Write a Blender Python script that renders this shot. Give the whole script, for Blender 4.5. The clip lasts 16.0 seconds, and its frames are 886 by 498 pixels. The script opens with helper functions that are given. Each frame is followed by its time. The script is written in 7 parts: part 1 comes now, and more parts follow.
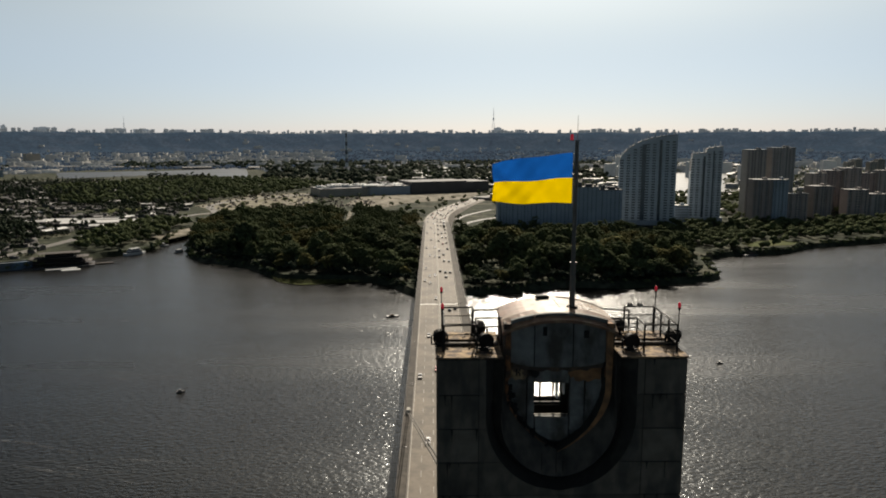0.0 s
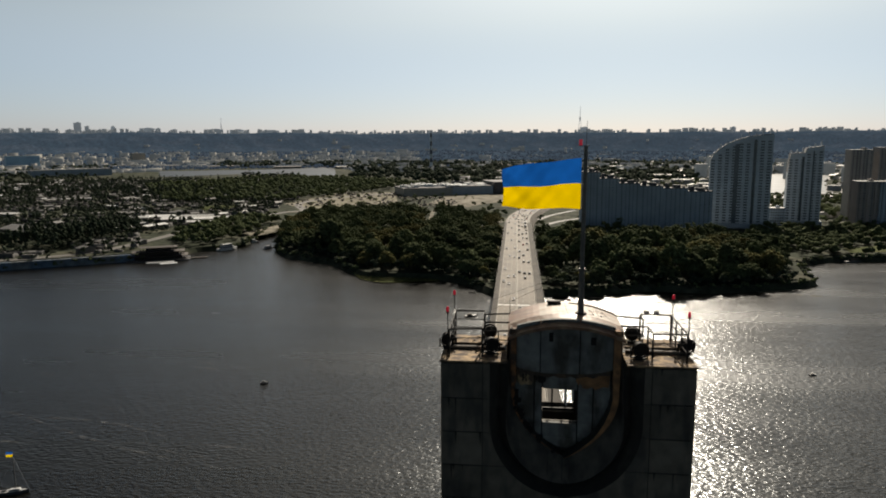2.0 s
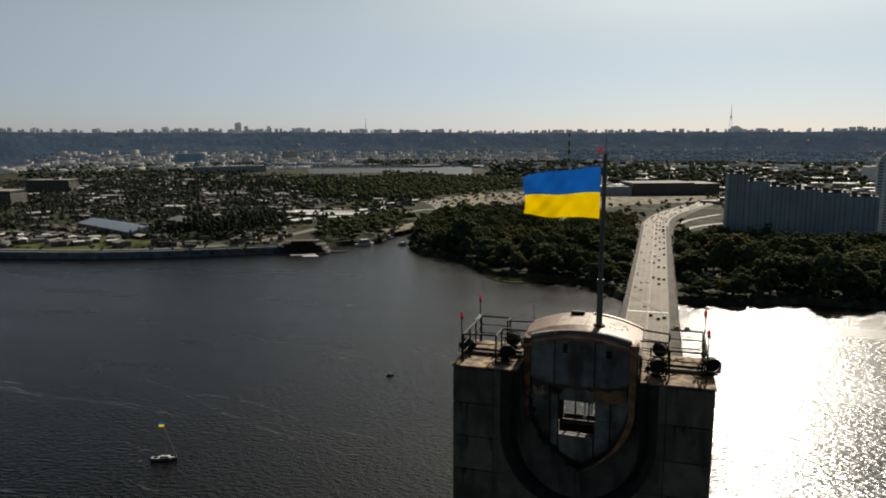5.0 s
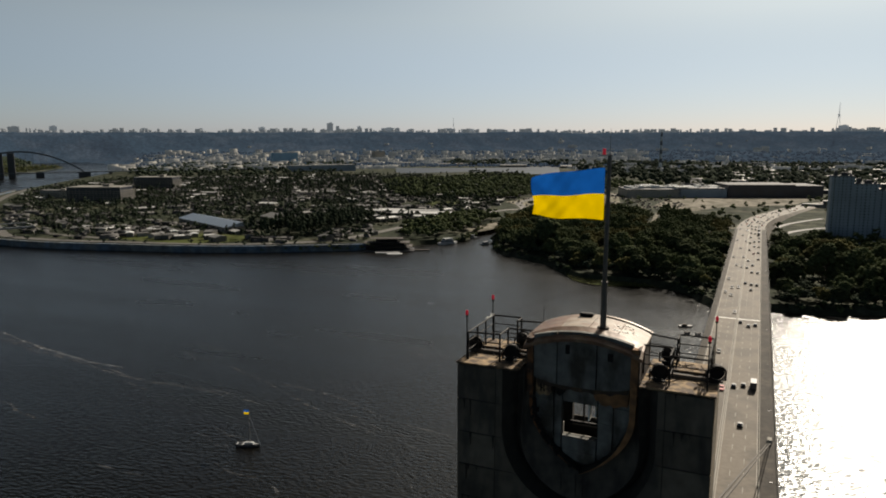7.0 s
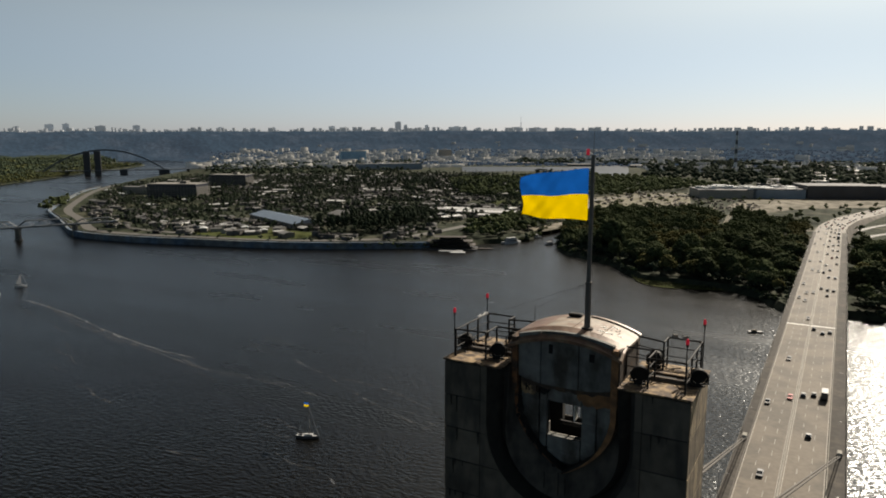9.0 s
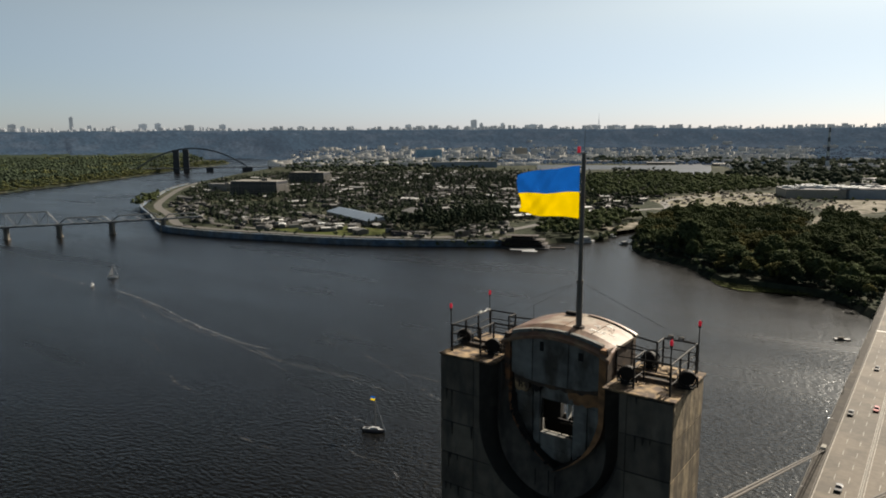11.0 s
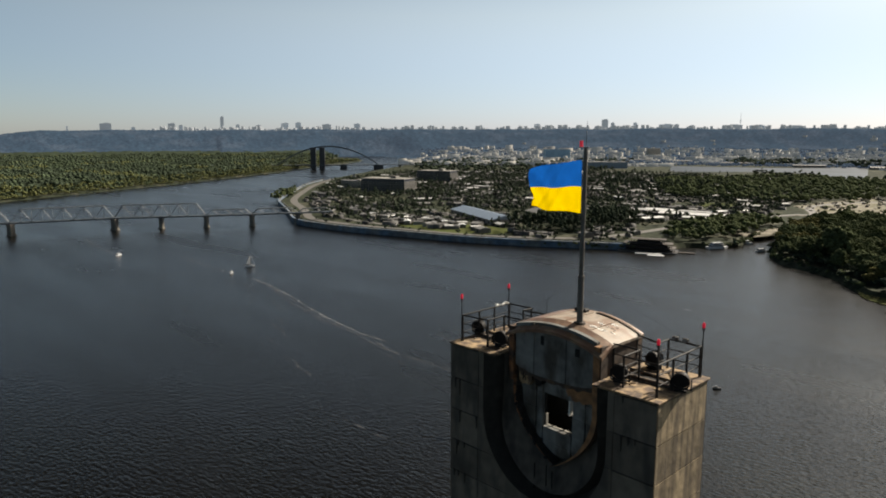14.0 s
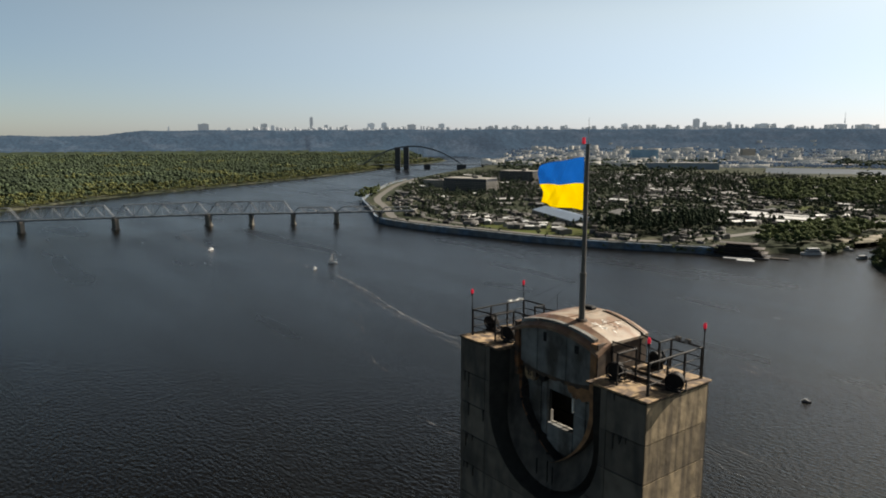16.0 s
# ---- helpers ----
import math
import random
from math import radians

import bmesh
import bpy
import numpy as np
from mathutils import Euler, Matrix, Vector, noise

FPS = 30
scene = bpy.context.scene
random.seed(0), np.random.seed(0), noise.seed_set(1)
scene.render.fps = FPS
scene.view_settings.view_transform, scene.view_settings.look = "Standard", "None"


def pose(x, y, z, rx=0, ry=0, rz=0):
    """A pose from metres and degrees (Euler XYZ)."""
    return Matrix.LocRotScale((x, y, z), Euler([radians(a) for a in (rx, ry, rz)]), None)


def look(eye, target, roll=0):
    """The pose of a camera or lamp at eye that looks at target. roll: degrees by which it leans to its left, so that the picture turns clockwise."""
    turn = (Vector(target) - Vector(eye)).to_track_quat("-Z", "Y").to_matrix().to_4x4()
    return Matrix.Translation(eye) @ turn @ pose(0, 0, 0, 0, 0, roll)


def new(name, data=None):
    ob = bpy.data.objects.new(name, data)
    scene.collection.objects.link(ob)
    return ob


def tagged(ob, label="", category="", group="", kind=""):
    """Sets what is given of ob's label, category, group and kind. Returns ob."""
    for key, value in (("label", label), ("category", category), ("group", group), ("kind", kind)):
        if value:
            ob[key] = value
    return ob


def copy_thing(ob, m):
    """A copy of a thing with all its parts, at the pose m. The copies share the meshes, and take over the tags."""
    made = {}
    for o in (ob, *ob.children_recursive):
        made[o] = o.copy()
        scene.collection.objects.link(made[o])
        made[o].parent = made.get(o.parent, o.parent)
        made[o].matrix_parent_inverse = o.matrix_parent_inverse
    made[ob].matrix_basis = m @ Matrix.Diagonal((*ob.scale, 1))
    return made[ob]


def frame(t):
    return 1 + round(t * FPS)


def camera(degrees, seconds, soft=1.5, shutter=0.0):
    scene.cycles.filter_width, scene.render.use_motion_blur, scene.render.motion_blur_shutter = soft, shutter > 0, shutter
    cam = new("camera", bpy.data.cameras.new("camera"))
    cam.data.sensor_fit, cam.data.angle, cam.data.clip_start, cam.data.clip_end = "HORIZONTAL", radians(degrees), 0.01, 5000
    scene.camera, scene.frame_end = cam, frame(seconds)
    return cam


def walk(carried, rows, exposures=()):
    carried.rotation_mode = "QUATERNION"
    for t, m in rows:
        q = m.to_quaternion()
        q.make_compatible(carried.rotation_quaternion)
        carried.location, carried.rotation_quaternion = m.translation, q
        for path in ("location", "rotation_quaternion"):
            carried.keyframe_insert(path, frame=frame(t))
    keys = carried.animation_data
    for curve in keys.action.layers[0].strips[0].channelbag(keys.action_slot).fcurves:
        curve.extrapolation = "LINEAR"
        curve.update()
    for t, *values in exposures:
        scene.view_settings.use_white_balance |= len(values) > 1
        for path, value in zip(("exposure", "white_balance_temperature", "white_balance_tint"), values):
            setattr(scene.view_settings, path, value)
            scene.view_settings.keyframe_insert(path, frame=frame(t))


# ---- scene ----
cam = camera(64.6, 16.0, soft=1.9)
PATH = [
    (0, (-4.866, -26.741, 119.925), (-4.836, -24.765, 119.615), -0.1),
    (0.5, (-4.115, -26.833, 119.939), (-4.142, -24.857, 119.628), -0.3),
    (1, (-3.408, -26.915, 119.983), (-3.489, -24.94, 119.674), -0.2),
    (1.5, (-2.68, -26.973, 120.083), (-2.823, -25.002, 119.773), -0.2),
    (2, (-1.94, -26.962, 120.133), (-2.147, -24.997, 119.823), -0.2),
    (2.5, (-1.167, -26.92, 120.169), (-1.439, -24.963, 119.86), -0.3),
    (3, (-0.414, -26.866, 120.193), (-0.751, -24.919, 119.883), -0.2),
    (3.5, (0.307, -26.791, 120.23), (-0.092, -24.856, 119.919), -0.1),
    (4, (1.052, -26.685, 120.303), (0.591, -24.764, 119.992), -0.1),
    (6.5, (4.874, -25.933, 120.464), (4.116, -24.109, 120.154), -0.1),
    (7, (5.635, -25.821, 120.46), (4.823, -24.019, 120.149), -0.1),
    (7.5, (6.402, -25.718, 120.505), (5.545, -23.938, 120.193), -0.1),
    (8, (7.166, -25.522, 120.507), (6.266, -23.763, 120.196), -0.0),
    (8.5, (7.872, -25.234, 120.509), (6.933, -23.496, 120.196), 0.0),
    (9, (8.573, -24.901, 120.516), (7.594, -23.185, 120.202), -0.1),
    (11.5, (12.093, -23.212, 120.475), (10.888, -21.648, 120.156), -0.2),
    (12, (12.767, -22.811, 120.422), (11.514, -21.286, 120.103), -0.1),
    (12.5, (13.443, -22.428, 120.389), (12.144, -20.941, 120.07), -0.1),
    (13, (14.071, -21.974, 120.335), (12.729, -20.526, 120.016), -0.1),
    (13.5, (14.709, -21.558, 120.302), (13.325, -20.15, 119.983), -0.1),
    (14, (15.337, -21.147, 120.275), (13.912, -19.781, 119.956), -0.0),
    (14.5, (15.965, -20.715, 120.245), (14.499, -19.392, 119.926), -0.0),
    (15, (16.551, -20.299, 120.221), (15.047, -19.019, 119.902), -0.0),
    (15.5, (17.133, -19.832, 120.175), (15.592, -18.597, 119.856), -0.0),
    (16, (17.69, -19.303, 120.159), (16.113, -18.115, 119.84), -0.0),
]
EXPOSURES = [(0, 0.45, 7480, 10), (4, 0.33, 7480, 10), (7, 0.28, 7470, 10), (9, 0.51, 7450, 10), (12.5, 0.85, 7430, 10), (16, 1.01, 7390, 10)]
walk(cam, [(t, look(eye, target, roll)) for t, eye, target, roll in PATH], EXPOSURES)

# ---- light ----
SUN_AZ, SUN_EL = 9.0, 33.0
world = bpy.data.worlds.new("world")
scene.world = world
world.use_nodes = True
wn, wl = world.node_tree.nodes, world.node_tree.links
sky = wn.new("ShaderNodeTexSky")
sky.sky_type, sky.sun_disc = "NISHITA", False
sky.sun_elevation, sky.sun_rotation = radians(SUN_EL), radians(SUN_AZ)
sky.altitude, sky.air_density, sky.dust_density, sky.ozone_density = 0, 0.85, 0.30, 0.6
veil = wn.new("ShaderNodeMix")
veil.data_type, veil.blend_type = "RGBA", "ADD"
# low haze: it thins out towards the zenith and is brightest on the sun's side
place, split, thin, hue = wn.new("ShaderNodeTexCoord"), wn.new("ShaderNodeSeparateXYZ"), wn.new("ShaderNodeMapRange"), wn.new("ShaderNodeValToRGB")
thin.interpolation_type = "SMOOTHSTEP"
thin.inputs["From Min"].default_value, thin.inputs["From Max"].default_value = 0.10, 0.38
thin.inputs["To Min"].default_value, thin.inputs["To Max"].default_value = 1.0, 0.0
wl.new(place.outputs["Generated"], split.inputs[0])
wl.new(split.outputs["Z"], thin.inputs["Value"])
toward, glow, both_ = wn.new("ShaderNodeVectorMath"), wn.new("ShaderNodeMapRange"), wn.new("ShaderNodeMath")
toward.operation, both_.operation = "DOT_PRODUCT", "MULTIPLY"
toward.inputs[1].default_value = (math.sin(radians(SUN_AZ)) * math.cos(radians(SUN_EL)), math.cos(radians(SUN_AZ)) * math.cos(radians(SUN_EL)), math.sin(radians(SUN_EL)))
glow.inputs["From Min"].default_value, glow.inputs["From Max"].default_value = -0.1, 0.85
glow.inputs["To Min"].default_value, glow.inputs["To Max"].default_value = 0.06, 1.0
wl.new(place.outputs["Generated"], toward.inputs[0])
wl.new(toward.outputs["Value"], glow.inputs["Value"])
wl.new(thin.outputs["Result"], both_.inputs[0])
wl.new(glow.outputs["Result"], both_.inputs[1])
wl.new(both_.outputs["Value"], veil.inputs[0])
hue.color_ramp.elements[0].position, hue.color_ramp.elements[1].position = 0.0, 0.16
hue.color_ramp.elements[0].color, hue.color_ramp.elements[1].color = (0.13, 0.155, 0.43, 1), (0.50, 0.46, 0.385, 1)
wl.new(split.outputs["Z"], hue.inputs["Fac"])
lift = wn.new("ShaderNodeVectorMath")
lift.operation = "SCALE"
lift.inputs["Scale"].default_value = 8.7
wl.new(hue.outputs["Color"], lift.inputs[0])
wl.new(lift.outputs["Vector"], veil.inputs[7])
# the air near the ground is grey-blue all round
cool, cool_at = wn.new("ShaderNodeMix"), wn.new("ShaderNodeValToRGB")
cool.data_type, cool.blend_type = "RGBA", "MULTIPLY"
cool.inputs[0].default_value = 1.0
cool_at.color_ramp.elements[0].position, cool_at.color_ramp.elements[1].position = 0.0, 0.20
cool_at.color_ramp.elements[0].color, cool_at.color_ramp.elements[1].color = (0.68, 0.79, 1.02, 1), (0.81, 0.955, 1.02, 1)
zenith = cool_at.color_ramp.elements.new(0.46)
zenith.color = (0.27, 0.255, 0.24, 1)
wl.new(split.outputs["Z"], cool_at.inputs["Fac"])
wl.new(sky.outputs["Color"], cool.inputs[6])
wl.new(cool_at.outputs["Color"], cool.inputs[7])
wl.new(cool.outputs[2], veil.inputs[6])
# bright haze round the sun, thickest above the dull air near the ground
ring, ring_pow, ring_col, ring_add = wn.new("ShaderNodeMapRange"), wn.new("ShaderNodeMath"), wn.new("ShaderNodeVectorMath"), wn.new("ShaderNodeVectorMath")
ring.inputs["From Min"].default_value, ring.inputs["From Max"].default_value = 0.66, 1.0
ring_up, ring_both = wn.new("ShaderNodeMapRange"), wn.new("ShaderNodeMath")
ring_up.interpolation_type, ring_both.operation = "SMOOTHSTEP", "MULTIPLY"
ring_up.inputs["From Min"].default_value, ring_up.inputs["From Max"].default_value = 0.10, 0.34
wl.new(split.outputs["Z"], ring_up.inputs["Value"])
ring_pow.operation, ring_pow.inputs[1].default_value = "POWER", 2.0
ring_col.operation, ring_col.inputs[0].default_value, ring_add.operation = "SCALE", (20, 19.5, 18.4), "ADD"
wl.new(toward.outputs["Value"], ring.inputs["Value"])
wl.new(ring.outputs["Result"], ring_pow.inputs[0])
wl.new(ring_pow.outputs["Value"], ring_both.inputs[0])
wl.new(ring_up.outputs["Result"], ring_both.inputs[1])
wl.new(ring_both.outputs["Value"], ring_col.inputs["Scale"])
wl.new(veil.outputs[2], ring_add.inputs[0])
wl.new(ring_col.outputs["Vector"], ring_add.inputs[1])
wl.new(ring_add.outputs["Vector"], wn["Background"].inputs["Color"])
wn["Background"].inputs["Strength"].default_value = 0.046
sun_data = bpy.data.lights.new("sun", "SUN")
sun_data.energy, sun_data.angle, sun_data.color = 5.0, radians(0.5), (1.0, 0.96, 0.90)
sun = new("sun", sun_data)
sun.matrix_world = look((1000 * math.sin(radians(SUN_AZ)), 1000 * math.cos(radians(SUN_AZ)), 1000 * math.tan(radians(SUN_EL))), (0, 0, 0))


# ---- materials ----
def material(name, colour, rough=0.8, metal=0.0, vary=0.25, scale=1.0, bump=0.0, second=None, second_at=0.62, second_scale=0.3, island=0.0, each=0.0, spec=0.5, streak=1.0):
    """A surface with grain and blotches. second: the colour of stains of the size 1 / second_scale."""
    m = bpy.data.materials.new(name)
    m.use_nodes = True
    n, l = m.node_tree.nodes, m.node_tree.links
    b = n["Principled BSDF"]
    b.inputs["Roughness"].default_value, b.inputs["Metallic"].default_value = rough, metal
    b.inputs["Specular IOR Level"].default_value = spec
    geo = n.new("ShaderNodeNewGeometry")
    fine = n.new("ShaderNodeTexNoise")
    fine.inputs["Scale"].default_value, fine.inputs["Detail"].default_value = scale, 6
    l.new(geo.outputs["Position"], fine.inputs["Vector"])
    ramp = n.new("ShaderNodeMapRange")
    ramp.inputs["From Min"].default_value, ramp.inputs["From Max"].default_value = 0.3, 0.7
    ramp.inputs["To Min"].default_value, ramp.inputs["To Max"].default_value = 1 - vary, 1 + vary
    l.new(fine.outputs["Fac"], ramp.inputs["Value"])
    value = ramp.outputs["Result"]
    for amount, source in ((island, geo.outputs["Random Per Island"]), (each, n.new("ShaderNodeObjectInfo").outputs["Random"])):
        if amount:
            r = n.new("ShaderNodeMapRange")
            r.inputs["To Min"].default_value, r.inputs["To Max"].default_value = 1 - amount, 1 + amount
            l.new(source, r.inputs["Value"])
            mul = n.new("ShaderNodeMath")
            mul.operation = "MULTIPLY"
            l.new(value, mul.inputs[0])
            l.new(r.outputs["Result"], mul.inputs[1])
            value = mul.outputs["Value"]
    hue = n.new("ShaderNodeHueSaturation")
    l.new(value, hue.inputs["Value"])
    if second:
        big = n.new("ShaderNodeTexNoise")
        big.inputs["Scale"].default_value, big.inputs["Detail"].default_value = second_scale, 5
        run = n.new("ShaderNodeMapping")
        run.inputs["Scale"].default_value = (1, 1, streak)
        l.new(geo.outputs["Position"], run.inputs["Vector"])
        l.new(run.outputs["Vector"], big.inputs["Vector"])
        cut = n.new("ShaderNodeMapRange")
        cut.inputs["From Min"].default_value, cut.inputs["From Max"].default_value = second_at - 0.07, second_at + 0.07
        l.new(big.outputs["Fac"], cut.inputs["Value"])
        mix = n.new("ShaderNodeMix")
        mix.data_type = "RGBA"
        mix.inputs[6].default_value, mix.inputs[7].default_value = (*colour, 1), (*second, 1)
        l.new(cut.outputs["Result"], mix.inputs[0])
        l.new(mix.outputs[2], hue.inputs["Color"])
    else:
        hue.inputs["Color"].default_value = (*colour, 1)
    l.new(hue.outputs["Color"], b.inputs["Base Color"])
    if bump:
        bp = n.new("ShaderNodeBump")
        bp.inputs["Strength"].default_value, bp.inputs["Distance"].default_value = 1.0, bump
        l.new(fine.outputs["Fac"], bp.inputs["Height"])
        l.new(bp.outputs["Normal"], b.inputs["Normal"])
    return m


def water_material(name, low, high, ripple):
    """Dark water: wind ripples at two sizes, and long slicks of calmer and rougher water."""
    m = bpy.data.materials.new(name)
    m.use_nodes = True
    n, l = m.node_tree.nodes, m.node_tree.links
    b = n["Principled BSDF"]
    b.inputs["IOR"].default_value = 1.33
    b.inputs["Specular IOR Level"].default_value = 0.38
    b.inputs["Specular Tint"].default_value = (0.78, 0.91, 1.0, 1)
    geo = n.new("ShaderNodeNewGeometry")

    def field(turn_by, size, detail):
        turn = n.new("ShaderNodeMapping")
        turn.inputs["Rotation"].default_value = (0, 0, radians(turn_by))
        turn.inputs["Scale"].default_value = size
        l.new(geo.outputs["Position"], turn.inputs["Vector"])
        noi = n.new("ShaderNodeTexNoise")
        noi.inputs["Scale"].default_value, noi.inputs["Detail"].default_value = 1.0, detail
        l.new(turn.outputs["Vector"], noi.inputs["Vector"])
        return noi.outputs["Fac"]

    big = field(-35, (0.0035, 0.016, 0.01), 6)
    if ripple:
        height = None
        for turn_by, size, detail, amount in ((-24, (0.34, 0.72, 0.5), 2, 0.56), (-14, (0.11, 0.24, 0.2), 2, 0.10)):
            mul = n.new("ShaderNodeMath")
            mul.operation = "MULTIPLY_ADD"
            mul.inputs[1].default_value, mul.inputs[2].default_value = amount, 0
            l.new(field(turn_by, size, detail), mul.inputs[0])
            if height:
                l.new(height, mul.inputs[2])
            height = mul.outputs["Value"]
        soft = n.new("ShaderNodeBump")
        soft.inputs["Strength"].default_value, soft.inputs["Distance"].default_value = 1.0, ripple
        l.new(height, soft.inputs["Height"])
        l.new(soft.outputs["Normal"], b.inputs["Normal"])
    rr = n.new("ShaderNodeMapRange")
    rr.inputs["From Min"].default_value, rr.inputs["From Max"].default_value = 0.35, 0.7
    rr.inputs["To Min"].default_value, rr.inputs["To Max"].default_value = low, high
    l.new(big, rr.inputs["Value"])
    l.new(rr.outputs["Result"], b.inputs["Roughness"])
    col = n.new("ShaderNodeMix")
    col.data_type = "RGBA"
    col.inputs[6].default_value, col.inputs[7].default_value = (0.0026, 0.0022, 0.0014, 1), (0.0040, 0.0034, 0.0022, 1)
    l.new(big, col.inputs[0])
    l.new(col.outputs[2], b.inputs["Base Color"])
    return m


def lit_through(m, share):
    """Leaves let part of the light through."""
    n, l = m.node_tree.nodes, m.node_tree.links
    b = n["Principled BSDF"]
    thin_, mix_ = n.new("ShaderNodeBsdfTranslucent"), n.new("ShaderNodeMixShader")
    mix_.inputs[0].default_value = share
    l.new(b.inputs["Base Color"].links[0].from_socket, thin_.inputs["Color"])
    l.new(b.outputs["BSDF"], mix_.inputs[1])
    l.new(thin_.outputs["BSDF"], mix_.inputs[2])
    l.new(mix_.outputs["Shader"], n["Material Output"].inputs["Surface"])


WATER = water_material("river_water", 0.18, 0.31, 0.92)
CALM = water_material("calm_water", 0.36, 0.42, 0)
EARTH = material("grassy_earth", (0.072, 0.072, 0.052), 0.95, vary=0.5, scale=0.12, second=(0.030, 0.036, 0.024), second_at=0.42, second_scale=0.02, spec=0.04)
SAND = material("pale_sand", (0.22, 0.20, 0.165), 0.9, vary=0.35, scale=0.2, second=(0.105, 0.098, 0.075), second_at=0.52, second_scale=0.05, spec=0.04)
GRASS = material("mown_grass", (0.060, 0.072, 0.024), 0.95, vary=0.25, scale=0.4, second=(0.075, 0.07, 0.03), second_scale=0.05, spec=0.04)
LEAF = material("tree_leaves", (0.098, 0.120, 0.058), 0.9, vary=0.3, scale=0.3, island=0.12, each=0.35, spec=0.03)
LEAF_PALE = material("pale_willow_leaves", (0.14, 0.135, 0.055), 0.9, vary=0.3, scale=0.3, island=0.12, each=0.3, spec=0.03)
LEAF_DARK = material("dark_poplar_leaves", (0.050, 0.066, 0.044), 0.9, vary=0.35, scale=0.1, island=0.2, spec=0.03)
# sun on the bank trees is put into this brighter green
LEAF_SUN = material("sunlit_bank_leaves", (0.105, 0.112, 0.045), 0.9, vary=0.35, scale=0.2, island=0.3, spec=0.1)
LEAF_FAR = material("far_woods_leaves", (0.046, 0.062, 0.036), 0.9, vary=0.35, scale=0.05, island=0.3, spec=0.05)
for m, share in ((LEAF, 0.45), (LEAF_PALE, 0.45), (LEAF_DARK, 0.3), (LEAF_SUN, 0.3)):
    lit_through(m, share)
HILL = material("hazy_wooded_hill", (0.014, 0.028, 0.044), 1.0, vary=0.6, scale=0.07, second=(0.028, 0.042, 0.060), second_at=0.55, second_scale=0.008, spec=0.0)
# haze of the air before the hills, put in as a faint blue glow
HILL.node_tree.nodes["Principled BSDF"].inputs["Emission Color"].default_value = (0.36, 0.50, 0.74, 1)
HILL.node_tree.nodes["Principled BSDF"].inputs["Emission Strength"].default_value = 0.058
FARWALL = material("hazy_plaster_walls", (0.25, 0.235, 0.21), 0.9, vary=0.2, scale=0.05, island=0.5, each=0.35, spec=0.1)
SKYWALL = material("hazy_tower_walls", (0.36, 0.38, 0.41), 0.9, vary=0.12, scale=0.03, each=0.35, spec=0.1)
# distance haze over the skyline, given to its walls as emission
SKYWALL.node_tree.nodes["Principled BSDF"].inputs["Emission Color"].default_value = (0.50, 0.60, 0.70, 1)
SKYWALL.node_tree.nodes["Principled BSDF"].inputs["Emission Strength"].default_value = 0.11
# the city walls glow faintly too, in place of haze
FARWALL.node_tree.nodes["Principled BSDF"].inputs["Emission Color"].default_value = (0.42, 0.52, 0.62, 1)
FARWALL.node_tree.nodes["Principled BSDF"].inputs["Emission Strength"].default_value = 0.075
BARK = material("bark", (0.07, 0.055, 0.04), 0.95, vary=0.3, scale=2.0)
ASPHALT = material("sunbleached_asphalt", (0.132, 0.110, 0.086), 0.8, vary=0.16, scale=0.6, spec=0.3, second=(0.088, 0.075, 0.060), second_at=0.52, second_scale=0.08)
ROADGREY = material("old_road", (0.105, 0.10, 0.093), 0.75, vary=0.15, scale=0.3, spec=0.25)
LANE_PAINT = material("worn_lane_paint", (0.30, 0.28, 0.25), 0.8, vary=0.3, scale=0.5)
PAINT = material("road_paint", (0.75, 0.74, 0.70), 0.6, vary=0.15, scale=1.5)
# same concrete twice: shade coloured into the front, sunlight into the side panels
CONCRETE = material("weathered_shaded_concrete", (0.094, 0.081, 0.064), 0.9, vary=0.28, scale=1.6, bump=0.02, second=(0.050, 0.045, 0.038), second_at=0.54, second_scale=1.4, streak=0.3, each=0.22)
CONCRETE_SIDE = material("stained_sunlit_tan_concrete", (0.235, 0.178, 0.106), 0.9, vary=0.35, scale=2.6, bump=0.025, second=(0.112, 0.084, 0.052), second_at=0.50, second_scale=3.2, each=0.18, streak=0.06)
CONCRETE_MID = material("mid_dark_concrete", (0.066, 0.058, 0.048), 0.9, vary=0.35, scale=1.8, bump=0.02, second=(0.034, 0.030, 0.026), second_at=0.52, second_scale=1.6, streak=0.35)
# dirt and the shade of the recesses share one near-black colour
CONCRETE_DARK = material("shade_dark_concrete", (0.026, 0.023, 0.019), 0.92, vary=0.25, scale=2.5, bump=0.02, second=(0.042, 0.037, 0.031), second_scale=1.0)
CONCRETE_PALE = material("pale_concrete", (0.28, 0.265, 0.235), 0.9, vary=0.15, scale=0.5, second=(0.25, 0.235, 0.2), second_scale=0.15)
PLASTER = material("grey_blue_plaster", (0.135, 0.140, 0.134), 0.85, vary=0.28, scale=2.5, bump=0.015, second=(0.052, 0.046, 0.038), second_at=0.55, second_scale=1.1, each=0.25, streak=0.5)
RUST = material("rusted_steel", (0.17, 0.072, 0.028), 0.85, 0.1, vary=0.45, scale=6.0, bump=0.01, second=(0.05, 0.03, 0.02), second_at=0.5, second_scale=2.5)
RUST_TAN = material("rust_stained_sheet", (0.25, 0.205, 0.16), 0.62, 0.0, vary=0.25, scale=3.0, bump=0.01, second=(0.15, 0.088, 0.052), second_at=0.54, second_scale=1.5)
RUST_BROWN = material("brown_rusted_sheet", (0.165, 0.092, 0.060), 0.46, 0.1, vary=0.3, scale=2.5, bump=0.01, second=(0.22, 0.150, 0.10), second_at=0.55, second_scale=1.8)
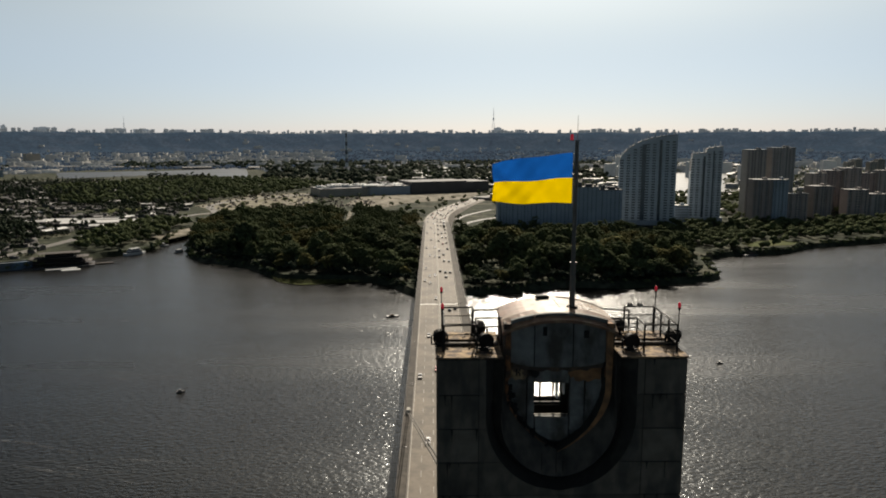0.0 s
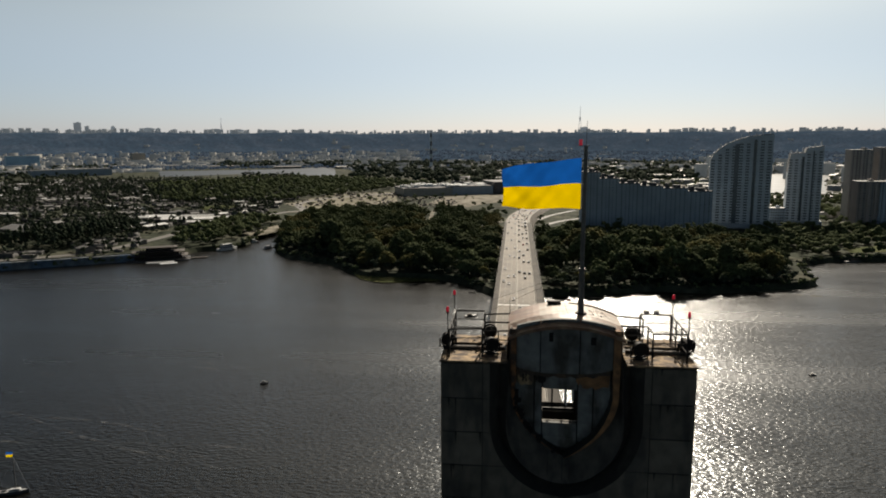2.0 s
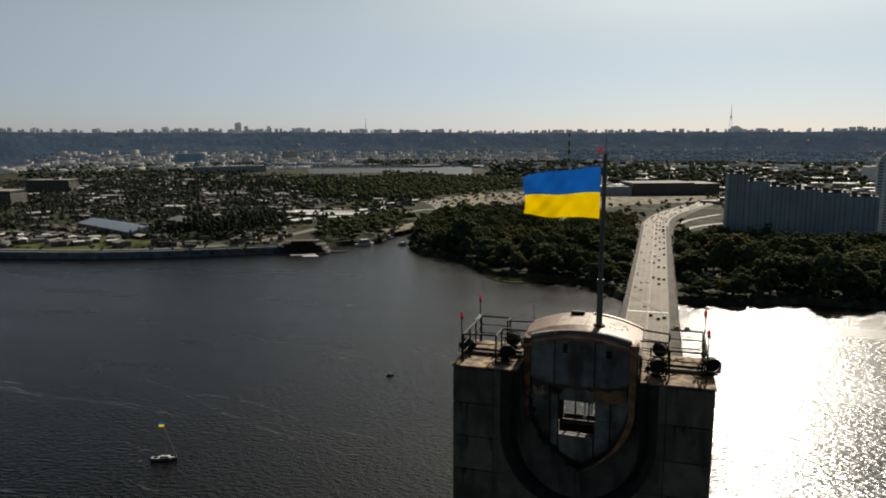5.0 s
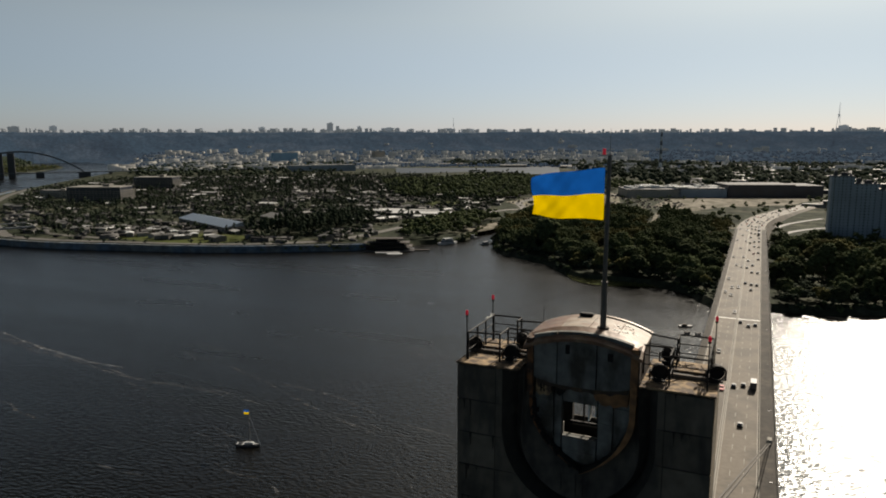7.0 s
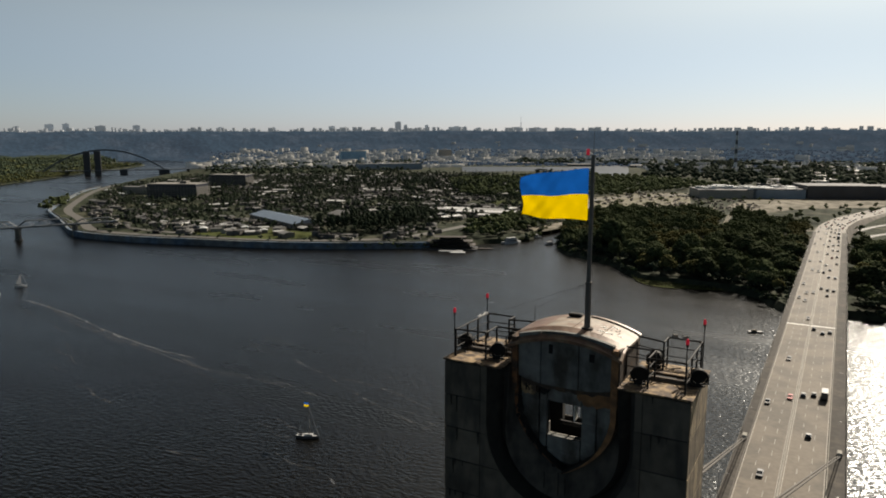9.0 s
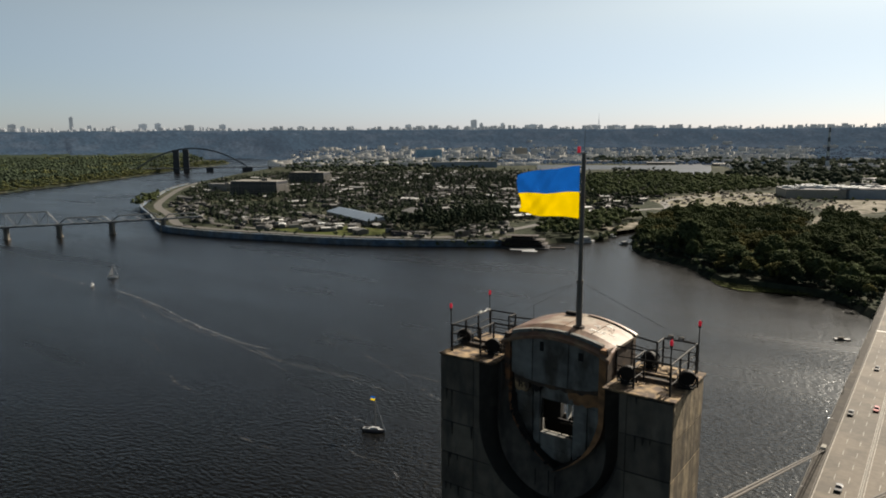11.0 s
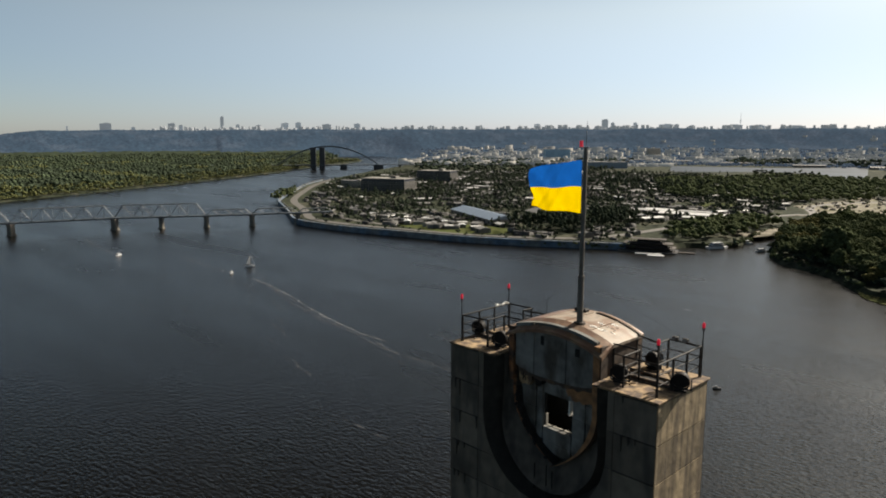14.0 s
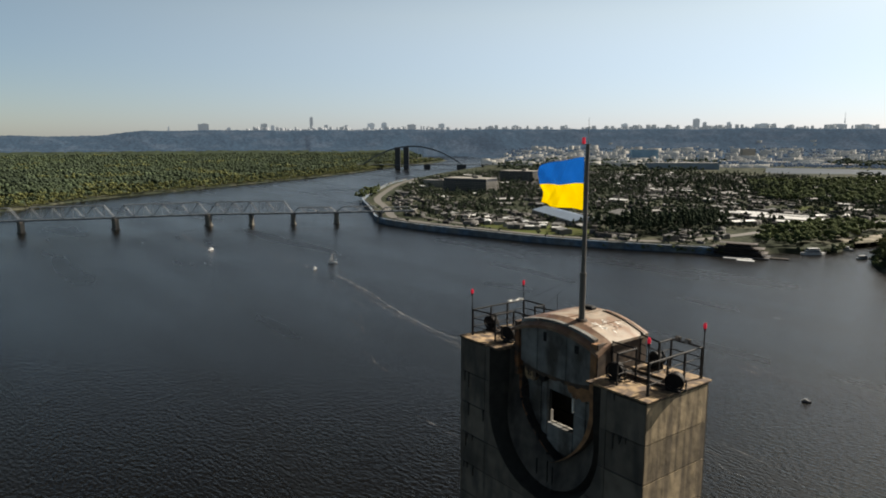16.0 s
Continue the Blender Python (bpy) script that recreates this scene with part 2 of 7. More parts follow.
RUST_ORANGE = material("orange_rusted_steel", (0.23, 0.115, 0.05), 0.85, 0.0, vary=0.35, scale=5.0, bump=0.01, second=(0.12, 0.062, 0.03), second_at=0.56, second_scale=2.5)
BROWN = material("dark_brown_sheet", (0.045, 0.03, 0.021), 0.85, vary=0.4, scale=3.0, second=(0.10, 0.06, 0.032), second_at=0.58, second_scale=2.0)
LEDGE = material("rust_washed_screed", (0.26, 0.18, 0.10), 0.9, vary=0.45, scale=4.0, bump=0.015, second=(0.075, 0.05, 0.034), second_at=0.5, second_scale=2.6)
BLACK = material("black_painted_steel", (0.010, 0.009, 0.009), 0.7, 0.0, vary=0.3, scale=6.0, spec=0.2)
STEEL = material("grey_steel", (0.19, 0.19, 0.19), 0.5, 0.6, vary=0.2, scale=3.0, second=(0.14, 0.09, 0.06), second_scale=1.5)
GREEN_STEEL = material("bridge_steel", (0.085, 0.10, 0.115), 0.6, 0.0, vary=0.2, scale=0.5)
CABLE = material("weathered_cable", (0.065, 0.055, 0.045), 0.8, vary=0.25, scale=1.5)
POLE = material("pole_paint", (0.10, 0.094, 0.084), 0.55, 0.3, vary=0.2, scale=3.0, second=(0.12, 0.09, 0.07), second_scale=2.0)
WALLBLUE = material("painted_embankment", (0.12, 0.135, 0.145), 0.9, vary=0.4, scale=0.15, second=(0.09, 0.135, 0.19), second_at=0.5, second_scale=0.035)
ROOF_BLUE = material("blue_sheet_roof", (0.165, 0.215, 0.28), 0.5, 0.2, vary=0.12, scale=0.2)
ROOF_WHITE = material("white_sheet_roof", (0.55, 0.55, 0.54), 0.4, 0.1, vary=0.12, scale=0.15, each=0.25)
ROOF_GREY = material("grey_sheet_roof", (0.12, 0.118, 0.115), 0.6, 0.1, vary=0.2, scale=0.15, each=0.4)
ROOF_DARK = material("dark_felt_roof", (0.065, 0.065, 0.07), 0.85, vary=0.2, scale=0.15)
SHEDWALL = material("shed_walls", (0.145, 0.138, 0.126), 0.9, vary=0.2, scale=0.2, each=0.35)
TILE_GREY = material("grey_tower_cladding", (0.39, 0.43, 0.47), 0.75, vary=0.12, scale=0.08, each=0.1)
TILE_BLUE = material("blue_grey_panels", (0.24, 0.285, 0.33), 0.8, vary=0.15, scale=0.06, second=(0.20, 0.24, 0.28), second_scale=0.03)
BRICK_TAN = material("tan_brick", (0.27, 0.25, 0.235), 0.85, vary=0.12, scale=0.1, each=0.12)
BRICK_PINK = material("pinkish_brick", (0.255, 0.215, 0.20), 0.85, vary=0.12, scale=0.1, each=0.12)
GLASS_DARK = material("dark_window_glass", (0.05, 0.06, 0.07), 0.25, 0.0, vary=0.2, scale=0.2, each=0.5)
GLASS_MALL = material("dark_blue_glazing", (0.018, 0.022, 0.034), 0.3, 0.0, vary=0.3, scale=0.05)
HULL = material("white_boat_paint", (0.42, 0.43, 0.44), 0.5, vary=0.12, scale=0.5, each=0.2)
HULL_DARK = material("dark_hull", (0.035, 0.035, 0.04), 0.5, vary=0.2, scale=1.0)


# ---- mesh helpers ----
def part(name, bm, mat, parent=None, label=""):
    me = bpy.data.meshes.new(name)
    bmesh.ops.recalc_face_normals(bm, faces=bm.faces)
    bm.to_mesh(me)
    bm.free()
    me.materials.append(mat)
    ob = new(name, me)
    if parent:
        ob.parent = parent
    return tagged(ob, label)


def thing(name, label, category, group="", kind="", at=(0, 0, 0), turn=0):
    ob = tagged(new(name), label, category, group, kind)
    ob.empty_display_size = 0.2
    ob.matrix_basis = pose(*at, 0, 0, turn)
    return ob


def fast_mesh(name, verts, tris, mat, parent=None, smooth=False):
    me = bpy.data.meshes.new(name)
    verts, tris = np.asarray(verts, dtype=np.float32), np.asarray(tris, dtype=np.int32)
    k = tris.shape[1]
    me.vertices.add(len(verts))
    me.vertices.foreach_set("co", verts.ravel())
    me.loops.add(tris.size)
    me.loops.foreach_set("vertex_index", tris.ravel())
    me.polygons.add(len(tris))
    me.polygons.foreach_set("loop_start", np.arange(0, tris.size, k, dtype=np.int32))
    if smooth:
        me.polygons.foreach_set("use_smooth", np.ones(len(tris), dtype=bool))
    me.update(calc_edges=True)
    me.validate()
    me.materials.append(mat)
    ob = new(name, me)
    if parent:
        ob.parent = parent
    return ob


def box(bm, x, y, z, sx, sy, sz, turn=0.0, bevel=0.0):
    """A box whose base centre stands at x, y, z."""
    m = pose(x, y, z + sz / 2, 0, 0, turn) @ Matrix.Diagonal((sx, sy, sz, 1))
    made = bmesh.ops.create_cube(bm, size=1, matrix=m)
    if bevel:
        es = list({e for v in made["verts"] for e in v.link_edges})
        bmesh.ops.bevel(bm, geom=es, offset=bevel, segments=1, affect="EDGES")
    return bm


def rod(bm, a, b, r, r2=None, sides=6):
    a, b = Vector(a), Vector(b)
    d = b - a
    m = Matrix.Translation((a + b) / 2) @ d.to_track_quat("Z", "Y").to_matrix().to_4x4()
    bmesh.ops.create_cone(bm, cap_ends=True, segments=sides, radius1=r, radius2=r if r2 is None else r2, depth=d.length, matrix=m)
    return bm


def prism(bm, poly, z0, z1):
    """An outline in the x-y plane, raised from z0 to z1."""
    low = [bm.verts.new((x, y, z0)) for x, y in poly]
    high = [bm.verts.new((x, y, z1)) for x, y in poly]
    bm.faces.new(low[::-1])
    bm.faces.new(high)
    for i in range(len(poly)):
        j = (i + 1) % len(poly)
        bm.faces.new((low[i], low[j], high[j], high[i]))
    return bm


def upright(bm, poly, y0, y1):
    """An outline in the x-z plane, pushed from y0 to y1."""
    low = [bm.verts.new((x, y0, z)) for x, z in poly]
    high = [bm.verts.new((x, y1, z)) for x, z in poly]
    bm.faces.new(low)
    bm.faces.new(high[::-1])
    for i in range(len(poly)):
        j = (i + 1) % len(poly)
        bm.faces.new((low[j], low[i], high[i], high[j]))
    return bm


def ribbon(bm, line, width, z, thick=0.0):
    """A strip of that width along a line on the ground."""
    pts = [Vector((x, y, 0)) for x, y in line]
    rows = []
    for i, p in enumerate(pts):
        d = (pts[min(i + 1, len(pts) - 1)] - pts[max(i - 1, 0)]).normalized()
        s = Vector((-d.y, d.x, 0)) * width / 2
        rows.append([bm.verts.new((q.x, q.y, z)) for q in (p + s, p - s)])
    for a, b in zip(rows, rows[1:]):
        bm.faces.new((a[0], a[1], b[1], b[0]))
    return bm


def smooth_line(pts, n=8):
    """A curve through the points (Catmull-Rom)."""
    p = [Vector((*q, 0)) for q in pts]
    p = [2 * p[0] - p[1]] + p + [2 * p[-1] - p[-2]]
    out = []
    for a, b, c, d in zip(p, p[1:], p[2:], p[3:]):
        for k in range(n):
            t = k / n
            v = 0.5 * ((2 * b) + (c - a) * t + (2 * a - 5 * b + 4 * c - d) * t * t + (3 * b - a - 3 * c + d) * t ** 3)
            out.append((v.x, v.y))
    out.append((p[-2].x, p[-2].y))
    return out


def inside(x, y, poly):
    hit = False
    for (x0, y0), (x1, y1) in zip(poly, poly[1:] + poly[:1]):
        if (y0 > y) != (y1 > y) and x < (x1 - x0) * (y - y0) / (y1 - y0) + x0:
            hit = not hit
    return hit


rng = np.random.default_rng(7)

# ---- river and land ----
LAND = 5.0
bm = bmesh.new()
bmesh.ops.create_circle(bm, cap_ends=True, segments=96, radius=4950)
river = part("water", bm, WATER)
tagged(river, "dark blue-grey rippled river water with sun glare", "river", kind="structure")

SHORE = smooth_line([(4700, 1500), (2400, 1150), (900, 880), (620, 800), (520, 768), (424, 735), (358, 690), (306, 681), (270, 655), (258, 632), (247, 590), (240, 560), (189, 539), (149, 528),
                     (103, 531), (55, 511), (24, 507), (-18, 502), (-40, 540), (-60, 556), (-90, 562), (-130, 563), (-150, 585), (-178, 624), (-213, 646), (-244, 672),
                     (-272, 735), (-300, 860), (-318, 895), (-330, 870), (-312, 755), (-318, 712), (-345, 690), (-358, 650), (-382, 632)], 5)
QUAY = smooth_line([(-382, 632), (-435, 601), (-490, 569), (-553, 543), (-630, 524), (-714, 503), (-815, 500), (-900, 540), (-968, 574), (-1100, 640), (-1200, 719), (-1420, 903), (-1560, 1060),
                    (-1760, 1320), (-2000, 1650)], 6)
FAR_SHORE = [(-2290, 2050), (-2400, 2260), (-2700, 2560), (-3300, 2850), (-3700, 3000)]
OUTER = [(-3300, 3560), (-2400, 4180), (-1300, 4620), (0, 4800), (1300, 4620), (2600, 4030), (3700, 3060), (4600, 1800)]
west = SHORE + QUAY[1:] + FAR_SHORE + OUTER


def land(name, outline, label, z=LAND, bank=4.0):
    """A sheet of ground with a sloping bank round it."""
    bm = bmesh.new()
    n = len(outline)
    pts = [Vector((x, y, 0)) for x, y in outline]
    area = sum(a.x * b.y - b.x * a.y for a, b in zip(pts, pts[1:] + pts[:1]))
    side = 1 if area > 0 else -1
    top, foot = [], []
    for i, p in enumerate(pts):
        d = (pts[(i + 1) % n] - pts[i - 1]).normalized()
        inward = Vector((-d.y, d.x, 0)) * side
        q = p + inward * bank
        top.append(bm.verts.new((q.x, q.y, z)))
        foot.append(bm.verts.new((p.x - inward.x * 2, p.y - inward.y * 2, -1.0)))
    f = bm.faces.new(top)
    for i in range(n):
        j = (i + 1) % n
        bm.faces.new((foot[i], foot[j], top[j], top[i]))
    bmesh.ops.triangulate(bm, faces=[f])
    ob = part(name, bm, EARTH)
    return tagged(ob, label, "ground", kind="structure")


land("ground", west, "dry grassy ground with bare earth patches along the river")
ISLAND = smooth_line([(-1240, -900), (-1260, -200), (-1303, 86), (-1386, 179), (-1475, 291), (-1553, 421), (-1648, 581), (-1768, 780), (-1950, 1053), (-2080, 1230), (-2320, 1520), (-2560, 1880),
                      (-2800, 2120), (-3200, 2260), (-3700, 2200), (-4300, 1900), (-4700, 1300), (-4850, 400), (-4800, -900)], 4)
land("ground", ISLAND, "low wooded river island ground", z=2.5)


def spot(name, outline, mat, label, z, category="ground"):
    bm = bmesh.new()
    f = bm.faces.new([bm.verts.new((x, y, z)) for x, y in outline])
    bmesh.ops.triangulate(bm, faces=[f])
    ob = part(name, bm, mat)
    if ob.data.polygons[0].normal.z < 0:
        ob.data.flip_normals()
    return tagged(ob, label, category, kind="structure")


# far lake and backwater behind the peninsula
spot("water", smooth_line([(-1330, 2480), (-1230, 2290), (-1115, 2107), (-1000, 2190), (-882, 2290), (-741, 2280), (-620, 2060), (-545, 2050), (-600, 2260), (-684, 2570), (-750, 2790), (-815, 2860), (-870, 2760), (-998, 2605), (-1149, 2546), (-1330, 2480)], 4), CALM, "pale backwater behind trees", LAND + 0.3, "lake")
LAKE_EAST = [(440, 1430), (600, 1400), (800, 1900), (980, 2280), (760, 2320), (600, 1850)]
spot("water", smooth_line(LAKE_EAST + LAKE_EAST[:1], 4), CALM, "bright lake behind the tower blocks", LAND + 0.3, "lake")


# ---- hills on the horizon ----
def ridge(az):
    """Height of the skyline by the angle to the left of straight ahead."""
    return float(np.interp(az, [-60, -34, -20, -6, 10, 24, 40, 55, 66, 72, 76, 79, 84, 110], [150, 150, 148, 150, 148, 154, 152, 152, 146, 146, 138, 112, 106, 104]))


def slope_height(az, r):
    def step(a, b):
        t = min(max((r - a) / (b - a), 0), 1)
        return t * t * (3 - 2 * t)
    def within(a, b):
        t = min(max((az - a) / (b - a), 0), 1)
        return t * t * (3 - 2 * t)
    bay = within(44, 51) * (1 - within(55, 61))
    shore = 3350 + 780 * bay
    town = 42 if az < 64 else 30
    v = Vector((r * math.sin(radians(az)) / 300, r * math.cos(radians(az)) / 300, 0))
    return LAND - 1 - 10 * bay * (1 - step(shore, shore + 120)) + step(shore, max(4150, shore + 480)) * town + step(4150, 4650) * (ridge(az) - town) + step(3600, 4300) * 9 * noise.noise(v)


def on_hill(az, r):
    return (-r * math.sin(radians(az)), r * math.cos(radians(az)), slope_height(az, r))


azs, rs = np.linspace(-62, 112, 900), np.linspace(3330, 4930, 60)
verts = [on_hill(a, r) for a in azs for r in rs]
verts = [(x, y, z + (7 * rng.random() if math.hypot(x, y) > 3500 else 0)) for x, y, z in verts]
quads = [(i * 60 + j, i * 60 + j + 1, (i + 1) * 60 + j + 1, (i + 1) * 60 + j) for i in range(899) for j in range(59)]
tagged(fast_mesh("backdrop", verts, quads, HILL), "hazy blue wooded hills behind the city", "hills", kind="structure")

# ---- pylon ----
FRONT, BACK, HALF, TOP = -1.47, 2.02, 4.72, 111.8
ROW = 1.355


def u_curve(a, b, z0, top, n=28):
    """Half of a U-shaped outline from the top of its right arm to the middle of its foot."""
    pts = [(a, top), (a, (top + z0) / 2)]
    pts += [(a * math.cos(t), z0 - b * math.sin(t)) for t in np.linspace(0, math.pi / 2, n)]
    return pts


def both(half):
    return half + [(-x, z) for x, z in half[-2::-1]]


U_OUT = u_curve(2.86, 3.0, 109.5, TOP)
U_IN = [(x * float(np.interp(z, [108.3, 111.0], [1.0, 0.92])), z) for x, z in u_curve(2.32, 2.62, 109.45, TOP)]
def shield_curve(k=1.0, top=TOP, n=28):
    h = [(2.05, top), (2.05, (top + 110.4) / 2)]
    for t in np.linspace(0, 1, n):
        z = 110.4 - 2.62 * t
        h.append((2.05 * (1 - t ** 2.1) ** 0.86, z))
    return [(x * k, 110.2 + (z - 110.2) * k if z < 110.2 else z) for x, z in h]


pylon = thing("bridge_pylon", "tall weathered concrete bridge pylon with an empty shield-shaped niche", "bridge pylon")
# two piers of the head, the foot of the U between them, and the shaft below
bm = bmesh.new()
half = both(U_OUT)
upright(bm, [(HALF - 0.03, TOP - 0.02), (HALF - 0.03, 96), (-HALF + 0.03, 96), (-HALF + 0.03, TOP - 0.02)] + half[::-1], FRONT + 0.03, -0.55)
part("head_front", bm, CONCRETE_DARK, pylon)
bm = bmesh.new()
for s in (-1, 1):
    box(bm, s * 3.55, 0.72, 100, 2.3, 2.56, TOP - 100.02)
box(bm, 0, 1.8, 96, 4.9, 0.38, 12.72)
box(bm, 0, 0.9, 96, 9.36, 2.2, 6)
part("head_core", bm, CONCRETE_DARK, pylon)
bm = bmesh.new()
box(bm, -1.85, 1.8, 108.7, 2.0, 0.3, 3.08)
box(bm, 1.70, 1.8, 108.7, 2.3, 0.3, 3.08)
box(bm, -0.15, 1.8, 110.75, 1.4, 0.3, 1.03)
box(bm, 0, 1.78, 111.78, 4.1, 0.2, 1.08)
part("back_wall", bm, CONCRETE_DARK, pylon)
bm = bmesh.new()
for s in (-1, 1):
    prism(bm, [(s * 0.2, FRONT), (s * HALF, FRONT), (s * HALF, BACK), (s * 0.2, BACK)], 88, 96)
    low = [(s * 14.5, -2.6), (s * 19.5, -2.6), (s * 19.5, 3.2), (s * 14.5, 3.2)]
    high = [(s * 0.2, FRONT), (s * HALF, FRONT), (s * HALF, BACK), (s * 0.2, BACK)]
    a = [bm.verts.new((x, y, -2)) for x, y in low]
    b = [bm.verts.new((x, y, 88)) for x, y in high]
    for i in range(4):
        bm.faces.new((a[i], a[(i + 1) % 4], b[(i + 1) % 4], b[i]))
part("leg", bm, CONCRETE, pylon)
# the dished groove round the tongue, the tongue, and the shield
def strip(bm, a, ya, b, yb):
    va = [bm.verts.new((x, ya, z)) for x, z in a]
    vb = [bm.verts.new((x, yb, z)) for x, z in b]
    for i in range(len(a) - 1):
        bm.faces.new((va[i], va[i + 1], vb[i + 1], vb[i]))


# groove coloured near black, its shade included
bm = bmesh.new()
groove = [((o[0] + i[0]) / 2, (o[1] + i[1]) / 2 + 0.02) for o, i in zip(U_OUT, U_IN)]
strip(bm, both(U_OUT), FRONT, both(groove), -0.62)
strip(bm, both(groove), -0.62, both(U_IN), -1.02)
part("groove", bm, CONCRETE_DARK, pylon, "curved groove round the niche, near black with dirt and painted shade")
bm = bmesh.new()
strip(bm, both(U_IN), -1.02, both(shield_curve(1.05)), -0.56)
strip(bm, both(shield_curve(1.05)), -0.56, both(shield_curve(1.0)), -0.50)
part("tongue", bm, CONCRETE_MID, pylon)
bm = bmesh.new()
edge = [(x * (0.885 + 0.02 * noise.noise(Vector((z * 2.3, 0.7, 0))) + 0.012 * noise.noise(Vector((z * 9, 1.7, 0)))), z) for x, z in shield_curve(1.0)]
edge_l = [(-x * (0.925 + 0.03 * noise.noise(Vector((z * 3.1, 4.7, 0))) + 0.035 * noise.noise(Vector((z * 13, 2.7, 0)))), z) for x, z in shield_curve(1.0)]
right, left = shield_curve(1.0), [(-x, z) for x, z in shield_curve(1.0)]
strip(bm, right, -0.84, edge, -0.80)
part("shield_rim", bm, RUST_ORANGE, pylon, "orange rusted steel rim of the empty niche")
# dark brown here carries the shadow beside the orange rim
bm = bmesh.new()
strip(bm, right, -0.84, [(x * 1.012, z) for x, z in right], -0.44)
part("rim_flank", bm, BROWN, pylon)
bm = bmesh.new()
strip(bm, left, -0.58, edge_l, -0.55)
part("shield_rim", bm, RUST, pylon, "thin ragged rusty rim of the empty niche")
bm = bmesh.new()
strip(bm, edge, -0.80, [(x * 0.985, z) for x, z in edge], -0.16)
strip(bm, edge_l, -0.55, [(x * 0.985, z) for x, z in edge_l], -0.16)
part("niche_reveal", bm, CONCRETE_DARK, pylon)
for s, w, m in ((-1, 0.2, RUST), (1, 0.26, RUST_ORANGE)):
    bm = bmesh.new()
    box(bm, s * (2.07 - w / 2), -0.70, TOP - 1.0, w, 0.26, 2.15)
    part("rim_post", bm, m, pylon)
# floor of the niche: grid of plaster panels round the opening
HX0, HX1, HZ0, HZ1 = -0.83, 0.55, 108.98, 110.38
xs, zs = [-2.0, -1.15, HX0, HX1, 1.15, 2.0], [107.9, 108.4, HZ0, 109.7, HZ1, 110.9, 111.35]
inner = both(shield_curve(0.93))
for x0, x1 in zip(xs, xs[1:]):
    for z0, z1 in zip(zs, zs[1:]):
        if x0 >= HX0 and x1 <= HX1 and z0 >= HZ0 and z1 <= HZ1:
            continue
        pts = []
        for k in range(7):
            z = z0 + (z1 - z0) * k / 6
            w = max([abs(p[0]) for p, q in zip(inner, inner[1:]) if (p[1] - z) * (q[1] - z) <= 0] or [2.0 if z > 110 else 0])
            pts.append((z, max(x0 + 0.028, -w), min(x1 - 0.028, w)))
        pts = [p for p in pts if p[2] - p[1] > 0.03]
        if len(pts) < 2:
            continue
        bm = bmesh.new()
        upright(bm, [(p[1], p[0] + 0.02) for p in pts] + [(p[2], p[0] - 0.02) for p in pts[::-1]], -0.20 - 0.05 * rng.random(), -0.06)
        part("niche_panel", bm, PLASTER, pylon)
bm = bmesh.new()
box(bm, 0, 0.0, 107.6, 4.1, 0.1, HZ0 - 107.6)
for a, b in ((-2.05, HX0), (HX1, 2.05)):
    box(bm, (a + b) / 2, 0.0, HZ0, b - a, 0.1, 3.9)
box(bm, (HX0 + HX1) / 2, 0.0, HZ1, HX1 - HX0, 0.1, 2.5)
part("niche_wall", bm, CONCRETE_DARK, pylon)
# the sheet-metal head board over the niche with two seams
for x0, x1 in ((-1.86, -0.97), (-0.93, 0.53), (0.57, 1.86)):
    bm = bmesh.new()
    n = 8
    pts = [(x0 + (x1 - x0) * k / n, 111.18 + 0.22 * abs((x0 + (x1 - x0) * k / n) / 1.86) ** 3.2) for k in range(n + 1)]
    upright(bm, pts + [(x, 112.98 + 0.36 * (1 - (x / 2.1) ** 2)) for x, z in pts[::-1]], -0.70, -0.50)
    part("head_board", bm, PLASTER, pylon, "dented grey-blue sheet panel")
for x, z, w, h in ((-0.55, 112.45, 0.16, 0.36), (1.05, 112.35, 0.2, 0.3)):
    bm = bmesh.new()
    box(bm, x, -0.70, z, w, 0.03, h)
    part("patch", bm, BLACK, pylon)
bm = bmesh.new()
n = 16
upright(bm, [(-1.75 + 3.5 * k / n, 111.02 + 0.05 * math.sin(k * 2.3) + 0.2 * abs((-1.75 + 3.5 * k / n) / 1.86) ** 3.2) for k in range(n + 1)] + [(1.75 - 3.5 * k / n, 111.18 + 0.2 * abs((1.75 - 3.5 * k / n) / 1.86) ** 3.2) for k in range(n + 1)], -0.66, -0.55)
part("rusty_hem", bm, BROWN, pylon)
bm = bmesh.new()
low = [(0.42, 111.1), (0.45, 110.82), (0.55, 110.66), (0.62, 110.74), (0.72, 110.55), (0.9, 110.52), (1.05, 110.60), (1.2, 110.50), (1.35, 110.56), (1.5, 110.62), (1.7, 110.60), (1.75, 111.2)]
upright(bm, low, -0.48, -0.36)
part("torn_sheet", bm, RUST_ORANGE, pylon, "torn rusty sheet hanging in the niche")
bm = bmesh.new()
upright(bm, [(-1.82, 111.35), (-1.80, 110.75), (-1.66, 110.6), (-1.5, 110.66), (-1.3, 110.62), (-1.18, 110.8), (-1.2, 111.12)], -0.52, -0.36)
part("torn_board", bm, LEDGE, pylon, "stained board with faded painted marks")
for x, z, w, h in ((-1.60, 110.78, 0.05, 0.3), (-1.48, 110.78, 0.05, 0.12), (-1.48, 110.96, 0.05, 0.12), (-1.53, 110.9, 0.08, 0.05)):
    bm = bmesh.new()
    box(bm, x, -0.525, z, w, 0.01, h)
    part("painted_mark", bm, BLACK, pylon)
bm = bmesh.new()
upright(bm, [(-1.05, 111.1), (-1.0, 110.75), (-0.85, 110.68), (-0.72, 110.8), (-0.7, 111.1)], -0.5, -0.2)
part("black_rag", bm, BLACK, pylon)
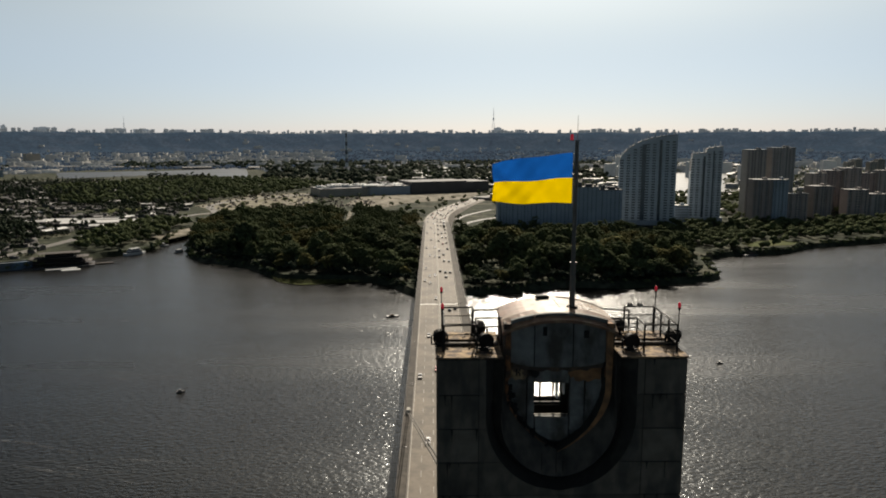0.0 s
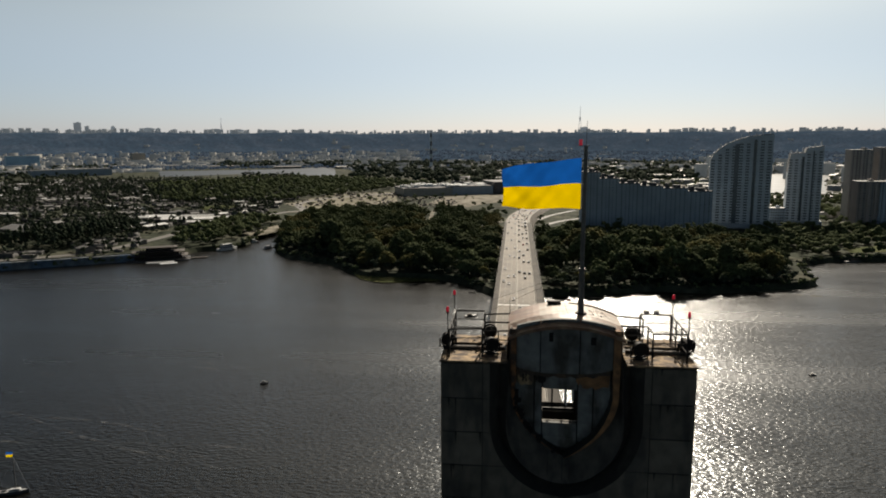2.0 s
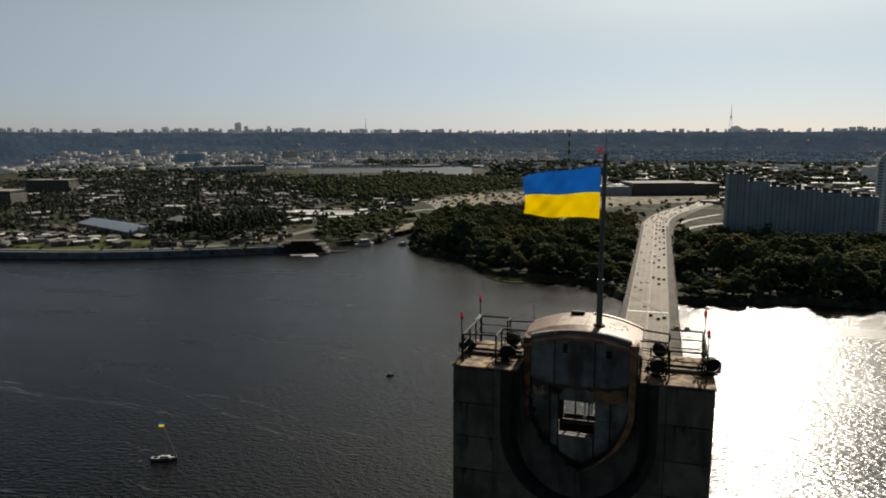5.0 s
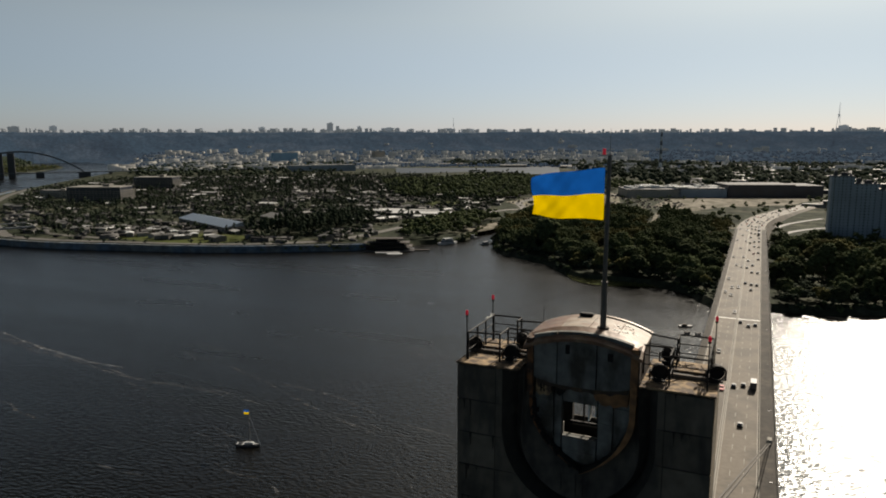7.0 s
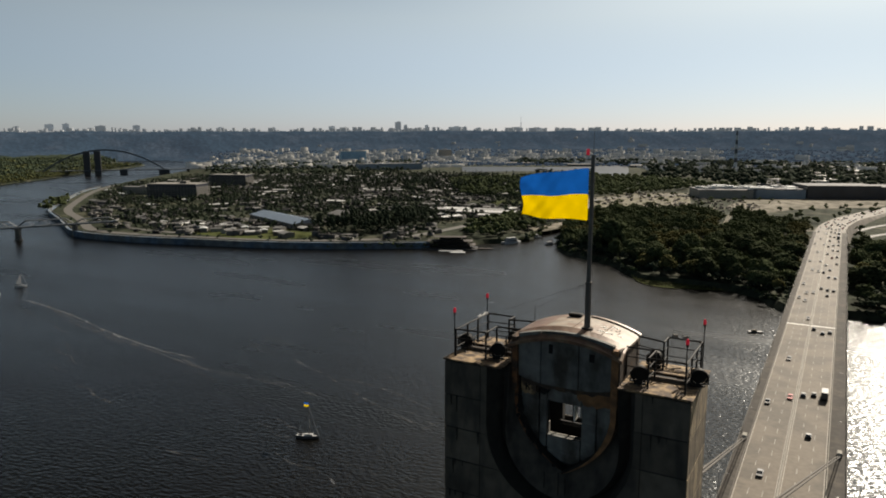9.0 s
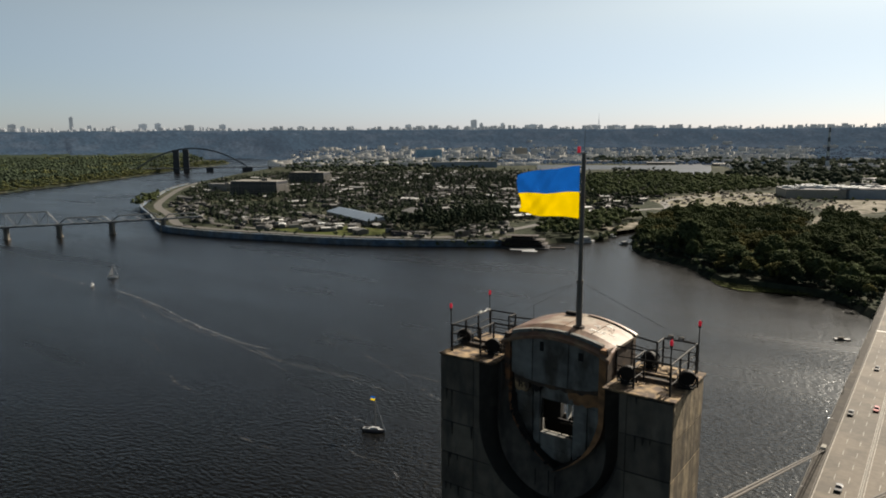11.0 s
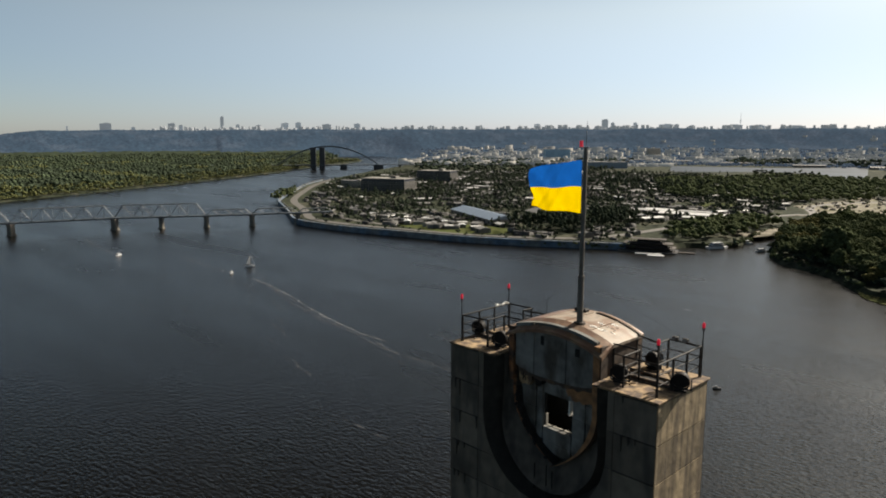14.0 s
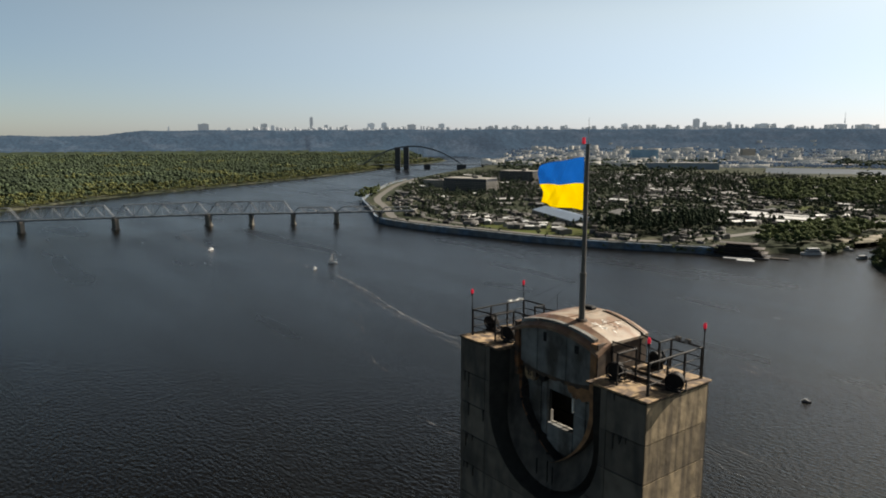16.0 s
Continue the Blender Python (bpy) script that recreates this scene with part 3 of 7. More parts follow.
for x, h in ((-0.62, 1.15), (-0.05, 1.25), (0.22, 1.1)):
    bm = bmesh.new()
    box(bm, x, -0.93, 106.6, 0.018, 0.05, h)
    part("drip_seam", bm, BLACK, pylon)
# black scabs along the ragged edge of the niche and on the tongue
for k in range(22):
    x, z = edge_l[int(rng.integers(3, len(edge_l) - 2))]
    bm = bmesh.new()
    box(bm, 0, 0, 0, 0.06 + 0.12 * rng.random(), 0.05, 0.08 + 0.2 * rng.random(), bevel=0.02)
    ob = part("scab", bm, BLACK, pylon)
    ob.matrix_basis = pose(x + 0.05 * rng.normal(), -0.57, z - 0.1, 0, 60 * rng.random() - 30, 0)
# bars across the opening
bm = bmesh.new()
for x in (-0.35, 0.2):
    box(bm, x, 1.55, 108.9, 0.07, 0.07, 2.0)
box(bm, -0.15, 1.5, 108.86, 1.6, 0.09, 0.09)
part("window_bar", bm, BLACK, pylon)
# pale sill and jamb carry the sunlight that falls through the opening
bm = bmesh.new()
box(bm, (HX0 + HX1) / 2, 0.06, HZ0 - 0.05, HX1 - HX0 + 0.06, 0.12, 0.05)
part("window_sill", bm, CONCRETE_PALE, pylon, "broken window sill, sunlight put into its pale colour")
bm = bmesh.new()
box(bm, HX0 - 0.01, 0.06, HZ0, 0.05, 0.14, 0.45)
part("window_jamb", bm, CONCRETE_PALE, pylon)
# added white strips in place of the sunlit inside of the opening
for x, h in ((0.14, 0.8), (0.40, 0.62)):
    bm = bmesh.new()
    box(bm, x, 0.35, HZ1 - h, 0.05, 0.36, h)
    part("sunlit_strip", bm, PAINT, pylon)
# arched roof of the niche
bm = bmesh.new()
n = 18
def arch(x, lift=0.0):
    return 112.93 + lift + 0.50 * (1 - (x / 2.2) ** 2)
xsr = [-2.2 + 4.4 * k / n for k in range(n + 1)]
upright(bm, [(x, arch(x) - 0.10) for x in xsr] + [(x, arch(x)) for x in xsr[::-1]], -0.22, 1.88)
part("arched_roof", bm, RUST_TAN, pylon, "arched sheet-metal roof, rust-stained")
# the front of the roof slopes down as a visor of dented sheets
for i0, i1 in ((0, 6), (6, 12), (12, 18)):
    bm = bmesh.new()
    rows_v = []
    for i in range(i0, i1 + 1):
        x = xsr[i]
        dent = 0.03 * noise.noise(Vector((x * 2.2, 3.1, i0)))
        rows_v.append([bm.verts.new(p) for p in ((x, -0.18, arch(x) + 0.012), (x, -0.55, arch(x) - 0.10 + dent), (x * 1.01, -0.93, arch(x) - 0.30 + dent), (x * 1.01, -0.91, arch(x) - 0.42), (x, -0.45, arch(x) - 0.2), (x, -0.18, arch(x) - 0.1))])
    for p, q in zip(rows_v, rows_v[1:]):
        for k in range(6):
            bm.faces.new((p[k], p[(k + 1) % 6], q[(k + 1) % 6], q[k]))
    bm.faces.new(rows_v[0])
    bm.faces.new(rows_v[-1][::-1])
    part("roof_visor", bm, RUST_BROWN, pylon, "brown rusted sloping visor sheet")
bm = bmesh.new()
upright(bm, [(x, arch(x) - 0.02) for x in xsr[:6]] + [(x, arch(x, 0.006)) for x in xsr[5::-1]], -0.17, 1.7)
part("roof_sheet", bm, RUST_BROWN, pylon, "brown rusted roof sheet")
bm = bmesh.new()
rings = []
for x in xsr[10:]:
    z = arch(x, 0.022)
    rings.append([bm.verts.new((x + 0.022 * math.cos(a) * 0.3, 1.62 + 0.022 * math.sin(a), z + 0.022 * math.cos(a))) for a in np.linspace(0, 2 * math.pi, 7)[:-1]])
for p, q in zip(rings, rings[1:]):
    for k in range(6):
        bm.faces.new((p[k], p[(k + 1) % 6], q[(k + 1) % 6], q[k]))
bm.faces.new(rings[0][::-1])
bm.faces.new(rings[-1])
part("roof_pipe", bm, BLACK, pylon)
bm = bmesh.new()
upright(bm, [(x, arch(x, 0.0)) for x in xsr[10:]] + [(x, arch(x, 0.02)) for x in xsr[:9:-1]], 1.76, 1.90)
part("roof_kerb", bm, RUST_BROWN, pylon)
bm = bmesh.new()
box(bm, -0.35, 1.5, arch(-0.35), 0.55, 0.3, 0.14, bevel=0.04)
part("roof_scrap", bm, BLACK, pylon)
for s in (-1, 1):
    bm = bmesh.new()
    box(bm, s * 2.08, 0.55, TOP - 0.6, 0.1, 2.7, 1.75)
    part("niche_side", bm, BROWN, pylon)
# seams of the sheets and faded pale paint strokes on the roof
for x in (0.1, 1.2):
    bm = bmesh.new()
    upright(bm, [(x - 0.02, arch(x) - 0.02), (x + 0.02, arch(x) - 0.02), (x + 0.02, arch(x) + 0.02), (x - 0.02, arch(x) + 0.02)], -0.16, 1.7)
    part("sheet_seam", bm, RUST_TAN, pylon)
for k in range(20):
    x, y = 1.0 + 0.75 * rng.random(), 0.15 + 1.1 * rng.random()
    slope = math.degrees(math.atan(0.5 * 2 * x / 2.2 ** 2))
    bm = bmesh.new()
    box(bm, 0, 0, 0, 0.08 + 0.22 * rng.random(), 0.03 + 0.02 * rng.random(), 0.006)
    ob = part("paint_stroke", bm, PAINT, pylon)
    ob.matrix_basis = pose(x, y, arch(x) + 0.004, 0, slope, 90 * int(rng.integers(0, 2)) + 12 * rng.random())
# tops of the piers: screed, lip and a raised beam
for s in (-1, 1):
    bm = bmesh.new()
    box(bm, s * 3.50, 0.275, TOP - 0.02, 2.55, 3.6, 0.07, bevel=0.02)
    part("pier_top", bm, LEDGE, pylon, "rust-washed screed on the pier top")
    bm = bmesh.new()
    box(bm, s * 3.45, 0.02, TOP + 0.05, 2.2, 0.1, 0.13)
    part("upstand", bm, BROWN, pylon)
    bm = bmesh.new()
    box(bm, s * 3.42, 0.33, TOP + 0.035, 2.3, 0.5, 0.03)
    part("channel", bm, BLACK, pylon, "dark cable channel across the pier top")
    bm = bmesh.new()
    box(bm, s * 3.52, 0.68, TOP + 0.045, 2.2, 0.16, 0.1, bevel=0.02)
    part("kerb", bm, LEDGE, pylon)
    for k in range(14):
        bm = bmesh.new()
        a = rng.random() * 3
        x, y, L = 2.6 + 1.8 * rng.random(), -1.2 + 2.9 * rng.random(), 0.15 + 0.35 * rng.random()
        rod(bm, (s * x, y, TOP + 0.075), (s * (x + L * math.cos(a)), y + L * math.sin(a), TOP + 0.09 + 0.08 * rng.random()), 0.022, sides=5)
        part("scrap_rod", bm, BROWN, pylon)
# facing panels with open joints
def u_half(z):
    if z >= 109.5:
        return 2.86
    k = (109.5 - z) / 3.0
    return 2.86 * math.sqrt(1 - k * k) if k < 1 else 0.0


rows = [TOP - 0.05] + [110.36 - ROW * k for k in range(9)]
for z1, z0 in zip(rows, rows[1:]):
    for s in (-1, 1):
        bm = bmesh.new()
        box(bm, s * 3.925, FRONT + 0.02, z0 + 0.025, 1.55, 0.04 + 0.04 * rng.random(), z1 - z0 - 0.055)
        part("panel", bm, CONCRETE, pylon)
        inner = [(max(u_half(z0 + 0.012 + (z1 - z0 - 0.024) * k / 8) + 0.01, 0.012), z0 + 0.012 + (z1 - z0 - 0.024) * k / 8) for k in range(9)]
        if min(p[0] for p in inner) < 3.1:
            bm = bmesh.new()
            upright(bm, [(s * 3.12, z0 + 0.012)] + [(s * x, z) for x, z in inner] + [(s * 3.12, z1 - 0.012)], FRONT - 0.01 * rng.random(), FRONT + 0.04)
            part("panel", bm, CONCRETE, pylon)
        # the flank gets the lighter, sunlit-coloured concrete
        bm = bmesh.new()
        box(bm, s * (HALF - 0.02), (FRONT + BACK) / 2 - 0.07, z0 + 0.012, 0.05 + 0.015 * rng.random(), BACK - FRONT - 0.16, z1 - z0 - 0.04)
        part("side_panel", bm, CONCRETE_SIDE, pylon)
    bm = bmesh.new()
    box(bm, 0, BACK - 0.0, z0 + 0.012, 2 * HALF - 0.1, 0.05, min(z1, 109.0) - z0 - 0.024) if z0 < 108.5 else box(bm, 3.5, BACK, z0 + 0.012, 2.3, 0.05, z1 - z0 - 0.024)
    part("rear_panel", bm, CONCRETE, pylon)

DRIP = material("black_drip_stain", (0.022, 0.019, 0.016), 0.95, vary=0.3, scale=3.0)
for k in range(30):
    z = rows[int(rng.integers(0, len(rows) - 1))]
    s = 1 if rng.random() < 0.5 else -1
    x, h, w = s * (3.2 + 1.4 * rng.random()), 0.2 + 0.7 * rng.random() ** 2, 0.02 + 0.035 * rng.random()
    bm = bmesh.new()
    upright(bm, [(x - w, z + 0.02), (x - w * 0.4, z - h * 0.5), (x - w * 0.1, z - h), (x + w * 0.15, z - h * 0.9), (x + w * 0.3, z - h * 0.4), (x + w, z + 0.02)], FRONT - 0.045, FRONT + 0.02)
    part("drip_stain", bm, DRIP, pylon)

# ---- fittings on the pylon head ----
def railing(pts, rails, label):
    """Posts at the points and rails between them."""
    t = thing("railing", label, "railing", "railings on the pylon", at=(pts[0][0], pts[0][1], TOP + 0.05))
    o = Vector(t.location)
    for x, y in pts:
        bm = bmesh.new()
        box(bm, x - o.x, y - o.y, 0, 0.06, 0.06, 1.12)
        part("post", bm, BLACK, t)
    for (xa, ya), (xb, yb) in zip(pts, pts[1:]):
        for h in rails:
            bm = bmesh.new()
            rod(bm, (xa - o.x, ya - o.y, h), (xb - o.x, yb - o.y, h), 0.034 if h > 1 else 0.02)
            part("rail", bm, BLACK, t)
    return t


for s, k in ((-1, 0.15), (1, 0.0)):
    railing([(s * 2.12, 1.55), (s * 3.2, 1.2 + k), (s * 3.2, 1.9), (s * 4.44, 1.88), (s * 4.44, 0.9), (s * 4.44, -0.05), (s * 4.44, -1.05), (s * 3.18, -1.05 + k), (s * 3.18, -0.05 + k), (s * 2.15, -0.05 + k)], (0.38, 0.74, 1.10), "black steel pipe railing on the pylon top")
tape = thing("barrier_tape", "pale frayed tape sagging along the top rail", "tape", at=(-4.44, 0.9, TOP + 1.17))
bm = bmesh.new()
pts = [(0.02 * math.sin(k * 1.9), 0.12 * k, 0.03 + 0.04 * math.sin(k * 1.3) + 0.02 * math.cos(k * 2.9)) for k in range(9)]
for p, q in zip(pts, pts[1:]):
    a, b = [bm.verts.new((p[0], p[1], p[2] + k)) for k in (-0.045, 0.045)], [bm.verts.new((q[0], q[1], q[2] + k)) for k in (-0.045, 0.045)]
    bm.faces.new((a[0], b[0], b[1], a[1]))
bmesh.ops.remove_doubles(bm, verts=bm.verts, dist=0.001)
bmesh.ops.solidify(bm, geom=bm.faces[:], thickness=0.02)
part("strip", bm, PAINT, tape)


def warning_lamp(x, y, z, h):
    t = thing("warning_lamp", "small red obstruction lamp on a thin post", "warning lamp", "obstruction lamps", at=(x, y, z))
    bm = bmesh.new()
    rod(bm, (0, 0, 0), (0, 0, h), 0.022)
    part("post", bm, BLACK, t)
    bm = bmesh.new()
    rod(bm, (0, 0, h), (0, 0, h + 0.07), 0.055, sides=10)
    socket = part("socket", bm, BLACK, t)
    bm = bmesh.new()
    rod(bm, (0, 0, h + 0.07), (0, 0, h + 0.19), 0.05, 0.06, sides=12)
    rod(bm, (0, 0, h + 0.19), (0, 0, h + 0.26), 0.06, 0.03, sides=12)
    part("red_glass", bm, RED, socket, "red glass dome")
    return t


RED = bpy.data.materials.new("red_lamp_glass")
RED.use_nodes = True
RED.node_tree.nodes["Principled BSDF"].inputs["Base Color"].default_value = (0.55, 0.01, 0.03, 1)
RED.node_tree.nodes["Principled BSDF"].inputs["Roughness"].default_value = 0.25
RED.node_tree.nodes["Principled BSDF"].inputs["Emission Color"].default_value = (1.0, 0.03, 0.08, 1)
RED.node_tree.nodes["Principled BSDF"].inputs["Emission Strength"].default_value = 0.12
for x, y in ((-4.50, 1.90), (-4.50, -1.05), (4.50, 1.88), (4.44, -1.11)):
    warning_lamp(x, y, TOP + 0.05, 1.72)


def floodlight(x, y, turn, tilt):
    """A drum-shaped searchlight in a yoke."""
    t = thing("floodlight", "large round black floodlight in a steel yoke", "floodlight", "floodlights on the pylon", at=(x, y, TOP + 0.05), turn=turn)
    bm = bmesh.new()
    box(bm, 0, 0, 0, 0.4, 0.34, 0.06)
    box(bm, -0.33, 0, 0.05, 0.04, 0.09, 0.38)
    box(bm, 0.33, 0, 0.05, 0.04, 0.09, 0.38)
    box(bm, 0, 0, 0.05, 0.70, 0.1, 0.04)
    part("yoke", bm, BLACK, t)
    m = pose(0, 0, 0.38, tilt, 0, 0)
    bm = bmesh.new()
    rod(bm, m @ Vector((0, -0.13, 0)), m @ Vector((0, 0.12, 0)), 0.25, 0.25, 18)
    rod(bm, m @ Vector((0, 0.12, 0)), m @ Vector((0, 0.26, 0)), 0.25, 0.12, 18)
    housing = part("housing", bm, BLACK, t)
    bm = bmesh.new()
    for k in range(18):
        a, b = k * math.pi / 9, (k + 1) * math.pi / 9
        rod(bm, m @ Vector((0.28 * math.cos(a), -0.17, 0.28 * math.sin(a))), m @ Vector((0.28 * math.cos(b), -0.17, 0.28 * math.sin(b))), 0.035, sides=6)
    part("rim", bm, BLACK, housing)
    bm = bmesh.new()
    rod(bm, m @ Vector((0, -0.15, 0)), m @ Vector((0, -0.132, 0)), 0.24, 0.24, 18)
    part("lens", bm, BLACK, housing)
    return t


for x, y, turn, tilt in ((-4.60, 0.15, 15, 12), (-2.95, 1.3, 190, 10), (-2.85, -0.45, 20, 5), (2.85, 1.5, 170, 10), (2.78, -0.6, 15, 5), (4.66, 0.12, 20, 10)):
    floodlight(x, y, turn, tilt)
for x, y in ((3.45, 1.92), (3.85, 1.90)):
    t = thing("box_lamp", "small black box lamp clamped to the rail", "lamp", at=(x, y, TOP + 1.15))
    bm = bmesh.new()
    box(bm, 0, 0, 0, 0.2, 0.16, 0.16, bevel=0.02)
    part("case", bm, BLACK, t)
    bm = bmesh.new()
    box(bm, 0, -0.09, 0.02, 0.15, 0.02, 0.12)
    part("lens", bm, STEEL, t)
t = thing("whip_antenna", "thin black whip antenna", "antenna", at=(-2.15, 1.6, TOP + 1.0))
bm = bmesh.new()
rod(bm, (0, 0, 0), (0, 0, 0.85), 0.018, 0.008)
part("rod", bm, BLACK, t)

# flagpole, lamp, guys and flag
PX, PY = 0.60, 0.02
pole = thing("flagpole", "tall grey steel flagpole with a red lamp on top", "flagpole", at=(PX, PY, arch(PX)))
H = 119.85 - arch(PX)
bm = bmesh.new()
rod(bm, (0, 0, -0.1), (0, 0, 1.75), 0.12, 0.11, 12)
rod(bm, (0, 0, 1.75), (0.03, 0, H), 0.085, 0.075, 12)
part("mast", bm, POLE, pole)
bm = bmesh.new()
rod(bm, (0, 0, 0), (0, 0, 0.06), 0.24, 0.20, 12)
part("flange", bm, BROWN, pole)
bm = bmesh.new()
rod(bm, (0, 0, 1.70), (0, 0, 1.80), 0.13, 0.13, 12)
part("collar", bm, POLE, pole)
bm = bmesh.new()
box(bm, -0.05, 0, H, 0.42, 0.06, 0.03)
bracket = part("bracket", bm, STEEL, pole)
bm = bmesh.new()
rod(bm, (-0.17, 0, H + 0.03), (-0.17, 0, H + 0.25), 0.065, 0.06, 12)
part("lamp", bm, RED, bracket, "red obstruction lamp")
bm = bmesh.new()
rod(bm, (0.04, 0, H), (0.05, 0, H + 0.95), 0.014, 0.006)
part("lightning_rod", bm, STEEL, pole)
for ex, ey in ((-4.4, 1.85), (4.4, 1.85), (-3.2, 1.85)):
    bm = bmesh.new()
    rod(bm, (0, 0, 1.75), (ex - PX, ey - PY, TOP + 1.1 - arch(PX)), 0.0045, sides=4)
    part("guy_wire", bm, BLACK, pole)

BLUE_CLOTH = material("blue_flag_cloth", (0.0, 0.085, 0.37), 0.8, vary=0.06, scale=3.0)
YELLOW_CLOTH = material("yellow_flag_cloth", (0.78, 0.53, 0.0), 0.8, vary=0.05, scale=3.0)
for m in (BLUE_CLOTH, YELLOW_CLOTH):
    n, l = m.node_tree.nodes, m.node_tree.links
    b = n["Principled BSDF"]
    thin = n.new("ShaderNodeBsdfTranslucent")
    mixs = n.new("ShaderNodeMixShader")
    mixs.inputs[0].default_value = 0.38
    l.new(b.inputs["Base Color"].links[0].from_socket, thin.inputs["Color"])
    l.new(b.outputs["BSDF"], mixs.inputs[1])
    l.new(thin.outputs["BSDF"], mixs.inputs[2])
    l.new(mixs.outputs["Shader"], n["Material Output"].inputs["Surface"])
flag = thing("flag", "blue over yellow cloth flag flying in the wind", "flag", at=(PX - 0.12, PY, 117.48))


def cloth(z0, z1, name, mat):
    nu, nv = 44, 12
    verts, quads = [], []
    for i in range(nu + 1):
        u = i / nu
        for j in range(nv + 1):
            v = z0 + (z1 - z0) * j / nv
            w = 0.14 * u ** 0.7 * math.sin(8.5 * u + 1.3 * v) + 0.06 * u ** 0.6 * math.sin(15 * u - 4.2 * v + 1) + 0.03 * u ** 0.5 * math.sin(29 * u + 8 * v) + 0.012 * noise.noise(Vector((5 * u, 3 * v, 1)))
            x = -2.98 * u * (1 - 0.02 * math.sin(3 * v))
            verts.append((x - 0.25 * w, 0.27 * 2.98 * u + w, v - 0.10 * u - 0.34 * u * u * (v / 1.9) + 0.10 * u * u * (1 - v / 1.9) + 0.035 * math.sin(7 * u + v)))
    for i in range(nu):
        for j in range(nv):
            a = i * (nv + 1) + j
            quads.append((a, a + 1, a + nv + 2, a + nv + 1))
    return fast_mesh(name, verts, quads, mat, flag, smooth=True)


cloth(0.0, 0.95, "yellow_stripe", YELLOW_CLOTH)
cloth(0.95, 1.90, "blue_stripe", BLUE_CLOTH)
bm = bmesh.new()
for z in (0.02, 0.95, 1.88):
    rod(bm, (-0.01, 0, z), (0.08, 0, z), 0.02)
part("toggle", bm, STEEL, flag)

# ---- road bridge ----
FOOTWAY = material("dark_footway", (0.052, 0.047, 0.042), 0.9, vary=0.25, scale=0.4, second=(0.075, 0.066, 0.056), second_at=0.55, second_scale=0.1, spec=0.2)
DECK, DX0, DX1 = 20.0, -15.7, 16.2
bridge = thing("road_bridge", "long concrete road bridge with six lanes and railings", "bridge")
RAMP = smooth_line([(0.2, 800), (0.6, 880), (8, 980), (28, 1110), (75, 1290), (150, 1460), (260, 1620), (420, 1780)], 6)
bm = bmesh.new()
box(bm, (DX0 + DX1) / 2, 150, DECK - 2.6, DX1 - DX0, 1340, 2.55)
part("deck", bm, CONCRETE_PALE, bridge)
bm = bmesh.new()
box(bm, -0.9, 150, DECK - 0.05, 23.4, 1340, 0.07)
part("carriageway", bm, ASPHALT, bridge, "sun-bleached asphalt carriageway")
for x, w in ((-14.2, 2.9), (13.3, 4.8)):
    bm = bmesh.new()
    box(bm, x, 150, DECK - 0.05, w, 1340, 0.22)
    part("footway", bm, FOOTWAY, bridge, "dark footway beside the lanes")
for x, w, h in ((-12.65, 0.25, 0.8), (-1.05, 0.45, 0.75), (10.95, 0.25, 0.8)):
    bm = bmesh.new()
    box(bm, x, 150, DECK + 0.02, w, 1340, h)
    part("barrier", bm, CONCRETE_PALE if abs(x) < 12 else CABLE, bridge)
# railings: handrails with slim posts along the outer edges
POST = np.array([(-1, -1, 0), (1, -1, 0), (1, 1, 0), (-1, 1, 0), (-1, -1, 1), (1, -1, 1), (1, 1, 1), (-1, 1, 1)], dtype=float)
POST_F = np.array([(0, 1, 5, 4), (1, 2, 6, 5), (2, 3, 7, 6), (3, 0, 4, 7), (4, 5, 6, 7)])
for x in (-15.6, 16.1):
    for h in (0.35, 0.7, 1.1):
        bm = bmesh.new()
        box(bm, x, 150, DECK + 0.15 + h, 0.12, 1340, 0.1)
        part("handrail", bm, CABLE, bridge)
    bars = np.arange(30, 800, 1.4)
    verts = np.concatenate([POST * (0.05, 0.05, 1.1) + (x, y, DECK + 0.16) for y in bars])
    faces = np.concatenate([POST_F + 8 * k for k in range(len(bars))])
    tagged(fast_mesh("railing_bars", verts, faces, CABLE, bridge), kind="stuff")
bm = bmesh.new()
box(bm, -0.9, 392, DECK + 0.02, 23.2, 1.1, 0.02)
part("expansion_joint", bm, PAINT, bridge, "pale expansion joint across the lanes")
def dashes(xs, name):
    bm = bmesh.new()
    for x in xs:
        for k in range(75):
            y = 40 + k * 10
            bm.faces.new([bm.verts.new(p) for p in ((x - 0.09, y, DECK + 0.035), (x + 0.09, y, DECK + 0.035), (x + 0.09, y + 4, DECK + 0.035), (x - 0.09, y + 4, DECK + 0.035))])
    tagged(part(name, bm, LANE_PAINT, bridge), kind="stuff")
dashes((-8.6, -4.8, 2.9, 6.7), "lane_marking")
bm = bmesh.new()
for x in (-12.2, -1.65, -0.45, 10.4):
    box(bm, x, 150, DECK + 0.022, 0.22, 1340, 0.012)
part("edge_line", bm, LANE_PAINT, bridge)
# piers
for y in (-420, -250, 392, 470, 550, 630, 710, 790):
    for x in (-9, 9):
        bm = bmesh.new()
        box(bm, x, y, -3, 6, 3.2, DECK + 0.5, bevel=0.4)
        part("pier", bm, CONCRETE, bridge)
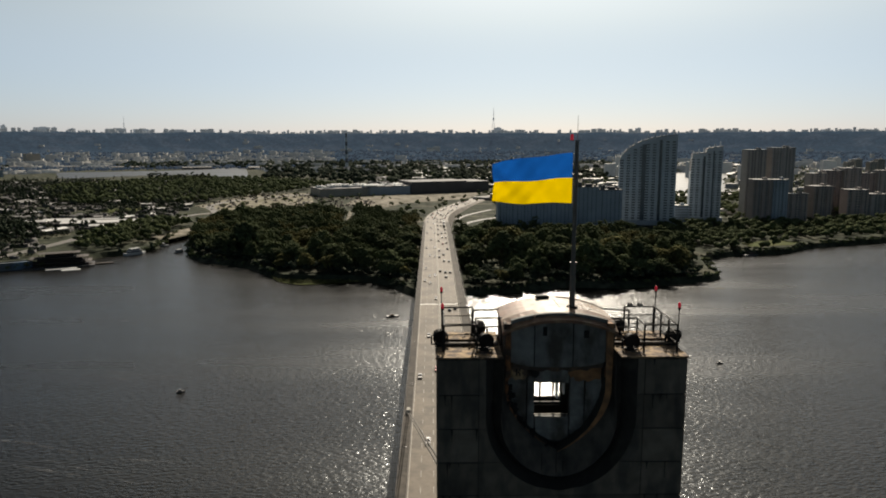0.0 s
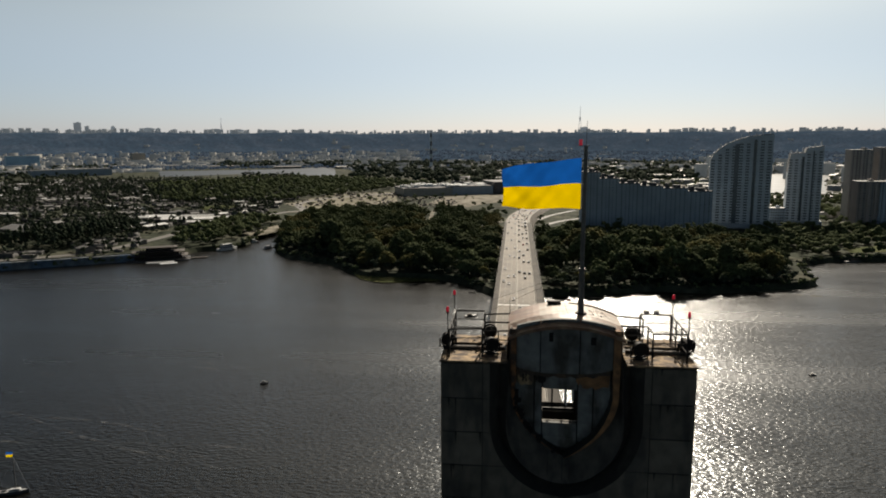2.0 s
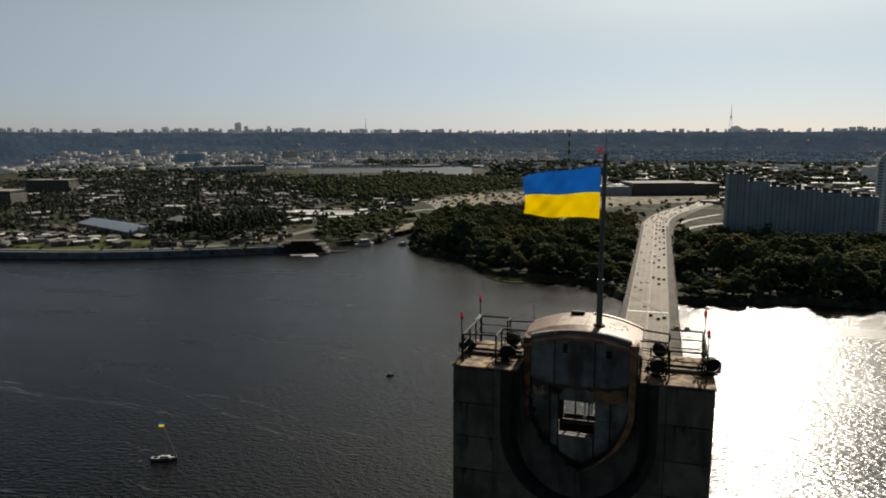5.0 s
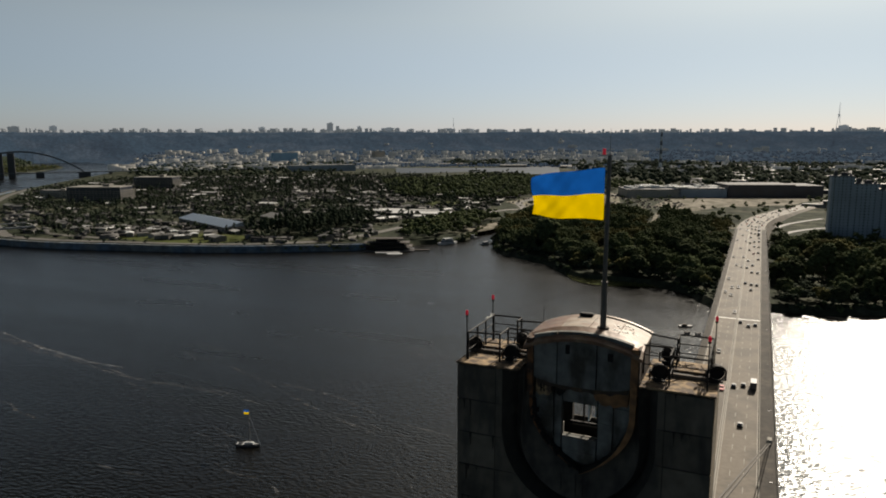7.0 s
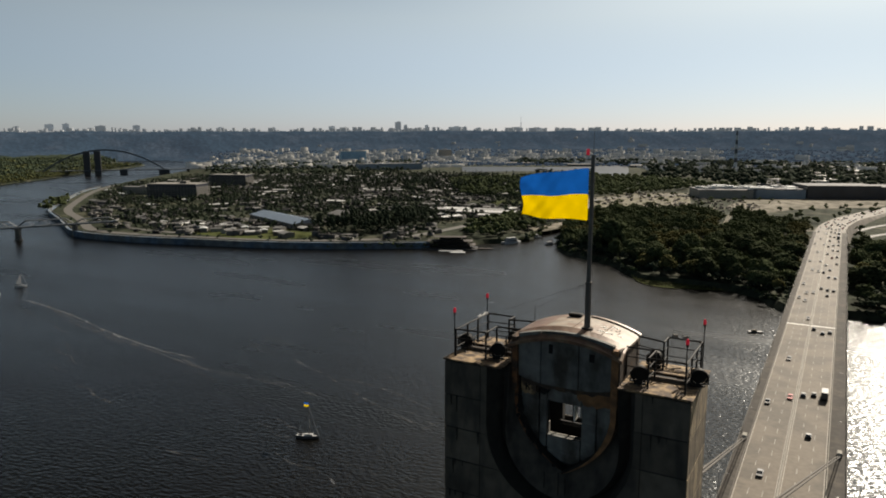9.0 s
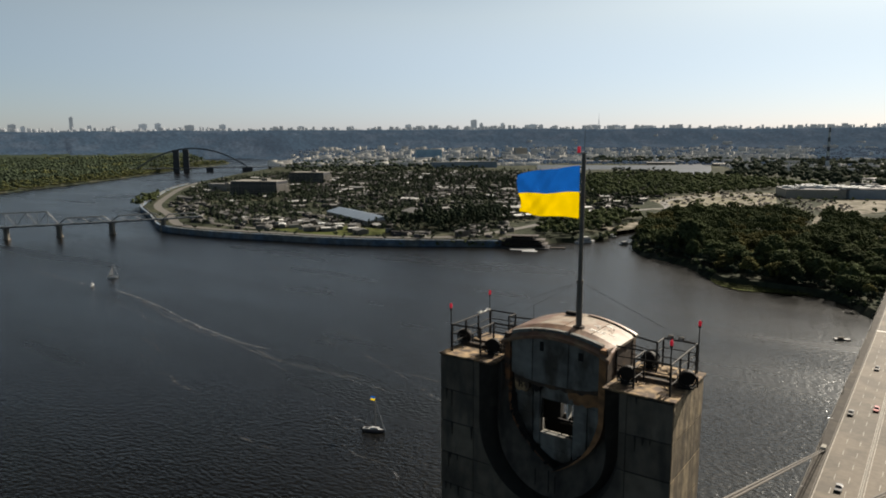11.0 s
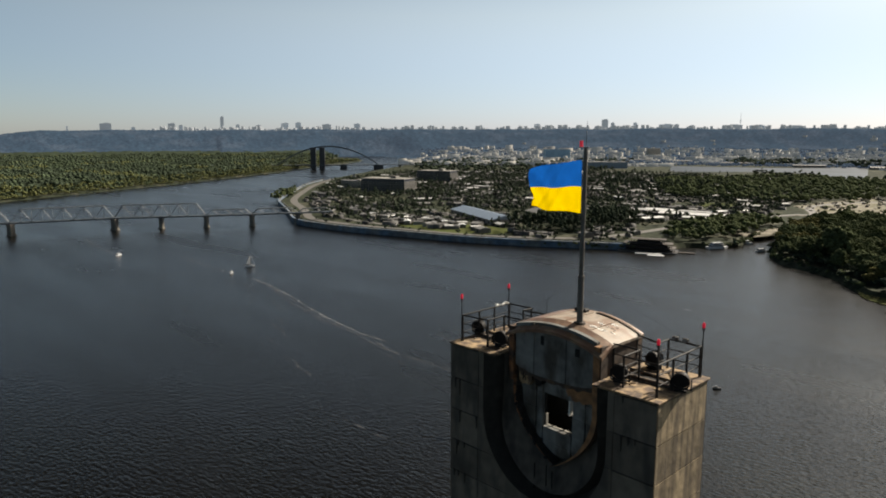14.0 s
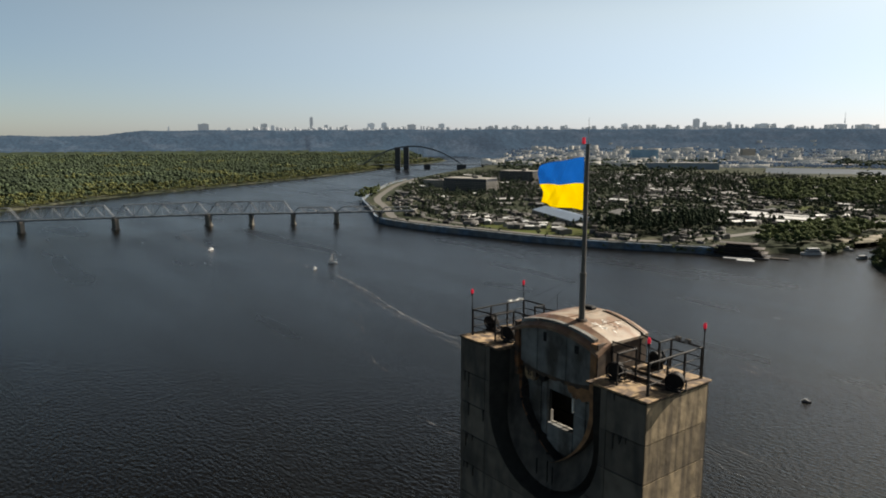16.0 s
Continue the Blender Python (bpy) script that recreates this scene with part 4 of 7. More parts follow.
# stays in pairs, with anchor boxes on the deck
for s in (-1, 1):
    for y, zt in ((219, 100.5), (150, 96), (85, 91), (-150, 96), (-219, 100.5), (-85, 91)):
        for k in (-0.35, 0.35):
            bm = bmesh.new()
            rod(bm, (s * 14.0 + k, y, DECK + 0.5), (s * 1.5 + k * 0.6, 1.9 if y > 0 else -1.3, zt), 0.16, sides=8)
            part("stay_cable", bm, CABLE, bridge, "thick brown-grey stay cable")
        bm = bmesh.new()
        box(bm, s * 14.0, y + math.copysign(0.8, y), DECK + 0.1, 1.5, 3.2, 1.6, bevel=0.2)
        part("anchor_box", bm, CONCRETE_PALE, bridge)
# lamp posts are thin and stand on the footways
for k in range(14):
    for s, x in ((-1, -15.2), (1, 15.7)):
        t = thing("street_lamp", "thin grey lamp post on the bridge footway", "street lamp", "bridge lamps", at=(x, 60 + 55 * k, DECK + 0.15))
        bm = bmesh.new()
        rod(bm, (0, 0, 0), (0, 0, 9), 0.1, 0.06)
        rod(bm, (0, 0, 9), (-s * 2.2, 0, 9.4), 0.05)
        mast = part("mast", bm, STEEL, t)
        bm = bmesh.new()
        box(bm, -s * 2.3, 0, 9.32, 0.7, 0.25, 0.12)
        part("lamp_head", bm, STEEL, mast)
# the road beyond the bridge
bm = bmesh.new()
rows_ = []
for i, (x, y) in enumerate(RAMP):
    d = Vector((RAMP[min(i + 1, len(RAMP) - 1)][0] - RAMP[max(i - 1, 0)][0], RAMP[min(i + 1, len(RAMP) - 1)][1] - RAMP[max(i - 1, 0)][1], 0)).normalized()
    side = Vector((-d.y, d.x, 0))
    z = float(np.interp(y, [800, 900, 1150, 1400], [DECK, 17, 9, LAND + 0.6]))
    rows_.append([bm.verts.new(q) for q in ((x + side.x * 20, y + side.y * 20, LAND - 1), (x + side.x * 15, y + side.y * 15, z), (x - side.x * 15, y - side.y * 15, z), (x - side.x * 20, y - side.y * 20, LAND - 1))])
for a, b in zip(rows_, rows_[1:]):
    for k in range(3):
        bm.faces.new((a[k], a[k + 1], b[k + 1], b[k]))
tagged(part("road", bm, ASPHALT), "wide pale road curving away from the bridge", "road", kind="structure")

# ---- quay wall and roads of the peninsula ----
def wall_along(name, line, z0, z1, thick, mat, label):
    bm = bmesh.new()
    pts = [Vector((x, y, 0)) for x, y in line]
    rows = []
    for i, p in enumerate(pts):
        d = (pts[min(i + 1, len(pts) - 1)] - pts[max(i - 1, 0)]).normalized()
        s = Vector((-d.y, d.x, 0)) * thick / 2
        rows.append([bm.verts.new(v) for v in ((p.x + s.x, p.y + s.y, z0), (p.x + s.x, p.y + s.y, z1), (p.x - s.x, p.y - s.y, z1), (p.x - s.x, p.y - s.y, z0))])
    for a, b in zip(rows, rows[1:]):
        for k in range(4):
            bm.faces.new((a[k], a[(k + 1) % 4], b[(k + 1) % 4], b[k]))
    return tagged(part(name, bm, mat), label, "embankment wall", kind="structure")


wall_along("wall_quay", [(x, y - 2) for x, y in QUAY[:72]], -2, 7.2, 3.0, WALLBLUE, "long embankment wall with faded blue paint")
wall_along("wall_quay_parapet", [(x + 0.5, y + 1.5) for x, y in QUAY[:72]], 7.2, 8.2, 0.6, ROADGREY, "grey concrete parapet on the embankment")


ROAD_AT = []


def road(line, width, label, mat=None, z=LAND + 0.25):
    bm = bmesh.new()
    ribbon(bm, smooth_line(line, 5), width, z)
    ROAD_AT.extend((*p, width / 2 + 4) for p in smooth_line(line, 12))
    ob = part("road", bm, mat or ROADGREY)
    if ob.data.polygons[0].normal.z < 0:
        ob.data.flip_normals()
    return tagged(ob, label, "road", kind="structure")


road([(-1560, 1080), (-1400, 915), (-1160, 715), (-1060, 645), (-955, 595), (-890, 560), (-810, 522), (-715, 527), (-630, 546), (-553, 566), (-495, 597), (-440, 650), (-425, 740), (-420, 850), (-405, 936), (-369, 1062), (-350, 1090), (-395, 1215), (-356, 1359), (-260, 1460)], 13, "grey embankment road round the peninsula")
road([(-1130, 750), (-1000, 650), (-885, 600), (-800, 560), (-700, 556)], 9, "grey loop road", z=LAND + 0.35)
road([(-370, 1062), (-250, 1075), (-130, 1240), (-135, 1095), (-118, 900)], 6, "dirt track through the trees", SAND, LAND + 0.3)
road([(-22, 945), (-60, 1000), (-115, 1190), (-60, 1260), (-38, 1330), (60, 1420), (120, 1520)], 9, "pale slip road", SAND, LAND + 0.35)
road([(24, 862), (46, 940), (92, 1002), (150, 1010), (240, 990)], 8, "grey slip road", None, LAND + 0.35)
road([(92, 1120), (50, 1040), (30, 980)], 7, "slip road loop", None, LAND + 0.4)
spot("ground_lot", [(-160, 1235), (-110, 1120), (-45, 1250), (60, 1330), (110, 1500), (-40, 1470), (-150, 1380)], SAND, "pale sandy building plot", LAND + 0.15)
spot("ground_lot", [(-420, 1200), (-310, 1060), (-200, 1130), (-230, 1300), (-270, 1500), (-390, 1450)], material("rubble", (0.24, 0.22, 0.185), 0.95, vary=0.4, scale=0.12, second=(0.13, 0.125, 0.085), second_at=0.5, second_scale=0.06, spec=0.04), "cleared rubble ground", LAND + 0.15)
spot("ground_lawn", [(-690, 560), (-560, 560), (-530, 600), (-545, 640), (-610, 640), (-680, 605)], GRASS, "mown lawn behind the embankment", LAND + 0.2)
spot("ground_lawn", [(-560, 1140), (-470, 1200), (-430, 1100), (-520, 1080)], GRASS, "green meadow", LAND + 0.2)
REEDS = smooth_line([(-150, 588), (-136, 560), (-115, 546), (-86, 551), (-64, 557), (-58, 566), (-90, 572), (-130, 574), (-142, 594)], 3)
spot("ground_spit", REEDS, GRASS, "reedy spit", 0.6)
spot("ground_beach", smooth_line([(-340, 806), (-318, 783), (-306, 811), (-303, 842), (-312, 885), (-326, 888), (-332, 840)], 3), SAND, "pale sandy bank of the inlet", LAND + 0.15)
spot("ground_lawn", [(335, 712), (385, 722), (410, 745), (380, 760), (340, 740)], GRASS, "dry lawn by the shore", LAND + 0.2)

spot("ground_spit", smooth_line([(224, 618), (247, 618), (250, 595), (235, 562), (216, 552), (205, 564)], 3), GRASS, "green reedy point at the edge of the wood", 0.5)
spot("ground_shoal", smooth_line([(-221, 648), (-215, 664), (-201, 651), (-200, 636), (-211, 630)], 3), SAND, "pale shoal patch at the waterline", 0.12)
spot("ground_shoal", smooth_line([(-188, 642), (-180, 648), (-173, 632), (-180, 626)], 3), SAND, "pale shoal patch at the waterline", 0.12)
spot("ground_shoal", smooth_line([(-161, 620), (-152, 623), (-143, 609), (-153, 603)], 3), SAND, "pale shoal patch at the waterline", 0.12)

SILT = material("wet_dark_silt", (0.035, 0.034, 0.026), 0.6, vary=0.4, scale=0.5)
for k in range(14):
    x, y, w = 48 + 180 * rng.random(), 486 + 26 * rng.random(), 2 + 7 * rng.random() ** 2
    y += 0.10 * (x - 50)
    spot("ground_shoal", smooth_line([(x - w, y), (x - 0.4 * w, y + 0.30 * w), (x + 0.7 * w, y + 0.22 * w), (x + w, y - 0.1 * w), (x + 0.2 * w, y - 0.35 * w), (x - w, y)], 3), SILT if k % 3 else SAND, "small weedy bank just above the water", 0.12)

# ---- trees ----
bmi = bmesh.new()
bmesh.ops.create_icosphere(bmi, subdivisions=1, radius=1)
ICO_V = np.array([v.co[:] for v in bmi.verts])
ICO_F = np.array([[v.index for v in f.verts] for f in bmi.faces])
bmi.free()


def clumps(centres, radii, jitter=0.38):
    """Many ragged clumps of leaves as one array of triangles."""
    n = len(centres)
    scale = 1 + jitter * (rng.random((n, len(ICO_V), 3)) * 2 - 1)
    squash = np.array([1, 1, 0.8])
    v = centres[:, None, :] + ICO_V[None] * scale * radii[:, None, None] * squash
    f = ICO_F[None] + (np.arange(n) * len(ICO_V))[:, None, None]
    return v.reshape(-1, 3), f.reshape(-1, 3)


def crown_points(n, r, h, base, narrow=False):
    """Clump centres over the skins of several rounded lobes that make up an uneven crown."""
    wide = r * (0.45 if narrow else 0.95)
    k = max(2, min(8, n // 6))
    a = rng.random() * 6.28 + np.arange(k) * 2.4
    out = np.sqrt((np.arange(k) + 0.3) / k) * 0.62
    lobe = np.stack((np.cos(a) * out * wide, np.sin(a) * out * wide, h * (0.80 - 0.55 * out ** 1.6 - 0.28 * rng.random(k))), 1)
    size = (0.36 + 0.18 * rng.random(k)) * wide
    which = np.arange(n) % k
    d = rng.normal(0, 1, (n, 3))
    d[:, 2] = np.abs(d[:, 2]) - 0.3
    d /= np.linalg.norm(d, axis=1)[:, None]
    d *= (0.75 + 0.3 * rng.random(n))[:, None]
    tall = np.array([1, 1, 1.9 if narrow else 0.85])
    p = lobe[which] + d * size[which][:, None] * tall
    p[:, 2] = np.maximum(p[:, 2], 0.1 * h) + base
    return p


def tree_proto(r, h, leaf, narrow=False):
    t = thing("tree", "leafy riverside tree with an uneven dark crown" if leaf is LEAF else "pale green leafy riverside willow", "tree", "riverside trees", at=(0, 0, -60))
    bm = bmesh.new()
    rod(bm, (0, 0, -0.4), (0.2, 0.1, h * 0.45), 0.36, 0.2, 7)
    for k in range(4):
        a = k * 1.7 + rng.random()
        rod(bm, (0.1, 0.05, h * (0.25 + 0.05 * k)), (math.cos(a) * r * 0.55, math.sin(a) * r * 0.55, h * (0.5 + 0.08 * k)), 0.16, 0.06, 5)
    part("trunk", bm, BARK, t)
    v, f = clumps(crown_points(330, r, h, h * 0.10, narrow), (0.55 + 0.6 * rng.random(330)) * r / 7.5, 0.5)
    fast_mesh("crown", v, f, leaf, t, smooth=True)
    return t


def scatter(poly, spacing, keep_out=()):
    """Uneven points over an outline."""
    xs, ys = [p[0] for p in poly], [p[1] for p in poly]
    pts = []
    for x in np.arange(min(xs), max(xs), spacing):
        for y in np.arange(min(ys), max(ys), spacing):
            px, py = x + (rng.random() - 0.5) * spacing * 1.1, y + (rng.random() - 0.5) * spacing * 1.1
            if inside(px, py, poly) and not any(inside(px, py, k) for k in keep_out):
                pts.append((px, py))
    return pts


LAKE_FRONT = [(-1400, 2500), (-1180, 2230), (-900, 2290), (-760, 2240), (-640, 2000), (-520, 1970), (-500, 2060), (-730, 2900), (-880, 2900)]


def woods(name, pts, label, per, mat, rmin, rmax, hmin, hmax, size=1.0, z=LAND, narrow=False):
    cs, rs_ = [], []
    lanes_at = np.array(ROAD_AT)
    for x, y in pts:
        if np.any(np.hypot(lanes_at[:, 0] - x, lanes_at[:, 1] - y) < lanes_at[:, 2]):
            continue
        if inside(x, y, LAKE_FRONT) and rng.random() < 0.96:
            continue
        r, h = rmin + rng.random() * (rmax - rmin), (hmin + rng.random() * (hmax - hmin)) * (1 + 0.5 * noise.noise(Vector((x / 26, y / 26, 8))))
        c = crown_points(per, r, h, h * 0.15, narrow) + (x, y, z)
        cs.append(c)
        rs_.append((0.6 + 0.5 * rng.random(per)) * r * size)
    v, f = clumps(np.concatenate(cs), np.concatenate(rs_))
    return tagged(fast_mesh(name, v, f, mat, smooth=True), label, "trees", kind="stuff")


LEFT_WOOD = [(-16, 502), (-38, 541), (-62, 557), (-124, 566), (-146, 586), (-176, 625), (-212, 647), (-243, 673), (-270, 735), (-298, 862), (-315, 900), (-330, 1000), (-300, 1050), (-230, 1070), (-120, 1050), (-30, 980), (-21, 800), (-20, 560)]
RIGHT_WOOD = [(24, 507), (55, 511), (103, 531), (149, 528), (189, 539), (226, 552), (232, 600), (252, 650), (262, 720), (250, 800), (80, 826), (60, 850), (28, 850), (24, 700)]
track = [(-140, 1110), (-128, 1110), (-108, 895), (-125, 890)]
protos = [tree_proto(8.5, 15, LEAF), tree_proto(10.5, 16, LEAF), tree_proto(6.5, 18, LEAF), tree_proto(9.0, 14, LEAF_PALE), tree_proto(6.0, 10, LEAF_PALE), tree_proto(9.5, 14, LEAF), tree_proto(7.5, 17, LEAF)]
near_pts = [p for p in scatter(LEFT_WOOD, 13.0, [track]) if inside(p[0] + 3, p[1] - 13, LEFT_WOOD) or p[1] > 800] + [p for p in scatter(RIGHT_WOOD, 13.0) if inside(p[0], p[1] - 6, RIGHT_WOOD)]
near_pts = [p for p in near_pts if noise.noise(Vector((p[0] / 30, p[1] / 30, 5))) > -0.34]
near_pts.sort(key=lambda p: p[1] + 0.25 * abs(p[0]))
for x, y in near_pts[:300]:
    k = int(rng.integers(3, 5)) if noise.noise(Vector((x / 55, y / 55, 2))) > 0.22 else (0, 1, 2, 5, 6)[int(rng.integers(0, 5))]
    s = 0.75 + 0.75 * rng.random() ** 1.5
    s *= 1 + 0.55 * noise.noise(Vector((x / 24, y / 24, 8)))
    if rng.random() < 0.15:
        s *= 0.6
    t = copy_thing(protos[k], pose(x, y, LAND - 0.6, 0, 0, rng.random() * 360))
    t.scale = (s, s, s * (0.9 + 0.25 * rng.random()))
rest = near_pts[300:]
pale = [p for p in rest if noise.noise(Vector((p[0] / 55, p[1] / 55, 2))) > 0.16]
dark = [p for p in rest if noise.noise(Vector((p[0] / 55, p[1] / 55, 2))) <= 0.16]
woods("riverside_wood", dark, "dense dark green riverside wood", 70, LEAF, 6.5, 12.0, 10, 19, 0.17)
woods("riverside_wood", pale, "paler green willows in the riverside wood", 70, LEAF_PALE, 6.5, 10.5, 8, 15, 0.17)
# undergrowth that closes the wood down to the ground
under = [p for p in scatter(LEFT_WOOD, 7.0, [track]) if not inside(p[0], p[1] - 75, LEFT_WOOD) and inside(p[0], p[1] - 9, LEFT_WOOD)] + [p for p in scatter(RIGHT_WOOD, 7.0) if not inside(p[0], p[1] - 75, RIGHT_WOOD) and inside(p[0], p[1] - 4, RIGHT_WOOD)]
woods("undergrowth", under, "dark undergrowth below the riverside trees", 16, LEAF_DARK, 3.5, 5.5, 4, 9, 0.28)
# low willows and reeds that hang over the water's edge
fringe = []
for (x0, y0), (x1, y1) in zip(SHORE, SHORE[1:]):
    n = int(math.hypot(x1 - x0, y1 - y0) / 3.2)
    for k in range(n):
        if -330 < x0 < 640 and (x0 < -24 or x0 > 24) and not -140 < x0 < -56:
            fringe.append((x0 + (x1 - x0) * (k + rng.random()) / n + rng.normal(0, 1.2), y0 + (y1 - y0) * (k + rng.random()) / n + 4.5 + rng.normal(0, 1.5)))
woods("bank_willows", fringe[::2], "low dark willows hanging over the water", 12, LEAF, 2.5, 4.5, 4, 8.5, 0.36, z=0.3)
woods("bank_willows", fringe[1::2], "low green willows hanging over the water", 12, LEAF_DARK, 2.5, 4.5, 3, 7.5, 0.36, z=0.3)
for t in protos:
    for o in t.children:
        bpy.data.objects.remove(o)
    bpy.data.objects.remove(t)

# ---- buildings ----
BUILT = []


def windows(t, face, cols, rows, x0, x1, z0, z1, y, w, h, turn=False):
    """A grid of sunk window units with a sill on one face; one shared mesh."""
    bm = bmesh.new()
    box(bm, 0, 0, 0, *((0.12, w, h) if turn else (w, 0.12, h)))
    me = bpy.data.meshes.new("window")
    bm.to_mesh(me)
    bm.free()
    me.materials.append(GLASS_DARK)
    for i in range(cols):
        for j in range(rows):
            a = x0 + (x1 - x0) * (i + 0.5) / cols
            ob = new("window", me)
            ob.parent = t
            ob.location = (y, a, z0 + (z1 - z0) * j / rows) if turn else (a, y, z0 + (z1 - z0) * j / rows)


def block(name, label, x, y, w, d, h, mat, turn=0.0, cols=0, floors=0, z=LAND, roof=None, category="apartment block", group="", side_cols=0, loggias=0):
    t = thing(name, label, category, group, at=(x, y, z), turn=turn)
    bm = bmesh.new()
    box(bm, 0, 0, -1, w, d, h + 1)
    walls = part("wall", bm, mat, t)
    bm = bmesh.new()
    box(bm, 0, 0, h, w + 0.6, d + 0.6, 1.0)
    part("roof", bm, roof or ROOF_GREY, t)
    if floors:
        bm = bmesh.new()
        box(bm, w * 0.2, 0, h + 1, w * 0.18, d * 0.4, 2.6)
        part("lift_house", bm, mat, t)
        fl = h / floors
        windows(walls, 0, cols, floors, -w / 2 + 1, w / 2 - 1, fl * 0.3, h + fl * 0.3, -d / 2, w / cols * 0.52, fl * 0.5)
        if side_cols:
            windows(walls, 0, side_cols, floors, -d / 2 + 1, d / 2 - 1, fl * 0.3, h + fl * 0.3, -w / 2, d / side_cols * 0.5, fl * 0.5, True)
        for k in range(loggias):
            bm = bmesh.new()
            box(bm, -w / 2 + w * (k + 0.5) / loggias, -d / 2 - 0.5, 2, w / loggias * 0.3, 1.2, h - 3)
            part("loggia", bm, mat, walls)
    BUILT.append([(x - w * 0.6 - 4, y - d * 0.6 - 4), (x + w * 0.6 + 4, y - d * 0.6 - 4), (x + w * 0.6 + 4, y + d * 0.6 + 4), (x - w * 0.6 - 4, y + d * 0.6 + 4)])
    return t


# stepped long slab by the bridge head
slab = thing("slab_block", "long stepped blue-grey panel apartment slab", "apartment block", at=(78, 853, LAND), turn=4)
xa = 0.0
for w, h, fl in ((22, 74, 24), (24, 66, 21), (26, 60, 20), (28, 57, 19), (30, 54, 18), (30, 50, 17)):
    bm = bmesh.new()
    box(bm, xa + w / 2, 8 + 1.2 * math.sin(xa), -1, w - 0.05, 16, h + 1)
    part("wall", bm, TILE_BLUE, slab)
    bm = bmesh.new()
    box(bm, xa + w / 2, 8, h, w, 16.6, 0.9)
    box(bm, xa + w * 0.6, 8, h + 0.9, w * 0.3, 6, 3.4)
    box(bm, xa + w * 0.2, 6, h + 0.9, w * 0.16, 5, 5.5)
    box(bm, xa + w * 0.85, 4, h + 0.9, 2.2, 3, 2.2)
    part("roof", bm, ROOF_DARK, slab)
    windows(slab, 0, 5, fl, xa + 1, xa + w - 1, 1.2, h + 1.2, 0.0 + 1.2 * math.sin(xa), 1.5, 1.35)
    for k in (0.25, 0.75):
        bm = bmesh.new()
        box(bm, xa + w * k, -0.2 + 1.2 * math.sin(xa), 2, 3.0, 0.6, h - 3)
        part("loggia", bm, TILE_BLUE, slab)
    xa += w
BUILT.append([(70, 840), (250, 850), (250, 895), (70, 885)])


def curved_tower(x, y, w, d, outline, label, cols, floors):
    """A tower with a swept roofline, set up from its outline."""
    t = thing("apartment_tower", label, "apartment tower", at=(x, y, LAND), turn=-14)
    bm = bmesh.new()
    upright(bm, outline, 0, d)
    part("wall", bm, TILE_GREY, t)
    bm = bmesh.new()
    upper = [p for p in outline if p[1] > 20]
    upright(bm, [(px, pz + 0.9) for px, pz in upper] + [(px, pz + 0.05) for px, pz in upper[::-1]], 1, d - 1)
    part("roof", bm, ROOF_DARK, t)
    px_, pz_ = [p[0] for p in upper][::-1], [p[1] for p in upper][::-1]
    if px_[0] > px_[-1]:
        px_, pz_ = px_[::-1], pz_[::-1]
    def left_end(z):
        """Where the swept roofline cuts the front at that height."""
        return max([0.0] + [x for x, zz in zip(px_, pz_) if zz < z])
    fl = 3.5
    for j in range(1, int(max(pz_) / fl)):
        z, x0 = j * fl, left_end(j * fl + 1.5) + 0.3
        for a, b in ((max(x0, 0.0), w * 0.40), (max(x0, w * 0.47), w * 0.70), (max(x0, w * 0.74), w)):
            if b - a > 2:
                bm = bmesh.new()
                box(bm, (a + b) / 2, -0.5, z, b - a, 1.1, 1.15)
                part("balcony", bm, TILE_GREY, t)
    for a, b in ((0.40, 0.47), (0.70, 0.74)):
        top = float(np.interp(a * w, px_, pz_))
        bm = bmesh.new()
        box(bm, (a + b) / 2 * w, -0.15, 4, (b - a) * w, 0.35, top - 8)
        part("glazed_strip", bm, GLASS_DARK, t)
    for k in range(cols):
        a = (k + 0.5) / cols * w
        top = float(np.interp(a, px_, pz_))
        n = int((top - 8) / fl)
        windows(t, 0, 1, n, a - w / cols * 0.4, a + w / cols * 0.4, 3.5 + 1.3, 3.5 + 1.3 + n * fl, -0.02, w / cols * 0.55, 1.7)
        bm = bmesh.new()
        box(bm, a, 2.5, top - 1, 1.0, 4.0, 4.5 + 2 * (k % 3))
        part("crown_fin", bm, TILE_GREY, t)
    bm = bmesh.new()
    box(bm, w * 0.5, d * 0.5, -1, w * 1.15, d * 1.2, 7)
    part("podium", bm, TILE_BLUE, t)
    BUILT.append([(x - 6, y - 12), (x + w + 8, y - 24), (x + w + 8, y + d + 8), (x - 6, y + d + 8)])


curved_tower(246, 917, 74, 24, [(0, 0), (74, 0), (74, 119.5), (60, 118.5), (44, 116), (28, 111), (18, 106), (9, 99), (3, 92), (0.5, 84)][::-1], "tall grey apartment tower with a curved sloping crown", 9, 33)
curved_tower(354, 948, 42, 22, [(0, 0), (42, 0), (42, 104), (22, 101), (20, 95), (3, 94), (1, 70)][::-1], "slender blue-grey apartment tower with a notched top", 6, 29)
block("link_building", "low glazed building between the towers", 341, 952, 26, 14, 22, TILE_BLUE, 0, 8, 6, category="building")
block("apartment_block", "tall tan brick apartment block with stepped roof", 468, 1004, 28, 20, 98, BRICK_TAN, 0, 6, 30, group="tan apartment blocks", loggias=3)
block("apartment_block", "tall tan brick apartment block with stepped roof", 508, 1006, 34, 20, 101, BRICK_TAN, 0, 7, 31, group="tan apartment blocks", loggias=3)
block("apartment_block", "brown and blue striped apartment block", 438, 914, 26, 18, 60, BRICK_PINK, 0, 5, 19, loggias=3)
block("apartment_block", "brown and blue striped apartment block", 461, 912, 20, 18, 60, TILE_BLUE, 0, 4, 19, loggias=2)
